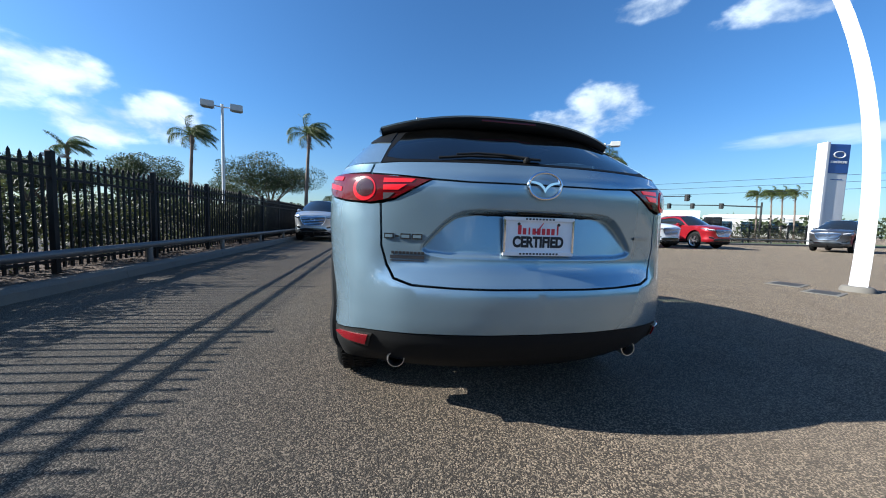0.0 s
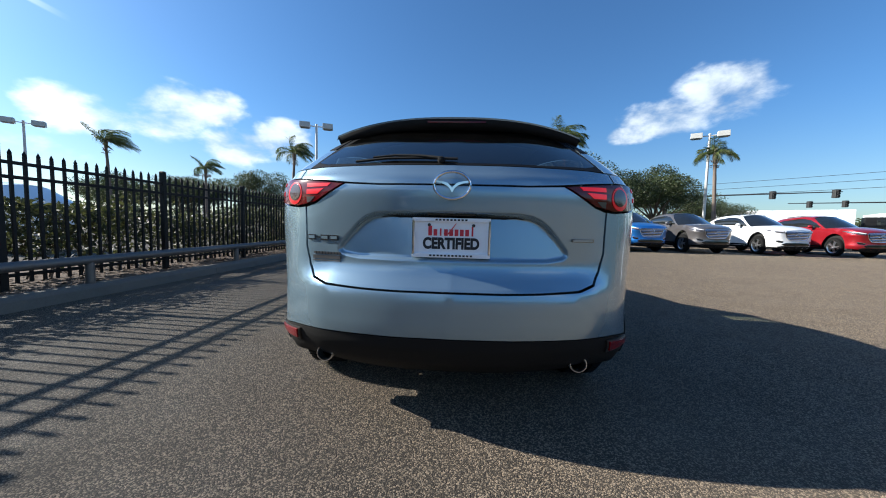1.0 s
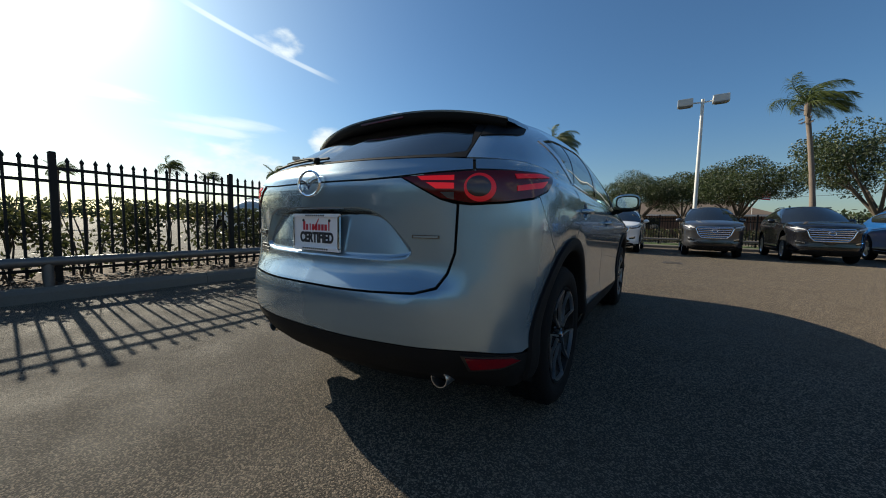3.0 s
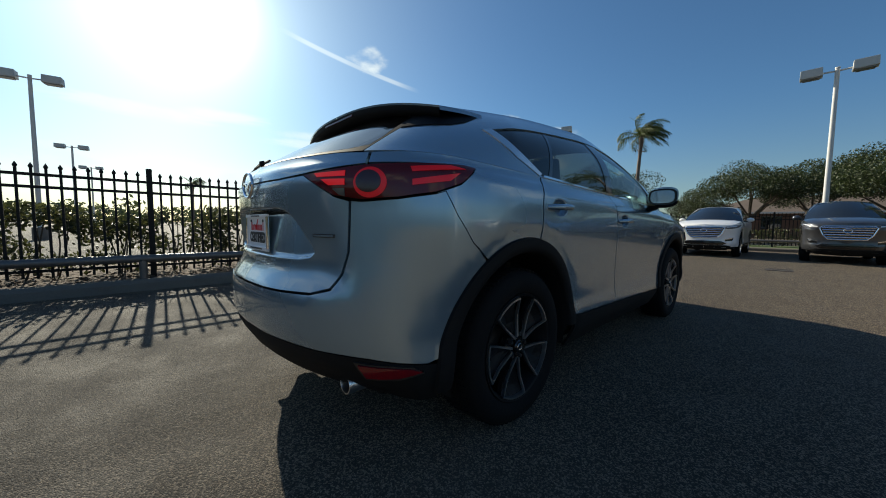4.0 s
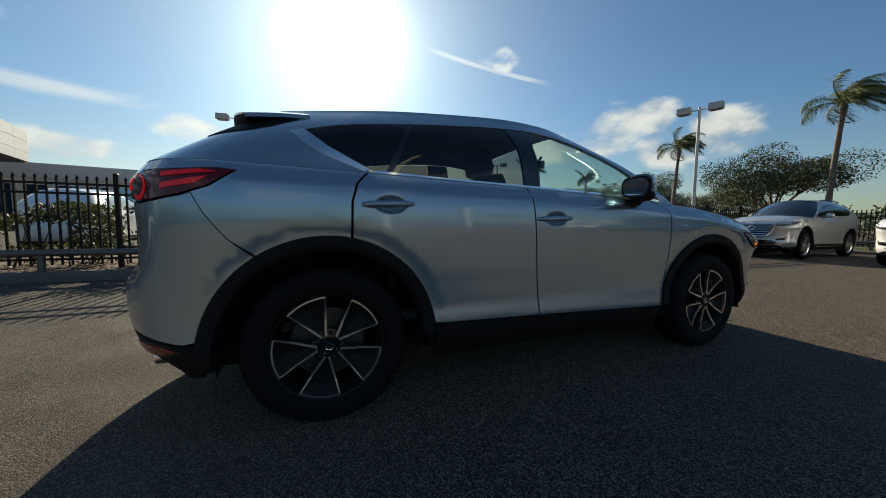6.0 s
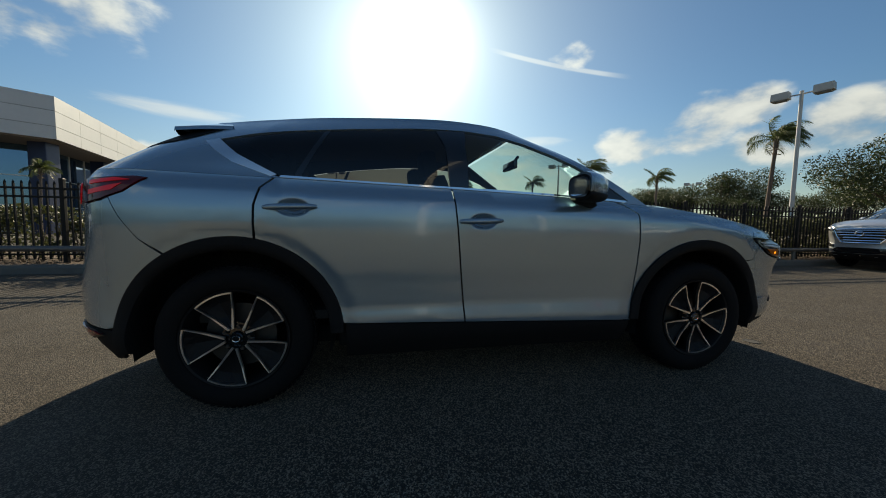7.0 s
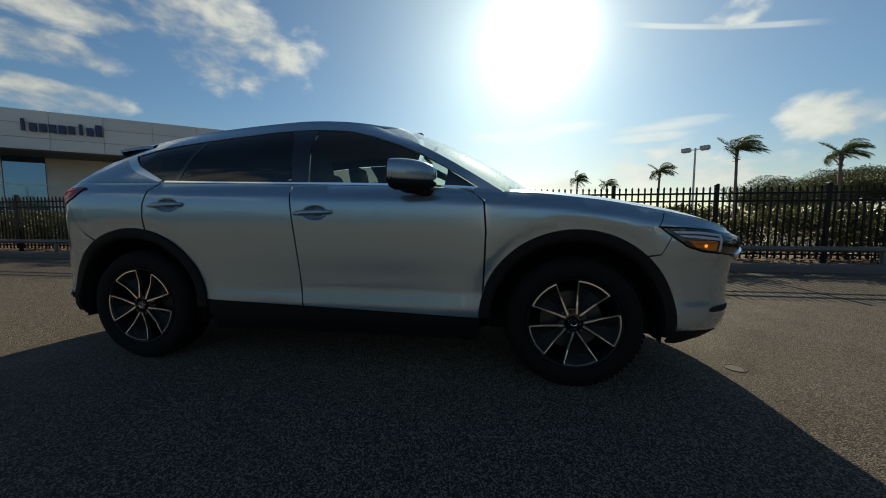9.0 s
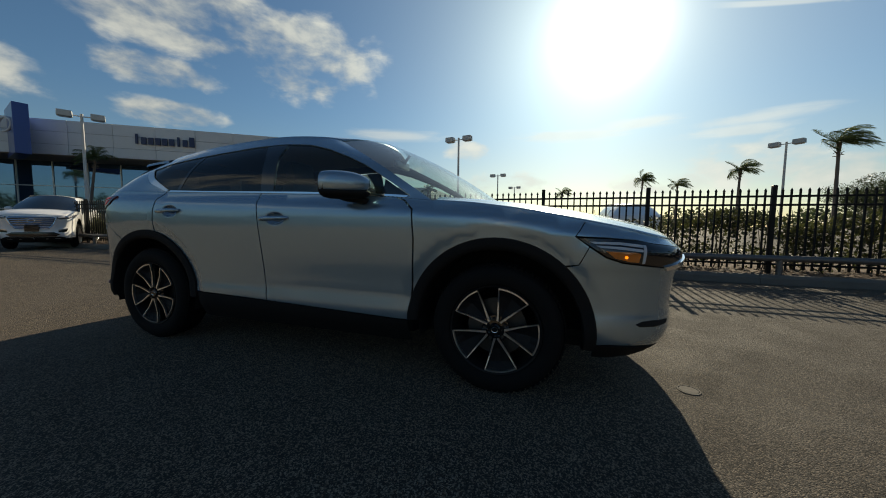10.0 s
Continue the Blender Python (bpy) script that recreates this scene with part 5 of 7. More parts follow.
def ring_panel(name, sheet, outer, hole, mat, parent, side):
    """A panel with a window hole in it."""
    step = 0.045
    a, b = np.array(dense(outer, step * 0.7)), np.array(dense(hole, step * 0.7))
    lo, hi = a.min(0), a.max(0)
    gx, gy = np.meshgrid(np.arange(lo[0], hi[0], step), np.arange(lo[1], hi[1], 0.09))
    inner = np.stack([gx.ravel(), gy.ravel()], 1)
    inner = inner[within(inner, a) & ~within(inner, b)]
    both = np.vstack([a, b])
    inner = inner[((inner[:, None] - both[None]) ** 2).sum(-1).min(1) > 0.02 ** 2]
    verts = [Vector(v) for v in np.vstack([both, inner])]
    na, nb = len(a), len(b)
    edges = [(k, (k + 1) % na) for k in range(na)] + [(na + k, na + (k + 1) % nb) for k in range(nb)]
    flat, _, tris, *_ = delaunay_2d_cdt(verts, edges, [], 1, 1e-6)
    uv = np.array([(v.x, v.y) for v in flat])
    mid = np.array([uv[list(t)].mean(0) for t in tris])
    keep = ~within(mid, b)
    e = 0.004
    pos = sheet(uv[:, 0], uv[:, 1])
    nor = np.cross(sheet(uv[:, 0] + e, uv[:, 1]) - sheet(np.maximum(uv[:, 0] - e, 0), uv[:, 1]), sheet(uv[:, 0], uv[:, 1] + e) - sheet(uv[:, 0], uv[:, 1] - e))
    nor /= np.linalg.norm(nor, axis=1)[:, None] + 1e-12
    if (nor[:, 0] * pos[:, 0]).sum() < 0:
        nor = -nor
    faces = []
    for t, k in zip(tris, keep):
        if k:
            i, j, l = t
            w = np.cross(pos[j] - pos[i], pos[l] - pos[i])
            faces.append((i, j, l) if w @ nor[i] > 0 else (i, l, j))
    p, q = pos * [side, 1, 1], nor * [side, 1, 1]
    faces = [f if side > 0 else f[::-1] for f in faces]
    p, q = list(p), list(q)
    count = {}
    for f in faces:
        for k in range(3):
            key = (f[k], f[(k + 1) % 3])
            count[tuple(sorted(key))] = None if tuple(sorted(key)) in count else key
    for r in [v for v in count.values() if v is not None]:
        i, j = r
        base = len(p)
        across = np.cross(p[j] - p[i], q[i])
        across /= np.linalg.norm(across) + 1e-12
        p += [p[i], p[j], p[j] - q[j] * 0.012, p[i] - q[i] * 0.012]
        q += [across] * 4
        faces.append((base + 1, base, base + 3, base + 2))
    return link_mesh(name, p, faces, mat, parent, "", smooth=True, normals=q)

# ---- materials of the place ----
CONCRETE = material("kerb_concrete", (0.150, 0.137, 0.118), 0.9, 0, 0.22, 60, 0.35, 1.2, stain=((0.075, 0.068, 0.058), 0.7))
MULCH = material("brown_mulch", (0.085, 0.055, 0.038), 0.95, 0, 0.5, 45, 0.9, 3.0)
GRASS = material("mown_grass", (0.075, 0.115, 0.03), 0.9, 0, 0.45, 60, 0.9, 1.0)
IRON = material("black_fence_iron", (0.011, 0.011, 0.011), 0.6, 0.0, 0.2, 80, 0.1, spec=0.22)
GALV = material("galvanised_pipe", (0.15, 0.145, 0.14), 0.5, 0.6, 0.16, 50, 0.1)
POLE_GREY = material("painted_grey_pole", (0.55, 0.55, 0.54), 0.5, 0, 0.1, 30, 0.05)
HEAD_GREY = material("lamp_head_grey", (0.50, 0.50, 0.48), 0.55, 0, 0.12, 20)
LAMP_GLASS = material("lamp_glass", (0.20, 0.20, 0.20), 0.3, 0, 0.1, 20, coat=0.5)
BARK = material("tree_bark", (0.10, 0.08, 0.06), 0.95, 0, 0.4, 25, 0.9)
PALM_BARK = material("palm_trunk", (0.155, 0.120, 0.098), 0.9, 0, 0.35, 18, 0.8)
LEAF = leaf_material("oak_leaves", (0.017, 0.030, 0.009), (0.060, 0.082, 0.024), 0.28)
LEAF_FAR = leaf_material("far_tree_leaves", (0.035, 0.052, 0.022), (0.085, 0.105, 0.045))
HEDGE = leaf_material("hedge_leaves", (0.020, 0.029, 0.009), (0.085, 0.090, 0.032), 0.34)
FROND = leaf_material("palm_fronds", (0.055, 0.085, 0.022), (0.14, 0.17, 0.055), 0.4)
FASCIA = material("pale_grey_cladding", (0.63, 0.63, 0.63), 0.4, 0.0, 0.05, 8, per_piece=0.04)
WALL_WHITE = material("white_render", (0.70, 0.68, 0.64), 0.85, 0, 0.08, 30, 0.1)
# grey with the shade under the fascia put into it; also used for sign print
SOFFIT = material("soffit_shade_grey", (0.20, 0.19, 0.18), 0.8, 0, 0.1, 20)
NAVY = material("navy_metal", (0.02, 0.035, 0.09), 0.4, 0.2, 0.1, 20)
SIGN_BLUE = material("sign_blue", (0.012, 0.055, 0.26), 0.35, 0, 0.06, 10, coat=0.4)
SIGN_WHITE = material("sign_white", (0.60, 0.60, 0.62), 0.4, 0, 0.06, 10)
MIRROR_GLASS = material("blue_facade_glass", (0.095, 0.20, 0.33), 0.04, 0.8, 0.05, 3, coat=0.5)
MULLION = material("pale_mullion", (0.6, 0.62, 0.63), 0.4, 0.4, 0.06, 20)
BROWN = material("brown_brick_wall", (0.15, 0.085, 0.06), 0.9, 0, 0.25, 14, 0.3)
SHINGLE = material("brown_roof_shingle", (0.10, 0.075, 0.06), 0.9, 0, 0.25, 10, 0.4)
TRUCK_WHITE = material("trailer_white", (0.72, 0.73, 0.74), 0.45, 0, 0.06, 6)
DARK_GLASS = material("dark_car_glass", (0.012, 0.014, 0.015), 0.03, 0, 0.05, 20, coat=1.0)
SIGNAL_BLACK = material("signal_black", (0.02, 0.02, 0.02), 0.5, 0, 0.1, 20)
FLAG_RED = material("flag_red", (0.5, 0.03, 0.04), 0.8, 0, 0.08, 20)
IRON_LID = material("cast_iron_lid", (0.035, 0.034, 0.034), 0.85, 0.0, 0.3, 60, 0.4)
WIRE = material("cable_black", (0.02, 0.02, 0.02), 0.7, 0, 0.1, 20)

# ---- ground, kerbs, planting strips ----
FENCE_X, KERB_X, ROW_KERB_Y = -4.68, -4.24, 16.6


def ground():
    me = bpy.data.meshes.new("ground")
    me.from_pydata([(-900, -900, 0), (900, -900, 0), (900, 900, 0), (-900, 900, 0)], [], [(0, 1, 2, 3)])
    me.materials.append(ASPHALT)
    tagged(new("ground", me), "worn grey asphalt of a car park", "ground", kind="structure")


def kerb_stone(length, top=0.15, width=0.16):
    """A cast kerb with a rounded nose, along +y from 0; the face looks to +x."""
    prof = [(0.0, 0.0), (-0.012, 0.10), (-0.03, top - 0.02), (-0.055, top), (-width, top), (-width, -0.05), (0.0, -0.05)]
    me = bpy.data.meshes.new("kerb_stone")
    n = len(prof)
    verts = [(x, y, z) for y in (0.004, length - 0.004) for x, z in prof]
    faces = [tuple(range(n)), tuple(range(2 * n - 1, n - 1, -1))] + [(k, (k + 1) % n, n + (k + 1) % n, n + k) for k in range(n)]
    me.from_pydata(verts, [], faces)
    me.materials.append(CONCRETE)
    return me


def kerbs():
    me = kerb_stone(3.0)
    for name, label, start, turn, count in (("kerb_west", "weathered concrete kerb beside the planting strip", (KERB_X, -34.0, 0), 0, 16), ("kerb_north", "weathered concrete kerb behind the parked cars", (KERB_X, ROW_KERB_Y, 0), -90, 15)):
        k = thing(name, label, "kerb", pose(*start, 0, 0, turn), kind="structure")
        for i in range(count):
            o = new("kerb_stone", me)
            o.parent = k
            o.matrix_basis = pose(0, 3.0 * i, 0)
    for name, label, size, at, mat in (("planting_strip_west", "brown mulch bed under the fence and hedge", (3.0, 52, 0.30), (KERB_X - 0.15 - 1.5, -8, -0.015), MULCH),
                                       ("planting_strip_north", "mown grass strip under the fence", (50, 3.2, 0.29), (20.5, ROW_KERB_Y + 0.15 + 1.6, -0.02), GRASS)):
        bm = bmesh.new()
        nx, ny = int(size[0] / 0.5) + 1, int(size[1] / 0.5) + 1
        grid = [[bm.verts.new((at[0] - size[0] / 2 + size[0] * i / nx, at[1] - size[1] / 2 + size[1] * j / ny, at[2] + size[2] / 2 + (0.025 * noise.noise(Vector((i * 0.9, j * 0.9, 3))) if 0 < i < nx and 0 < j < ny else 0))) for j in range(ny + 1)] for i in range(nx + 1)]
        for i in range(nx):
            for j in range(ny):
                bm.faces.new((grid[i][j], grid[i + 1][j], grid[i + 1][j + 1], grid[i][j + 1]))
        bm_box((size[0], size[1], 0.1), (at[0], at[1], 0.02), bm=bm)
        tagged(part(name, bm, mat), label, "planting bed", kind="structure")
    bm = bmesh.new()
    rng = random.Random(5)
    for k in range(2600):
        x, y = rng.uniform(KERB_X - 1.6, KERB_X - 0.17), rng.uniform(-14, 16)
        a, s = rng.uniform(0, 6.28), rng.uniform(0.02, 0.06)
        c, d = math.cos(a) * s, math.sin(a) * s
        z = 0.142 + rng.uniform(0, 0.02)
        vs = [bm.verts.new((x + c, y + d, z)), bm.verts.new((x - d * 0.4, y + c * 0.4, z + rng.uniform(0, 0.02))), bm.verts.new((x - c, y - d, z)), bm.verts.new((x + d * 0.4, y - c * 0.4, z + rng.uniform(0, 0.02)))]
        bm.faces.new(vs)
    tagged(part("leaf_litter", bm, MULCH), "dry leaf and bark litter on the bed", "litter", kind="stuff")


def fence(name, label, m, count, pitch, first_parts, group=""):
    """An iron fence along +y: posts, three rails and spear topped pickets."""
    f = thing(name, label, "fence", m, kind="structure")
    base, top = 0.14, 1.66
    post = bpy.data.meshes.new("post")
    bm = bm_box((0.065, 0.065, top - base), (0, 0, (top + base) / 2), 0.006)
    bm_box((0.076, 0.076, 0.018), (0, 0, top + 0.008), 0.004, bm=bm, taper=(0.6, 0.6))
    bm.to_mesh(post)
    bm.free()
    post.materials.append(IRON)
    rail = bpy.data.meshes.new("rail")
    bm = bm_box((0.034, pitch, 0.036), (0, pitch / 2, 0), 0.004)
    bm.to_mesh(rail)
    bm.free()
    rail.materials.append(IRON)
    picket = bpy.data.meshes.new("picket")
    h0, h1 = base + 0.07, 1.565
    bm = bm_box((0.025, 0.025, h1 - h0), (0, 0, (h0 + h1) / 2))
    r = 0.019
    tipv = [bm.verts.new(p) for p in ((r, 0, h1), (0, r, h1), (-r, 0, h1), (0, -r, h1))]
    mid = [bm.verts.new(p) for p in ((r * 1.15, 0, h1 + 0.02), (0, r * 1.15, h1 + 0.02), (-r * 1.15, 0, h1 + 0.02), (0, -r * 1.15, h1 + 0.02))]
    peak = bm.verts.new((0, 0, h1 + 0.065))
    bm.faces.new(tipv)
    for k in range(4):
        bm.faces.new((tipv[k], tipv[(k + 1) % 4], mid[(k + 1) % 4], mid[k]))
        bm.faces.new((mid[k], mid[(k + 1) % 4], peak))
    bmesh.ops.recalc_face_normals(bm, faces=bm.faces)
    bm.to_mesh(picket)
    bm.free()
    picket.materials.append(IRON)
    far_v, far_f = [], []
    pv = np.array([v.co[:] for v in picket.vertices])
    pf = [tuple(p.vertices) for p in picket.polygons]
    each = 15
    for i in range(count):
        y = i * pitch
        o = new("post", post)
        o.parent = f
        o.matrix_basis = pose(0, y, 0)
        for z in (1.485, 1.335, 0.30):
            o = new("rail", rail)
            o.parent = f
            o.matrix_basis = pose(0, y, z)
        for k in range(1, each + 1):
            yy = y + pitch * k / (each + 1)
            if first_parts[0] <= i < first_parts[1]:
                o = new("picket", picket)
                o.parent = f
                o.matrix_basis = pose(0, yy, 0)
            else:
                n = sum(len(v) for v in far_v)
                far_v.append(pv + [0, yy, 0])
                far_f += [tuple(j + n for j in t) for t in pf]
    if far_v:
        tagged(link_mesh("far_pickets", np.vstack(far_v), far_f, IRON, f), "far run of black pickets", kind="stuff")
    return f


def pipe_rail(name, label, m, count, pitch):
    f = thing(name, label, "guard rail", m, kind="structure")
    for i in range(count):
        bm = bm_tube([(0, 0, 0.10), (0, 0, 0.40)], 0.045, 14)
        o = part("rail_post", bm, GALV, f, "", True, 40)
        o.matrix_basis = pose(0, i * pitch + pitch / 2, 0)
        bm = bm_tube([(0, 0.002, 0.425), (0, pitch - 0.002, 0.425)], 0.052, 16)
        o = part("pipe", bm, GALV, f, "", True, 40)
        o.matrix_basis = pose(0, i * pitch, 0)


# ---- plants ----


def leaf_cloud(points, sizes, rng, up=0.3):
    """Small pointed leaves, each folded along its middle, at the points."""
    n = len(points)
    d = rng.normal(size=(n, 3))
    d[:, 2] += up
    d /= np.linalg.norm(d, axis=1)[:, None]
    e = np.cross(d, rng.normal(size=(n, 3)))
    e /= np.linalg.norm(e, axis=1)[:, None] + 1e-9
    f = np.cross(d, e)
    s = np.asarray(sizes)[:, None]
    a, b = points - d * s * 0.5, points + d * s * 0.5
    c, g = points + e * s * 0.27 + f * s * 0.08, points - e * s * 0.27 + f * s * 0.08
    verts = np.stack([a, c, b, g], 1).reshape(-1, 3)
    faces = [(4 * k, 4 * k + 1, 4 * k + 2, 4 * k + 3) for k in range(n)]
    return verts, faces


def oak(seed, height, radius, name="broadleaf_tree", label="broad green oak with a spreading uneven crown"):
    rng, r2 = np.random.default_rng(seed), random.Random(seed)
    t = thing(name, label, "tree")
    fork = height * 0.30
    bm = bm_tube([(0, 0, -0.1), (0.03, 0.02, 0.25), (0.05, 0.0, fork * 0.6), (0.02, 0.04, fork)], [0.24, 0.19, 0.16, 0.15], 9)
    centres = []
    for k in range(8):
        a = 2 * math.pi * k / 8 + r2.uniform(-0.3, 0.3)
        reach, rise = radius * r2.uniform(0.45, 0.75), height * r2.uniform(0.52, 0.80)
        if k == 7:
            reach, rise = radius * 0.12, height * 0.80
        end = Vector((math.cos(a) * reach, math.sin(a) * reach, rise))
        start = Vector((0.02, 0.03, fork - r2.uniform(0, 0.3)))
        half = start.lerp(end, 0.5) + Vector((0, 0, 0.12 * height * r2.uniform(0, 0.6)))
        bm_tube([start, half, end], [0.085, 0.05, 0.018], 6, bm)
        for j in range(2):
            off = end + Vector((r2.uniform(-1, 1), r2.uniform(-1, 1), r2.uniform(-0.2, 0.5))) * radius * 0.25
            bm_tube([half, half.lerp(off, 0.6), off], [0.03, 0.02, 0.008], 5, bm)
            centres.append(off)
        centres.append(end)
    part("trunk", bm, BARK, t, "grey brown branching trunk", True, 60)
    pts, sizes = [], []
    for c in centres:
        n = 900
        u = rng.normal(size=(n, 3))
        u /= np.linalg.norm(u, axis=1)[:, None]
        rad = rng.uniform(0.35, 1.0, n) ** 0.5
        scale = np.array([radius * 0.36, radius * 0.36, height * 0.15]) * rng.uniform(0.75, 1.2)
        pts.append(np.array(c) + u * rad[:, None] * scale)
        sizes.append(rng.uniform(0.07, 0.16, n))
    pts, sizes = np.vstack(pts), np.concatenate(sizes)
    keep = pts[:, 2] > fork * 0.95
    v, f = leaf_cloud(pts[keep], sizes[keep], rng)
    link_mesh("crown", v, f, LEAF, t, "clumps of small dark green leaves")
    return t


def palm(seed, height, lean=(0.25, 0.2), fronds=46, length=2.0, wind=(0.75, 0.65), name="palm_tree", label="tall palm with wind-blown feathery fronds"):
    rng = random.Random(seed)
    t = thing(name, label, "palm tree")
    top = Vector((lean[0], lean[1], height))
    pts, rad = [], []
    for k in range(15):
        f = k / 14
        pts.append((lean[0] * f ** 1.6, lean[1] * f ** 1.6, height * f - 0.05))
        rad.append(0.112 - 0.032 * f + 0.035 * max(0, 1 - f * 9) + (0.006 if k % 2 else -0.004))
    part("trunk", bm_tube(pts, rad, 12), PALM_BARK, t, "ringed grey palm trunk", True, 60)
    bm = bm_tube([top - Vector((0, 0, 0.15)), top + Vector((0, 0, 0.25)), top + Vector((0.02, 0.02, 0.6))], [0.10, 0.12, 0.04], 10)
    for k in range(14):
        a = rng.uniform(0, 6.28)
        p = top + Vector((math.cos(a) * 0.11, math.sin(a) * 0.11, rng.uniform(-0.5, 0.1)))
        bm_tube([p, p + Vector((math.cos(a) * 0.14, math.sin(a) * 0.14, rng.uniform(-0.12, 0.2)))], [0.03, 0.012], 5, bm)
    part("crown_shaft", bm, PALM_BARK, t, "", True, 60)
    verts, faces, stems = [], [], bmesh.new()
    w = Vector((wind[0], wind[1], 0))
    for k in range(fronds):
        a = 2 * math.pi * k / fronds * 3.7 + rng.uniform(-0.25, 0.25)
        rise = rng.uniform(0.15, 1.40)
        d = Vector((math.cos(a) * math.cos(rise), math.sin(a) * math.cos(rise), math.sin(rise)))
        long = length * rng.uniform(0.75, 1.15)
        p = top + Vector((0, 0, 0.30))
        steps, seg = 14, long / 14
        line = [p.copy()]
        limp = rng.uniform(0.8, 1.25)
        for j in range(steps):
            d = (d + Vector((0, 0, -0.055 - 0.014 * j)) * limp + w * (0.07 + 0.016 * j)).normalized()
            p = p + d * seg
            line.append(p.copy())
        bm_tube(line, [0.020 - 0.0012 * j for j in range(len(line))], 4, stems)
        for j in range(2, steps + 1):
            along = (line[j] - line[j - 1]).normalized()
            side = along.cross(Vector((0, 0, 1))).normalized()
            for q in range(5):
                base = line[j - 1].lerp(line[j], q / 5)
                f = (j - 1 + q / 5) / steps
                ll = 0.66 * math.sin(math.pi * min(0.95, 0.10 + 0.85 * f)) * length / 2.0 * rng.uniform(0.7, 1.15)
                for sgn in (-1, 1):
                    out = (side * sgn * rng.uniform(0.35, 0.9) + along * 0.75 + Vector((0, 0, rng.uniform(-0.55, 0.10))) + w * 0.55).normalized()
                    thick = along * 0.0085
                    n = len(verts)
                    mid = base + out * ll * 0.5 + Vector((0, 0, 0.02))
                    tipp = base + out * ll + Vector((0, 0, -ll * rng.uniform(0.15, 0.45))) + w * ll * 0.2
                    verts += [base - thick, mid - thick, tipp, mid + thick, base + thick]
                    faces.append((n, n + 1, n + 2, n + 3, n + 4))
    part("stalk", stems, FROND, t)
    link_mesh("fronds", verts, faces, FROND, t, "long drooping green fronds")
    return t


def hedge(name, label, x0, x1, y0, y1, top, count, seed, size=0.075, m=None, gap=-0.16):
    rng = np.random.default_rng(seed)
    t = thing(name, label, "hedge", m)
    n = count
    y = rng.uniform(y0, y1, n)
    bushy = 0.78 + 0.22 * np.array([noise.noise(Vector((v * 0.9, seed, 0))) for v in y]) * 1.6
    z = 0.15 + (top - 0.15) * bushy * rng.beta(1.7, 1.05, n)
    x = rng.uniform(x0, x1, n)
    thin = np.array([noise.noise(Vector((a * 1.7, b * 2.2, seed + 4))) for a, b in zip(y, z)])
    keep = thin + rng.uniform(-0.25, 0.25, n) > gap
    p = np.stack([x, y, z], 1)[keep]
    v, f = leaf_cloud(p, rng.uniform(size * 0.7, size * 1.4, len(p)), rng, 0.5)
    link_mesh("foliage", v, f, HEDGE, t, "loose olive green leaves")
    bm = bmesh.new()
    r2 = random.Random(seed)
    yy = y0
    while yy < y1:
        for k in range(5):
            c = Vector((r2.uniform(x0 + 0.15, x1 - 0.15), yy + r2.uniform(-0.2, 0.2), 0.1))
            e = c + Vector((r2.uniform(-0.25, 0.25), r2.uniform(-0.35, 0.35), top * r2.uniform(0.55, 0.85)))
            bm_tube([c, c.lerp(e, 0.5) + Vector((0.03, 0.03, 0)), e], [0.012, 0.009, 0.004], 4, bm)
        yy += 0.75
    tagged(part("twig_work", bm, BARK, t), "thin brown twigs", kind="stuff")
    return t


# ---- street furniture and buildings ----


def lamp_post(heads=2, height=7.45):
    t = thing("parking_lot_lamp", "grey pole lamp with two box heads", "street lamp")
    part("pole", bm_tube([(0, 0, 0.05), (0, 0, height * 0.5), (0, 0, height)], [0.10, 0.085, 0.07], 12), POLE_GREY, t, "", True, 50)
    part("base", bm_lathe([(0.0, -0.02), (0.28, -0.02), (0.28, 0.55), (0.26, 0.60), (0.0, 0.60)], 20), CONCRETE, t, "round concrete base", True, 40)
    part("cap", bm_lathe([(0.0, height + 0.05), (0.075, height + 0.03), (0.08, height - 0.02)], 12), POLE_GREY, t)
    for sgn in (-1, 1):
        part("arm", bm_tube([(0, 0, height - 0.12), (sgn * 0.42, 0, height - 0.10)], 0.035, 8), POLE_GREY, t)
        h = part("lamp_head", bm_box((0.66, 0.46, 0.34), (sgn * 0.72, 0, height - 0.06), 0.02, taper=(0.96, 0.94)), HEAD_GREY, t, "box shaped lamp head")
        part("lens", bm_box((0.50, 0.36, 0.05), (sgn * 0.72, 0, height - 0.25), 0.01), LAMP_GLASS, h)
    return t


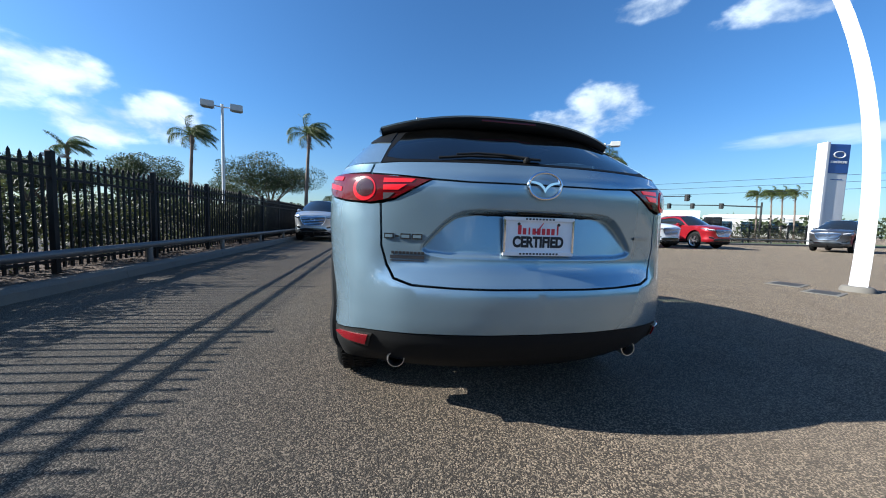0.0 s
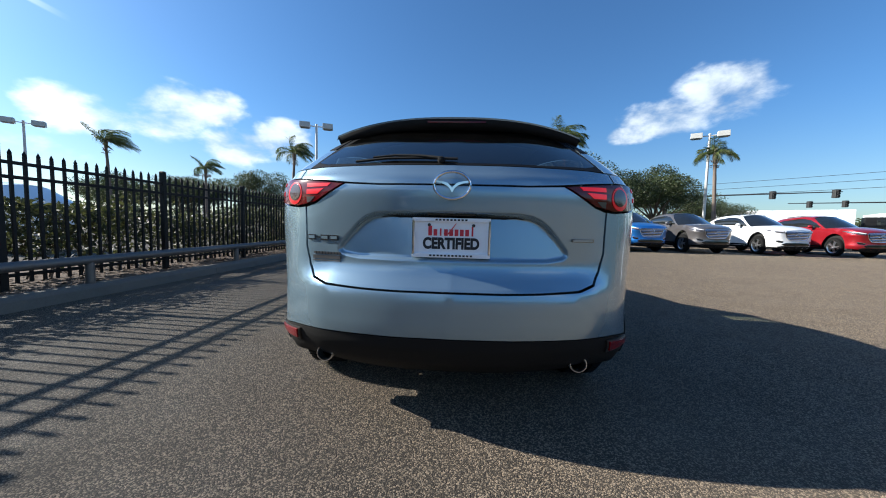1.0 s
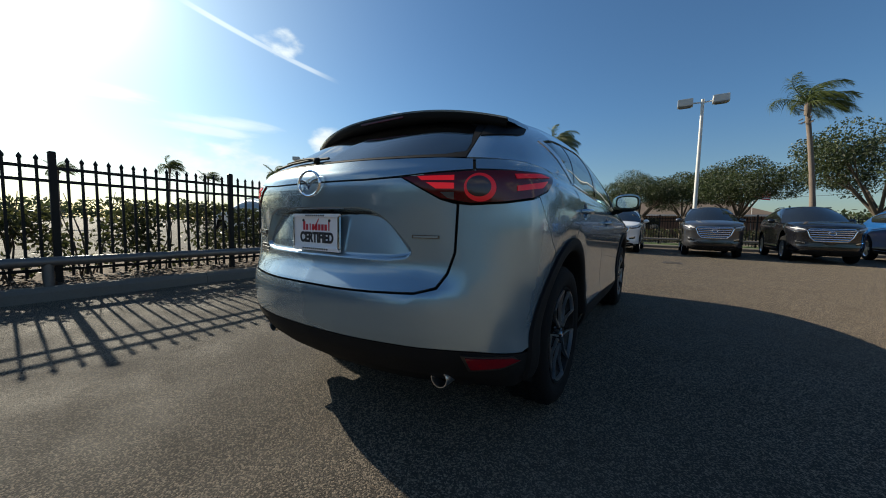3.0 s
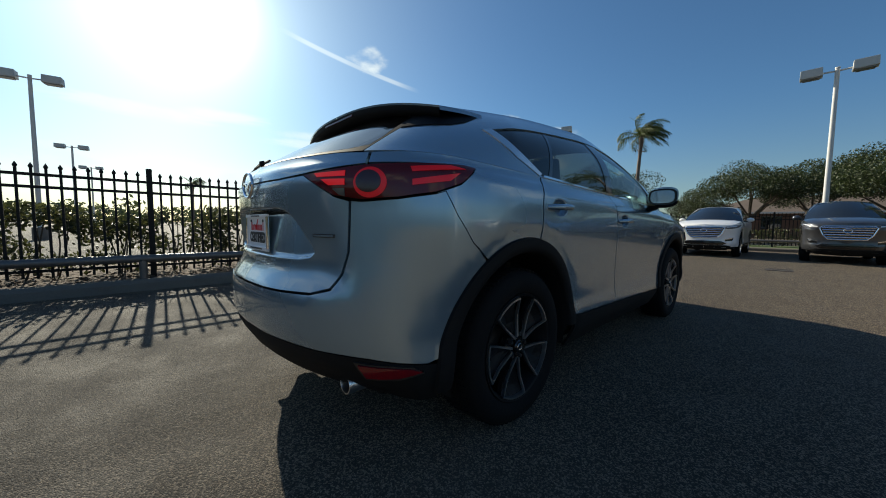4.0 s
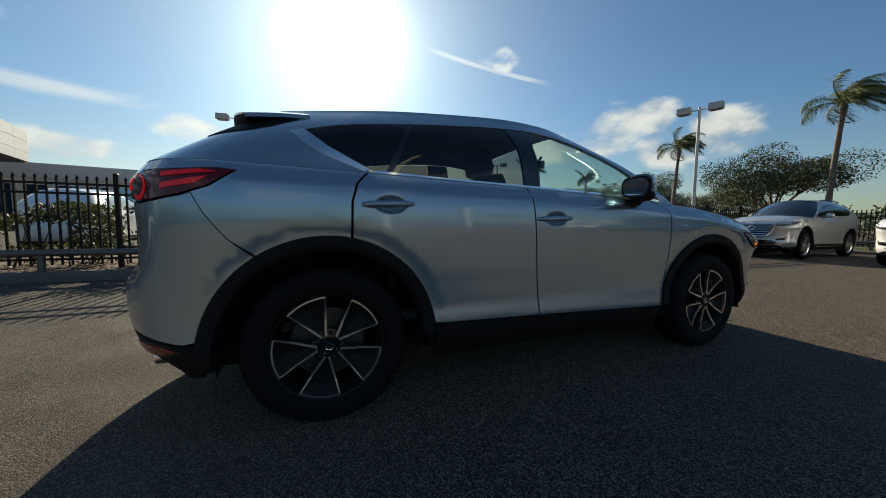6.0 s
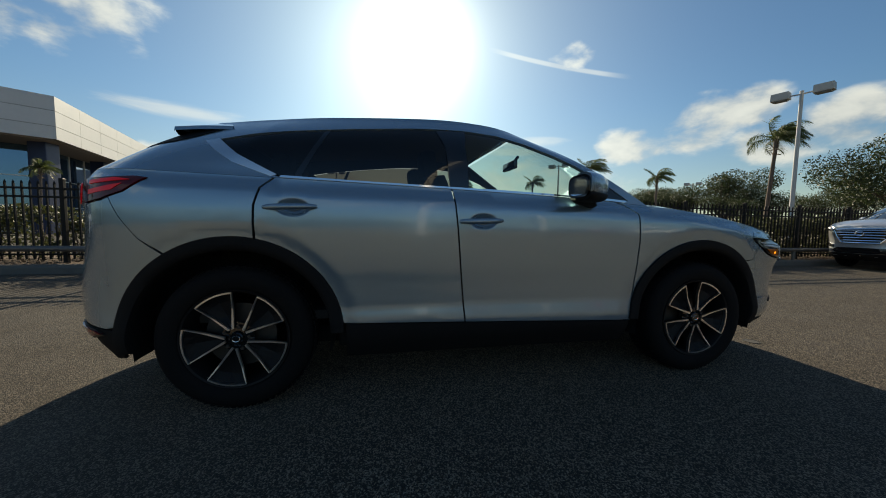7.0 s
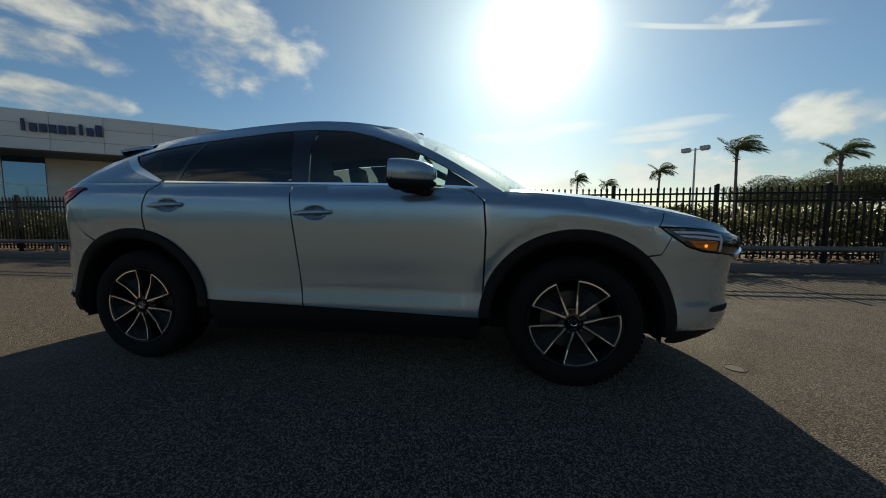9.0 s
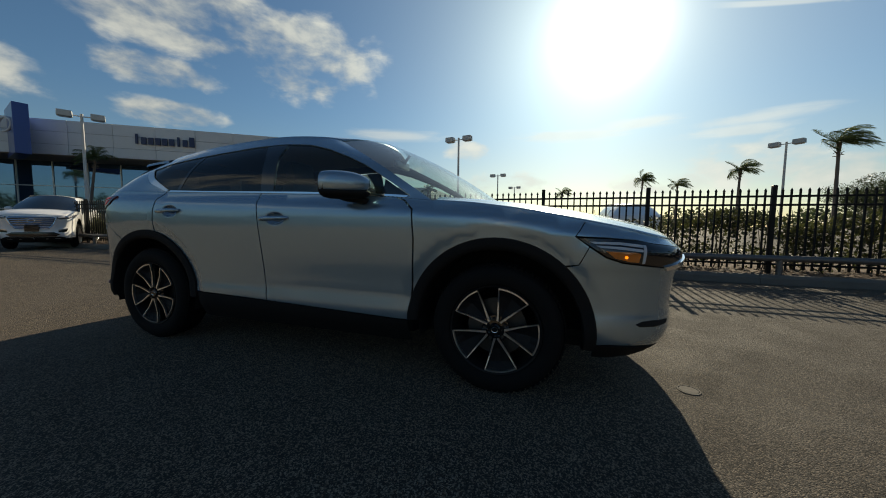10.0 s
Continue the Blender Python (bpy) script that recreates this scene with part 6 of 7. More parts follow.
def parked_suv(paint_mat, m, label, group="cars parked in a row"):
    """A mid-size sport utility car seen from its front."""
    t = thing("parked_car", label, "car", m, group)
    L, C = BODY.lower, BODY.cabin
    bottom = on_nose([(0.0, 0.30), (0.6, 0.31)]) + on_side([(1.93, 0.335)] + arc(HUB_F, HUB_Z, 0.47, -4, 184, 18) + [(0.0, 0.32)] + arc(HUB_R, HUB_Z, 0.47, -4, 184, 18) + [(-1.93, 0.35)]) + on_tail([(0.6, 0.33), (0.0, 0.33)])
    topline = [(float(s), float(BODY.belt(s))) for s in np.linspace(0, BODY.end, 70)]
    panel("body", L, bottom + topline, paint_mat, t, step=0.12, centre=True, gap=0, fine=0.06)
    sa = float(sY(0.97))
    shell = [(float(s), 0.0) for s in np.linspace(0, sa, 30)] + [(float(s), 1.0) for s in np.linspace(sa, 0, 30)]
    panel("cabin", C, shell, paint_mat, t, step=0.14, centre=True, gap=0, fine=0.08)
    grid_part("roof", roof_rows()[[0, 2, 4, 6, 8, 11]][:, ::2], paint_mat, t, both=True)
    grid_part("windscreen", screen_rows()[[0, 3, 6, 9, 13]][:, [0, 2, 4, 6, 8, 10, 12, 14, 17]], DARK_GLASS, t, "dark windscreen", both=True)
    grid_part("hood", hood_rows()[[0, 2, 3, 5, 8, 11, 15]][:, [k for k in range(0, 47, 2)] + [47]], paint_mat, t, both=True)
    lowg = [(0.78, 1.12), (0.02, 1.15), (-0.82, 1.172), (-1.20, 1.19)]
    topg = [(-1.38, 1.36), (-1.12, 1.425), (-0.48, 1.495), (-0.17, 1.503), (0.20, 1.44), (0.51, 1.31)]
    glassl = cabin_loop(topg + lowg)
    for side in (1, -1):
        panel("side_window", C, glassl, DARK_GLASS, t, "dark side glass", side=side, step=0.15, gap=0, proud=0.006, fine=0.08)
        head = on_side([(1.68, 0.905), (1.92, 0.893)]) + on_nose([(0.74, 0.868), (0.55, 0.832), (0.53, 0.785), (0.62, 0.775), (0.77, 0.792)]) + on_side([(1.92, 0.830)])
        h = panel("headlamp", L, head, LENS_GREY, t, "swept smoky headlamp", side=side, step=0.06, gap=0, proud=0.010, fine=0.04)
        strip = on_side([(1.90, 0.880)]) + on_nose([(0.76, 0.858), (0.57, 0.826), (0.57, 0.808), (0.76, 0.835)])
        panel("lamp_strip", L, strip, SIGN_WHITE, h, side=side, step=0.06, gap=0, proud=0.014, fine=0.04)
        fog = on_nose([(0.77, 0.555), (0.56, 0.525), (0.56, 0.485), (0.74, 0.50)])
        panel("fog_lamp", L, fog, GLOSS_BLACK, t, "fog lamp slot", side=side, step=0.06, gap=0, proud=0.008, fine=0.04)
        fog = on_nose([(0.77, 0.575), (0.55, 0.545), (0.55, 0.53), (0.77, 0.562)])
        panel("fog_trim", L, fog, CHROME, t, side=side, step=0.06, gap=0, proud=0.012, fine=0.04)
        bm = bmesh.new()
        bmesh.ops.create_uvsphere(bm, u_segments=12, v_segments=8, radius=1.0)
        for v in bm.verts:
            v.co = Vector((side * (1.0 + v.co.x * 0.11), 0.45 + v.co.y * 0.08, 1.17 + v.co.z * 0.07))
        part("door_mirror", bm, paint_mat, t, "", True, 60)
        part("mirror_foot", bm_box((0.12, 0.05, 0.035), (side * 0.88, 0.46, 1.12), 0.01), GLOSS_BLACK, t)
        part("roof_rail", bm_tube([(side * 0.60, -1.1, 1.57), (side * 0.615, -0.5, 1.62), (side * 0.60, 0.05, 1.60)], 0.016, 6), GLOSS_BLACK, t)
        sill = on_side([(-0.86, 0.40), (0.86, 0.40), (0.86, 0.24), (-0.86, 0.24)])
        panel("side_sill", L, sill, CLADDING, t, side=side, step=0.2, proud=0.008, fine=0.1)
        for cy in (HUB_R, HUB_F):
            w = new("wheel")
            w.parent = t
            w.matrix_basis = pose(0.868 * side, cy, HUB_Z, 0, 0, 0 if side > 0 else 180)
            part("tyre", bm_lathe([(0.25, -0.21), (0.335, -0.21), (0.36, -0.17), (0.36, -0.04), (0.335, 0.005), (0.25, 0.0)], 28, "x", closed=True), RUBBER, w, "", True, 40)
            bm = bm_lathe([(0.0, -0.03), (0.05, -0.02), (0.06, -0.045), (0.06, -0.06)], 16, "x")
            for k in range(10):
                a = math.pi * 2 * (k // 2) / 5 + (0.16 if k % 2 else -0.16)
                bm_box((0.02, 0.20, 0.028), (-0.03, math.cos(a) * 0.14, math.sin(a) * 0.14), 0, Euler((a, 0, 0)).to_matrix(), bm)
            bm_lathe([(0.225, -0.03), (0.252, -0.004), (0.252, -0.12), (0.225, -0.12)], 28, "x", bm, closed=True)
            part("rim", bm, BRUSHED, w, "alloy rim")
            part("rim_back", bm_lathe([(0.0, -0.13), (0.24, -0.13)], 24, "x"), SHADOW_BLACK, w)
    grille = on_nose([(0.0, 0.575), (0.36, 0.58), (0.46, 0.65), (0.525, 0.785), (0.48, 0.825), (0.0, 0.828)])
    gr = panel("grille", L, grille, GLOSS_BLACK, t, "dark hexagonal grille with bright slats", step=0.08, centre=True, gap=0, proud=0.012, fine=0.05)
    for z in (0.615, 0.66, 0.705, 0.75, 0.795):
        x = np.interp(z, [0.58, 0.65, 0.785], [0.35, 0.45, 0.51]) - 0.02
        pts = [BODY.lower(np.array([BODY.of_x(abs(u), True)]), np.array([z]))[0] * [math.copysign(1, u), 1, 1] + [0, 0.016, 0] for u in np.linspace(-x, x, 9)]
        part("grille_slat", bm_tube(pts, 0.0125, 6), CHROME, gr)
    ring = [(0.080 * math.cos(a), 2.392, 0.735 + 0.044 * math.sin(a)) for a in np.linspace(0, 6.2832, 21)]
    part("badge", bm_tube(ring, 0.009, 5, cap=False), CHROME, t, "oval chrome badge")
    intake = on_nose([(0.0, 0.375), (0.50, 0.385), (0.60, 0.435), (0.46, 0.49), (0.0, 0.495)])
    panel("lower_intake", L, intake, GLOSS_BLACK, t, step=0.1, centre=True, gap=0, proud=0.010, fine=0.06)
    chin = on_nose([(0.0, 0.22), (0.65, 0.24), (0.72, 0.345), (0.6, 0.375), (0.0, 0.365)])
    panel("chin", L, chin, CLADDING, t, "black lower bumper", step=0.1, centre=True, gap=0, proud=0.016, fine=0.06)
    rim = [(0.36, 0.578), (0.465, 0.655), (0.530, 0.790), (0.475, 0.832)]
    rim = [(-0.475, 0.832), (-0.530, 0.790), (-0.465, 0.655), (-0.36, 0.578)] + [(u, 0.575) for u in (-0.18, 0.0, 0.18)] + rim + [(u, 0.834) for u in (0.24, 0.0, -0.24)]
    rim.append(rim[0])
    pts = [BODY.lower(np.array([BODY.of_x(abs(u), True)]), np.array([z]))[0] * [math.copysign(1, u), 1, 1] + [0, 0.014, 0] for u, z in rim]
    part("grille_frame", bm_tube(pts, 0.015, 6, cap=False), CHROME, gr, "bright chrome grille frame")
    bm = bm_box((1.5, 4.0, 0.5), (0, 0, 0.50), 0.05)
    part("inner_body", bm, SHADOW_BLACK, t)
    # these cars carry their hood and lamps higher
    for o in t.children_recursive:
        if o.type == "MESH" and o.parent.name.split(".")[0] != "wheel":
            co = np.array([v.co[:] for v in o.data.vertices])
            f, h = np.clip((co[:, 1] - 0.75) / 1.1, 0, 1), np.clip((co[:, 2] - 0.42) / 0.40, 0, 1)
            co[:, 2] += 0.095 * f * f * (3 - 2 * f) * h * h * (3 - 2 * h)
            o.data.vertices.foreach_set("co", co.ravel())
            o.data.update()
    return t


def repaint(car, mat, old):
    for o in car.children_recursive:
        for slot in o.material_slots:
            if slot.material == old:
                slot.link = "OBJECT"
                slot.material = mat


def wall_run(parent, name, a, b, z0, z1, thick, mat):
    """A straight wall slab from a to b, its outer face on that line."""
    a, b = Vector((*a, 0)), Vector((*b, 0))
    d = (b - a).normalized()
    n = Vector((-d.y, d.x, 0))
    bm = bmesh.new()
    vs = [bm.verts.new(p + Vector((0, 0, z))) for z in (z0, z1) for p in (a, b, b + n * thick, a + n * thick)]
    for f in ((0, 1, 2, 3), (4, 5, 6, 7), (0, 1, 5, 4), (1, 2, 6, 5), (2, 3, 7, 6), (3, 0, 4, 7)):
        bm.faces.new([vs[i] for i in f])
    return part(name, bm, mat, parent)


def showroom():
    """The glazed showroom with its deep clad fascia."""
    t = thing("showroom_building", "pale grey clad showroom with dark glass under a deep fascia", "building")
    k0, k1, k3 = (-36.0, -22.1), (-20.9, -18.5), (-7.6, -37.1)
    z0, z1 = 5.45, 7.86
    for a, b, cols in ((k1, k0, 6), (k3, k1, 9)):
        a, b = Vector(a), Vector(b)
        for i in range(cols):
            p, q = a.lerp(b, i / cols), a.lerp(b, (i + 1) / cols)
            d = (q - p).normalized()
            for r, (u, v) in enumerate(((0.0, 0.30), (0.30, 0.66), (0.66, 1.0))):
                wall_run(t, "fascia_panel", p + d * 0.012, q - d * 0.012, z0 + (z1 - z0) * u + 0.012, z0 + (z1 - z0) * v - 0.012, 0.08 if a == Vector(k1) else 0.08, FASCIA)
        back = Vector((-(b - a).y, (b - a).x)).normalized() * 0.05
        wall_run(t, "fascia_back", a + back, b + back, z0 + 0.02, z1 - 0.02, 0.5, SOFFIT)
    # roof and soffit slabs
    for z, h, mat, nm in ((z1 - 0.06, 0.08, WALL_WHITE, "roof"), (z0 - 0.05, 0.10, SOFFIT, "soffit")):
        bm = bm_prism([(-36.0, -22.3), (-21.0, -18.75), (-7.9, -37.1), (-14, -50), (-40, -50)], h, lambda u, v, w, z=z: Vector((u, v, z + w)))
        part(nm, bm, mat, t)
    # glazing set back under the soffit
    g1, g3, g0 = Vector((-22.9, -21.4)), Vector((-10.5, -38.6)), Vector((-36.5, -24.6))
    for a, b, cols in ((g3, g1, 10), (g1, g0, 7)):
        for i in range(cols):
            p, q = a.lerp(b, i / cols), a.lerp(b, (i + 1) / cols)
            d = (q - p).normalized()
            if a == g3 and i in (5, 6, 7):
                wall_run(t, "white_wall", p, q, 0.1, z0 - 0.05, 0.3, WALL_WHITE)
                continue
            for u, v in ((0.1, 1.7), (1.75, 3.5), (3.55, z0 - 0.06)):
                wall_run(t, "pane", p + d * 0.04, q - d * 0.04, u, v, 0.03, MIRROR_GLASS)
            wall_run(t, "mullion", p - d * 0.04, p + d * 0.04, 0.0, z0 - 0.05, -0.06, MULLION)
        for z in (1.70, 3.50):
            wall_run(t, "transom", a, b, z, z + 0.06, -0.05, MULLION)
    for x, y in ((-22.0, -20.0), (-10.0, -36.5), (-29.0, -21.8)):
        part("column", bm_box((0.9, 0.9, z0), (x, y, z0 / 2), 0.05), NAVY, t, "dark blue column")
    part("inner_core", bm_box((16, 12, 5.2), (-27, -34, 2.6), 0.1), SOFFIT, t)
    # the name on the fascia, as plain strokes, and the blue corner sign
    a, b = Vector((*k3, 0)), Vector((*k1, 0))
    d = (b - a).normalized()
    n = Vector((d.y, -d.x, 0))
    c = Vector((-15.35, -26.25, 6.55)) + n * 0.06
    bm = letter_bars([0.72, 0.50, -0.68, 0.50, 0.50, 0.50, 0.50, 0.50, -0.72], 0.43, 0.31, 0.0, lambda u, v, w: c + d * -u + Vector((0, 0, v)) + n * w, 0.10)
    split_parts("sign_stroke", bm, NAVY, t, "dark blue sign stroke on the fascia")
    w0 = Vector((-18.6, -27.35, 3.95))
    plate = part("wall_sign", bm_box((2.6, 0.06, 0.75), w0 + n * 0.05, 0.01, Euler((0, 0, math.atan2(d.y, d.x))).to_matrix()), FASCIA, t, "pale wall sign with two lines of small print")
    for row, count in ((0.08, 10), (-0.2, 10)):
        split_parts("print_stroke", letter_bars([0.15] * count, 0.21, 0.15, row, lambda u, v, w: w0 + n * 0.085 + d * -u + Vector((0, 0, v)) + n * w, 0.01), SOFFIT, plate)
    s = Vector((-10.6, -32.5, 0))
    part("sign_box", bm_box((0.7, 3.4, 3.2), s + Vector((0.3, 0, 6.75)), 0.04, Euler((0, 0, radians(-15))).to_matrix()), SIGN_BLUE, t, "deep blue sign box")
    ring = [s + Vector((0.75 + 0.1, 0.75 * math.cos(q), 7.1 + 0.45 * math.sin(q))) for q in np.linspace(0, 6.2832, 25)]
    part("sign_mark", bm_tube(ring, 0.07, 6, cap=False), SIGN_WHITE, t)


def low_block(name, label, corners, height, wall, top, band=0.8, bays=6):
    """A flat roofed block with a parapet band and window bays."""
    t = thing(name, label, "building")
    bm = bm_prism(corners, height - band, lambda u, v, w: Vector((u, v, w)))
    part("wall", bm, wall, t)
    cx, cy = np.mean([c[0] for c in corners]), np.mean([c[1] for c in corners])
    wide = [(cx + (x - cx) * 1.03, cy + (y - cy) * 1.03) for x, y in corners]
    part("parapet", bm_prism(wide, band, lambda u, v, w: Vector((u, v, height - band + w))), top, t)
    for k in range(len(corners)):
        a, b = Vector(corners[k]), Vector(corners[(k + 1) % len(corners)])
        nrm = Vector(((b - a).y, -(b - a).x)).normalized()
        if nrm.dot(Vector((cx, cy)) - a) > 0:
            nrm = -nrm
        for i in range(bays):
            p, q = a.lerp(b, (i + 0.2) / bays), a.lerp(b, (i + 0.8) / bays)
            p, q = p + nrm * 0.03, q + nrm * 0.03
            z0, z1 = 1.0, height - band - 0.6
            bm = bmesh.new()
            vs = [bm.verts.new((*w, z)) for z in (z0, z1) for w in (p, q, q - nrm * 0.1, p - nrm * 0.1)]
            for f in ((0, 1, 2, 3), (4, 5, 6, 7), (0, 1, 5, 4), (1, 2, 6, 5), (2, 3, 7, 6), (3, 0, 4, 7)):
                bm.faces.new([vs[j] for j in f])
            part("window", bm, MIRROR_GLASS, t)
    return t


def hip_house():
    t = thing("low_brick_building", "low brown brick building with a dark hipped roof", "building", pose(2.6, 47, 0))
    part("wall", bm_box((15, 9, 2.6), (0, 0, 1.3)), BROWN, t)
    bm = bmesh.new()
    e = [bm.verts.new(p) for p in ((-8.2, -5.2, 2.5), (8.2, -5.2, 2.5), (8.2, 5.2, 2.5), (-8.2, 5.2, 2.5))]
    r = [bm.verts.new(p) for p in ((-4.2, 0, 4.3), (4.2, 0, 4.3))]
    for f in ((e[0], e[1], r[1], r[0]), (e[1], e[2], r[1]), (e[2], e[3], r[0], r[1]), (e[3], e[0], r[0]), e[::-1]):
        bm.faces.new(f)
    part("roof", bm, SHINGLE, t, "dark shingle roof")
    part("eaves", bm_box((16.4, 10.4, 0.14), (0, 0, 2.45)), WALL_WHITE, t)
    part("chimney", bm_box((1.0, 0.8, 1.0), (-2.5, 0, 4.5), 0.03), BROWN, t)
    for x in (-5.5, -2.5, 1.0, 4.5):
        w = part("window", bm_box((1.4, 0.08, 1.2), (x, -4.52, 1.5), 0.02), DARK_GLASS, t)
        part("frame", bm_box((1.6, 0.06, 0.1), (x, -4.55, 2.13)), WALL_WHITE, w)


def truck():
    d = Vector((50.0 - 40.3, 40.9 - 50.0)).normalized()
    t = thing("semi_trailer_truck", "white box trailer behind a dark tractor unit", "truck", pose(45.0, 45.4, 0, 0, 0, math.degrees(math.atan2(d.y, d.x))))
    part("trailer", bm_box((13.6, 2.6, 2.9), (-1.2, 0, 2.65), 0.05), TRUCK_WHITE, t, "plain white box trailer")
    part("chassis", bm_box((13.0, 1.2, 0.25), (-1.2, 0, 1.0)), SIGNAL_BLACK, t)
    cab = part("cab", bm_box((2.3, 2.4, 2.5), (7.3, 0, 1.9), 0.15, taper=(0.9, 0.95)), RIM_DARK, t, "dark cab")
    part("cab_window", bm_box((0.9, 2.42, 0.7), (7.7, 0, 2.5), 0.05), DARK_GLASS, cab)
    for x in (-6.5, -5.2, 4.6, 5.9, 8.0):
        for y in (-1.05, 1.05):
            o = part("wheel", bm_lathe([(0.0, -0.14), (0.42, -0.14), (0.5, -0.08), (0.5, 0.08), (0.42, 0.14), (0.0, 0.14)], 20, "y", at=(x, y, 0.5)), RUBBER, t)


def signal_mast(pole, end, height, lights, side=1):
    t = thing("traffic_signal_mast", "dark mast arm with hanging traffic signals", "traffic signal")
    a, b = Vector((*pole, 0)), Vector((*end, 0))
    part("pole", bm_tube([a, a + Vector((0, 0, height + 0.6))], [0.2, 0.15], 10), SIGNAL_BLACK, t)
    part("arm", bm_tube([a + Vector((0, 0, height - 0.3)), a.lerp(b, 0.4) + Vector((0, 0, height)), b + Vector((0, 0, height + 0.1))], [0.14, 0.11, 0.06], 8), SIGNAL_BLACK, t)
    for f in lights:
        p = a.lerp(b, f) + Vector((0, 0, height - 0.15))
        h = part("signal_head", bm_box((0.55, 0.55, 1.15), p, 0.06), SIGNAL_BLACK, t, "black signal head")
        for k in range(3):
            part("visor", bm_lathe([(0.16, 0.0), (0.17, -0.18), (0.14, -0.18), (0.13, 0.0)], 12, "y", at=p + Vector((0, -0.27, 0.35 - 0.35 * k)), closed=True), SIGNAL_BLACK, h)


def totem():
    """The blue and white pylon sign; its mark is an oval ring over a row of strokes."""
    t = thing("pylon_sign", "tall white pylon sign with a blue head", "sign", pose(34.2, 17.1, 0, 0, 0, -10) @ Matrix.Diagonal((1.75, 1.2, 1.20, 1.0)))
    part("column", bm_box((0.95, 0.45, 4.75), (0, 0, 2.4), 0.03), SIGN_WHITE, t, "white column")
    part("head", bm_box((0.95, 0.50, 1.85), (0, 0, 5.70), 0.03), SIGN_BLUE, t, "blue head")
    part("edge", bm_box((0.14, 0.62, 6.75), (-0.55, 0, 3.37), 0.03), SIGN_WHITE, t, "white edge blade")
    ring = [(0.25 * math.cos(a), -0.265, 5.95 + 0.2 * math.sin(a)) for a in np.linspace(0, 6.2832, 25)]
    part("mark", bm_tube(ring, 0.035, 6, cap=False), SIGN_WHITE, t)
    split_parts("mark_stroke", letter_bars([0.14] * 7, 0.11, 0.08, 5.42, lambda u, v, w: Vector((u, -0.252 - w, v)), 0.02), SIGN_WHITE, t)
    split_parts("print_stroke", letter_bars([0.06] * 9, 0.06, 0.04, 4.35, lambda u, v, w: Vector((u, -0.227 - w, v)), 0.01), SIGN_BLUE, t)


def arch_pole():
    t = thing("curved_white_pylon", "tapering white steel pylon that curves over, beside a planted kerb island", "pylon", pose(7.25, 0.62, 0))
    rows = []
    for k in range(18):
        f = k / 17
        z = 7.2 * f
        lean = -1.13 * f ** 2.4 + 0.06 * math.sin(math.pi * f)
        w, d = 0.17 - 0.06 * f, 0.11 - 0.03 * f
        way = Vector((0.62, 0.78, 0)).normalized()
        across = Vector((0.55, -0.84, 0)).normalized()
        base = Vector((0, 0, z)) + Vector((0.47, -0.88, 0)) * lean * 1.4
        rows.append([base + across * w / 2 + way * d / 2, base + across * w / 2 - way * d / 2, base - across * w / 2 - way * d / 2, base - across * w / 2 + way * d / 2])
    bm = bmesh.new()
    vr = [[bm.verts.new(p) for p in r] for r in rows]
    for a, b in zip(vr, vr[1:]):
        for j in range(4):
            bm.faces.new((a[j], a[(j + 1) % 4], b[(j + 1) % 4], b[j]))
    bm.faces.new(vr[0])
    bm.faces.new(vr[-1])
    part("blade", bm, SIGN_WHITE, t, "smooth white blade")
    part("footing", bm_lathe([(0.0, -0.02), (0.21, -0.02), (0.20, 0.06), (0.17, 0.09), (0.0, 0.09)], 24), CONCRETE, t, "round concrete footing", True, 40)


# ---- put the place together ----
ground()
kerbs()
PITCH = 1.92
fence("fence_west", "black iron fence with spear tops along the planting strip", pose(FENCE_X, 1.46 - 9 * PITCH, 0), 18, PITCH, (3, 17))
fence("fence_north", "black iron fence with spear tops behind the parked cars", pose(FENCE_X, 1.36 + 9 * PITCH - 0.6, 0, 0, 0, -90), 22, PITCH, (0, 0))
pipe_rail("guard_rail_west", "galvanised pipe guard rail on short posts along the kerb", pose(-4.37, -1.2 - 8 * 2.6, 0), 14, 2.6)
pipe_rail("guard_rail_north", "galvanised pipe guard rail on short posts behind the parked cars", pose(-4.0, ROW_KERB_Y + 0.25, 0, 0, 0, -90), 16, 2.6)

hero = hero_car()
PAINTS = {
    "silver": paint("pale_silver_paint", (0.55, 0.56, 0.58), 0.6, 0.3), "white": paint("white_paint", (0.80, 0.80, 0.80), 0.0, 0.35), "grey": paint("dark_grey_paint", (0.07, 0.072, 0.08), 0.6, 0.3),
    "black": paint("black_paint", (0.012, 0.013, 0.018), 0.4, 0.25), "blue": paint("bright_blue_paint", (0.015, 0.16, 0.50), 0.6, 0.3), "bronze": paint("bronze_grey_paint", (0.16, 0.15, 0.15), 0.6, 0.3),
    "red": paint("red_paint", (0.36, 0.012, 0.02), 0.5, 0.3)}
first = parked_suv(PAINTS["white"], pose(-0.3, 13.36, 0, 0, 0, 180) @ Matrix.Diagonal((0.97, 1.0, 1.05, 1.0)), "white sport utility car parked nose out")
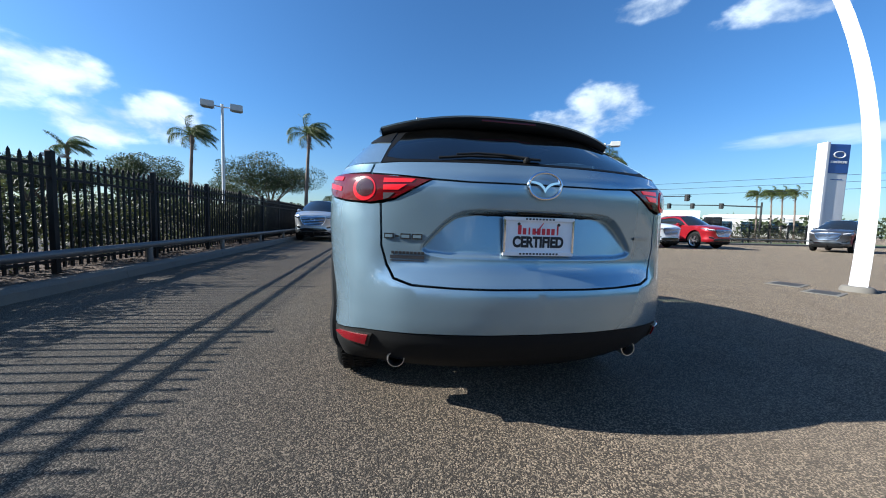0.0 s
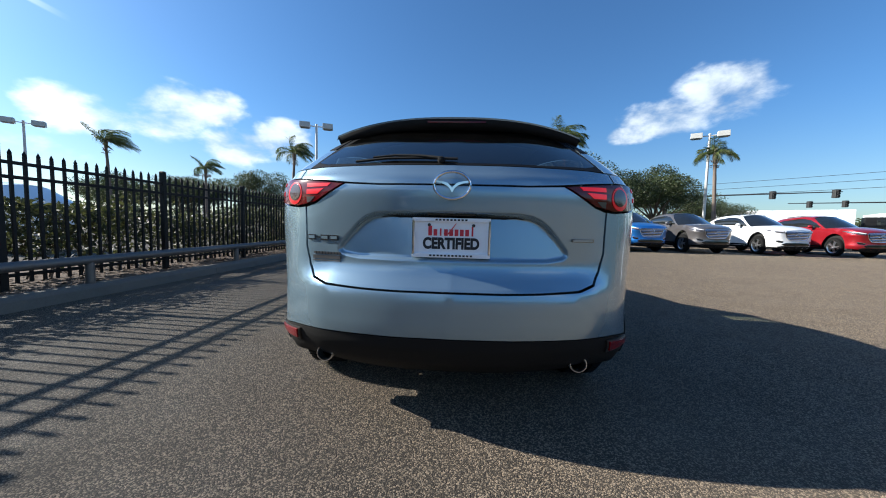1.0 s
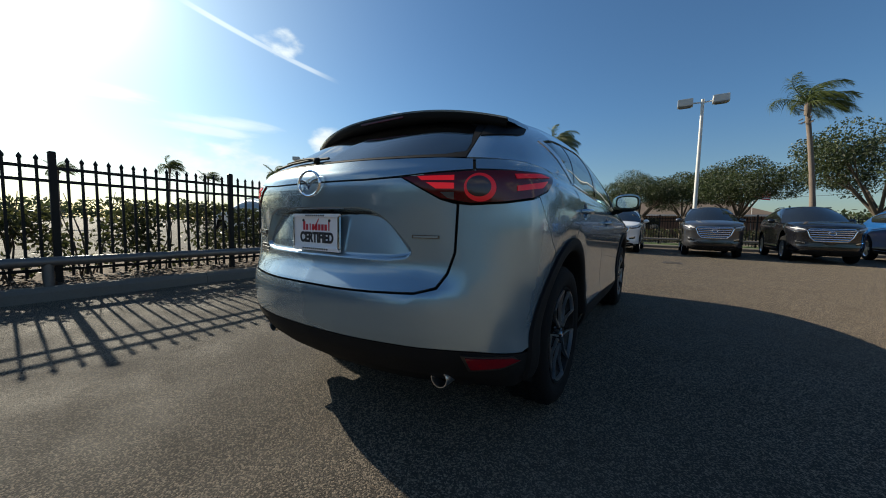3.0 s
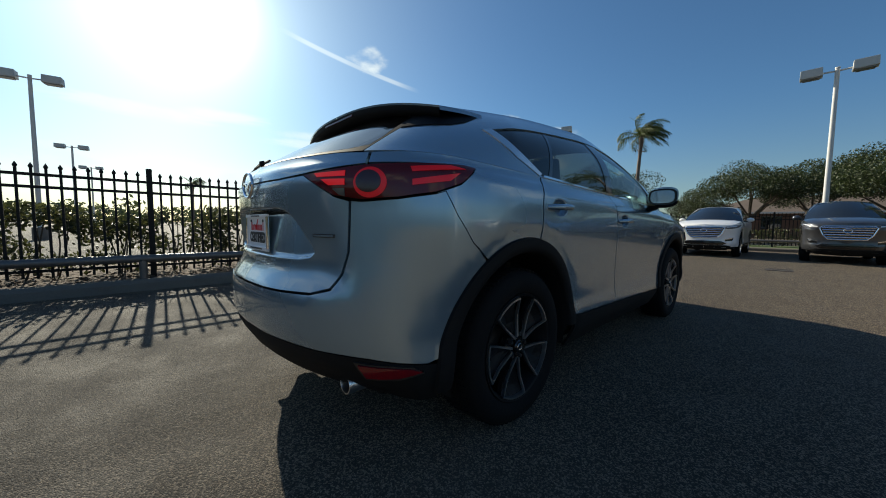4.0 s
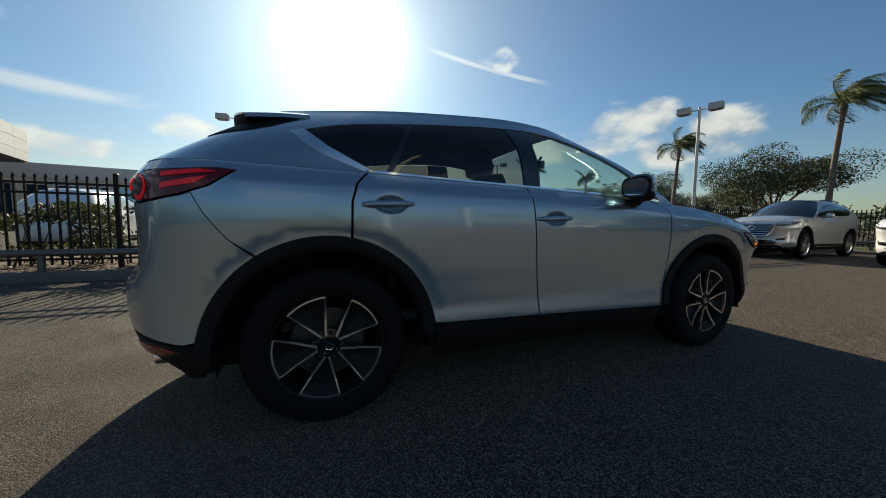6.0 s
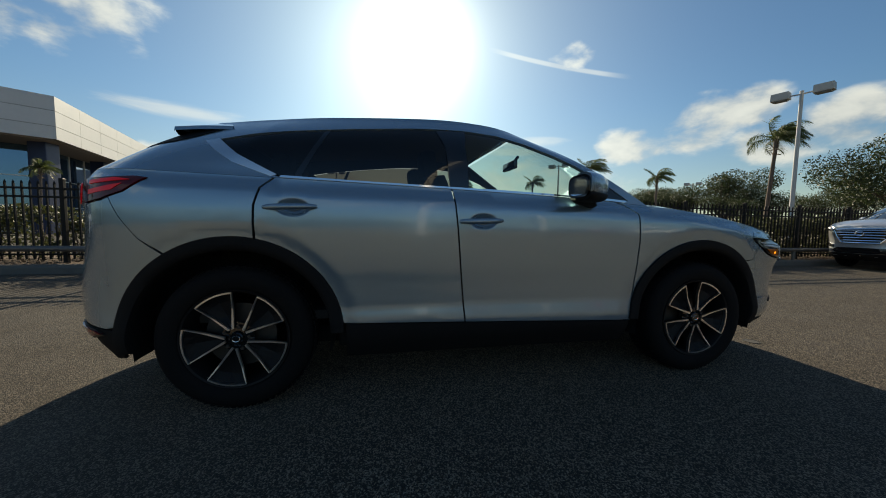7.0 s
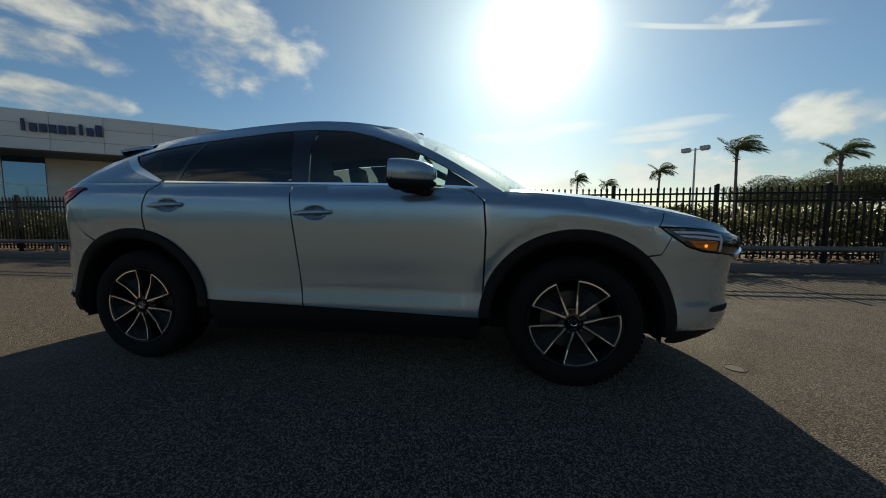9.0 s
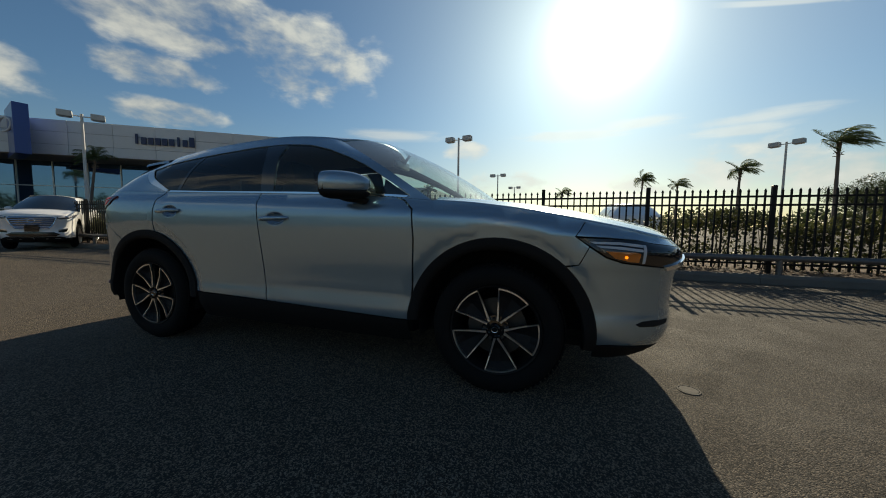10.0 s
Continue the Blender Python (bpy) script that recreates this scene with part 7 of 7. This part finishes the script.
for colour, x, y, turn, say in (("silver", -3.35, 13.3, 180, "silver sport utility car parked nose out beside the fence"), ("grey", 2.7, 13.36, 180, "dark grey sport utility car parked nose out"), ("black", 5.35, 13.4, 180, "black sport utility car parked nose out"),
                                ("blue", 8.05, 13.4, 180, "bright blue sport utility car parked nose out"), ("bronze", 10.7, 13.4, 180, "bronze grey sport utility car parked nose out"), ("white", 13.9, 13.4, 180, "white sport utility car parked nose out"),
                                ("red", 17.1, 13.4, 180, "red sport utility car parked nose out"), ("grey", 25.4, 11.2, 108, "dark grey crossover parked apart by the pylon sign"), ("red", 29.5, 9.0, 108, "red crossover parked by the pylon sign"),
                                ("white", -4.5, -15.3, -35, "white sport utility car parked facing the lane"), ("white", -12.6, 4.3, 95, "white car parked beyond the hedge"),
                                ("white", -11.2, -7.4, 92, "white car parked beyond the hedge")):
    c = copy_thing(first, pose(x, y, 0, 0, 0, turn) @ Matrix.Diagonal((0.97, 1.0, 1.05, 1.0)))
    c["label"] = say
    if abs(y - 13.4) > 0.5:
        c["group"] = "cars parked around the lot"
    if turn == -35:
        part("licence_plate", bm_box((0.31, 0.02, 0.16), (0, 2.40, 0.60), 0.004), GLOSS_BLACK, c, "plain dark plate on the grille")
    if colour != "white":
        repaint(c, PAINTS[colour], PAINTS["white"])

lamp = lamp_post()
lamp.matrix_basis = pose(-9.9, 18.9, 0, 0, 0, 20)
lamp["group"] = "parking lot lamps"
for x, y, turn in ((2.55, 18.5, 0), (16.4, 20.3, -30), (-22.6, -5.4, 80), (-42.5, -5.5, 80), (-58.0, -5.0, 80), (-30.5, 18.5, 40), (-10.7, -26.4, 150), (-38, 44, 30)):
    copy_thing(lamp, pose(x, y, 0, 0, 0, turn))

oaks = [oak(3, 6.2, 3.5), oak(8, 6.0, 3.1), oak(21, 5.9, 3.6)]
spots = [(10.4, 23.4, 0, 1.05), (14.6, 23.0, 1, 1.02), (5.7, 28.3, 1, 1.05), (-0.6, 30.5, 2, 1.0), (2.6, 34.0, 0, 1.0), (-9.3, 25.6, 2, 1.0), (-4.4, 33.5, 1, 0.72), (-16, 33, 2, 0.8), (20, 31, 0, 0.95), (26, 36, 1, 0.8), (33, 42, 2, 0.9),
         (-20.5, 28, 0, 0.9), (-25.5, 27, 1, 0.85), (-29, 23.5, 2, 0.8), (-24, 24, 0, 0.75), (-34, 28, 1, 0.9), (-17.5, 26, 2, 0.72)]
used = set()
for k, (x, y, i, s) in enumerate(spots):
    m = pose(x, y, 0, 0, 0, 47 * k) @ Matrix.Diagonal((s, s, s, 1))
    if i in used:
        copy_thing(oaks[i], m)
    else:
        used.add(i)
        oaks[i].matrix_basis = m
    
palms = [palm(4, 5.4, (0.16, 0.1), 28, 1.6, (0.60, 0.55)), palm(9, 5.9, (-0.45, 0.25), 26, 1.75, (1.05, 0.75)), palm(15, 5.0, (-0.15, 0.1), 24, 1.4, (0.55, 0.80))]
used = set()
for k, (x, y, i, s) in enumerate([(-6.2, 23.5, 0, 1.25), (6.9, 18.6, 1, 1.08), (15.6, 18.2, 2, 1.08), (-13.5, 22.5, 0, 0.88), (-17.0, 18.0, 2, 0.76), (-22.4, 16.8, 1, 0.86), (-32.5, 16.5, 2, 1.0), (-48, 12.5, 0, 0.95),
                                  (-47, 16.2, 1, 0.9), (-39, 2.5, 2, 0.8), (-19.0, -18.0, 2, 0.62), (-11.3, -27.5, 1, 0.75), (-3.2, -33, 0, 0.75), (-40.5, -14.8, 2, 0.95)]):
    m = pose(x, y, 0, 0, 0, (13 * k) % 24 - 12) @ Matrix.Diagonal((s, s, s, 1))
    if i in used:
        copy_thing(palms[i], m)
    else:
        used.add(i)
        palms[i].matrix_basis = m
for x, y in ((75.8, 53), (77, 51.2), (78, 50), (78.8, 48.4)):
    copy_thing(palms[0], pose(x, y, 0, 0, 0, x) @ Matrix.Diagonal((1.2, 1.2, 1.2, 1)))

hedge("hedge_row", "loose olive hedge behind the iron fence", -5.95, -4.95, -20, 7.0, 1.42, 72000, 2, 0.072, gap=-0.06)
hedge("dark_hedge_row", "dense dark hedge behind the iron fence", -6.3, -5.0, 7.0, 18.0, 1.55, 30000, 6, 0.085)
hedge("boundary_hedge_row", "low dense hedge along the boundary fence", 18.3, 19.3, -38, 6.0, 1.25, 16000, 9, 0.10, pose(0, 0, 0, 0, 0, 0) @ Matrix(((0, -1, 0, 0), (1, 0, 0, 0), (0, 0, 1, 0), (0, 0, 0, 1))))
showroom()
low_block("far_grey_building", "low pale grey building beyond the hedge", [(-41, -28), (-43.5, -15.5), (-60, -17), (-58, -30)], 6.1, WALL_WHITE, FASCIA, 1.4)
low_block("far_white_store", "low white store far across the road", [(76, 62), (92, 50), (98, 58), (82, 70)], 5.0, WALL_WHITE, FASCIA, 1.0, 5)
hip_house()
truck()
signal_mast((34.3, 56.3), (51.5, 45.5), 6.7, (0.66, 0.97))
signal_mast((74.0, 51.0), (60.0, 62.5), 6.4, (0.35, 0.62, 0.85))
totem()
arch_pole()


# ---- road ironwork, cables, flag, far woods ----


def manhole():
    t = thing("manhole_cover", "small round worn iron cover set in the asphalt", "manhole cover", pose(0.47, 2.45, 0) @ Matrix.Diagonal((0.66, 0.66, 1.0, 1.0)))
    part("rim", bm_lathe([(0.078, 0.0), (0.078, 0.004), (0.090, 0.004), (0.092, 0.0)], 28, "z"), IRON_LID, t, "", True, 40)
    part("lid", bm_lathe([(0.0, 0.003), (0.072, 0.003), (0.074, 0.0)], 28, "z"), IRON_LID, t, "worn lid", True, 40)


def drain_grate():
    t = thing("drain_grate", "square iron drain grate in a concrete frame", "drain", pose(1.55, 8.0, 0) @ Matrix.Diagonal((0.5, 0.5, 0.6, 1)))
    for size, at in (((0.9, 0.12, 0.02), (0, -0.39, 0.004)), ((0.9, 0.12, 0.02), (0, 0.39, 0.004)), ((0.12, 0.66, 0.02), (-0.39, 0, 0.004)), ((0.12, 0.66, 0.02), (0.39, 0, 0.004))):
        part("frame", bm_box(size, at, 0.003), IRON_LID, t)
    for k in range(9):
        part("bar", bm_box((0.03, 0.64, 0.016), (-0.28 + 0.07 * k, 0, 0.004), 0.002), IRON_LID, t)


def service_lid(x, y, turn, w, d):
    t = thing("service_cover", "rectangular service cover with a pale concrete collar", "service cover", pose(x, y, 0, 0, 0, turn))
    part("collar", bm_box((w + 0.12, d + 0.12, 0.012), (0, 0, 0.003), 0.003), CONCRETE, t)
    part("lid", bm_box((w, d, 0.012), (0, 0, 0.008), 0.003), IRON_LID, t)


def power_line():
    t = thing("power_line", "black cables strung between wooden poles along the road", "power line")
    a, b = Vector((3, 84, 0)), Vector((84, -9, 0))
    for p in (a, b):
        part("pole", bm_tube([p, p + Vector((0, 0, 10.5))], [0.17, 0.12], 8), BARK, t, "weathered wooden pole")
    for za, zb in ((8.0, 9.3), (7.2, 8.5), (6.3, 7.7)):
        line = []
        for f in np.linspace(0, 1, 25):
            p = a.lerp(b, f)
            line.append((p.x, p.y, za + (zb - za) * f - 1.7 * 4 * f * (1 - f) * 0.5))
        part("cable", bm_tube(line, 0.022, 4), WIRE, t)


def flag():
    t = thing("small_flag", "small red and white flag on a thin pole", "flag", pose(8.5, 42, 0))
    part("pole", bm_tube([(0, 0, 0), (0, 0, 5.2)], 0.03, 6), POLE_GREY, t)
    flag_blue = material("flag_blue", (0.02, 0.03, 0.14), 0.8, 0, 0.08, 20)
    for k in range(7):
        for x0, x1, mat in ((0, 6, flag_blue if k > 3 else (FLAG_RED if k % 2 == 0 else SIGN_WHITE)), (6, 14, FLAG_RED if k % 2 == 0 else SIGN_WHITE)):
            bm = bmesh.new()
            rows = [[bm.verts.new((0.03 + 0.09 * i, 0.05 * math.sin(i * 0.9) + w, 4.1 + 0.12 * (k + j) - 0.012 * i)) for w in (0.0, 0.01) for j in (0, 1)] for i in range(x0, x1 + 1)]
            for p, q in zip(rows, rows[1:]):
                for i, j in ((0, 1), (1, 3), (3, 2), (2, 0)):
                    bm.faces.new((p[i], q[i], q[j], p[j]))
            bm.faces.new((rows[0][0], rows[0][1], rows[0][3], rows[0][2]))
            bm.faces.new((rows[-1][0], rows[-1][1], rows[-1][3], rows[-1][2]))
            part("stripe", bm, mat, t)


def far_woods():
    rng = np.random.default_rng(31)
    pts, sizes = [], []
    for yaw in np.arange(-72, 288, 1.1):
        # from 175 on: unseen trees, added nearer to darken the car's reflections
        far = rng.uniform(92, 128) if yaw < 175 else rng.uniform(52, 70)
        x, y = -math.sin(radians(yaw)) * far, math.cos(radians(yaw)) * far
        top = rng.uniform(3.8, 6.4) + 1.6 * noise.noise(Vector((yaw * 0.12, 0, 7)))
        n = 110
        u = rng.normal(size=(n, 3))
        u /= np.linalg.norm(u, axis=1)[:, None]
        pts.append(np.array([x, y, top * 0.52]) + u * rng.uniform(0.5, 1, n)[:, None] * np.array([3.0, 3.0, top * 0.5]))
        sizes.append(rng.uniform(0.6, 1.4, n))
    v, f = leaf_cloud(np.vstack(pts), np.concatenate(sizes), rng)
    tagged(link_mesh("far_woods", v, f, LEAF_FAR), "distant green tree line along the horizon, with a nearer unseen stretch added for reflections", "trees", kind="stuff")


manhole()
drain_grate()
service_lid(6.75, 1.28, 20, 0.5, 0.35)
service_lid(6.4, 0.54, 20, 0.45, 0.3)
power_line()
flag()
far_woods()
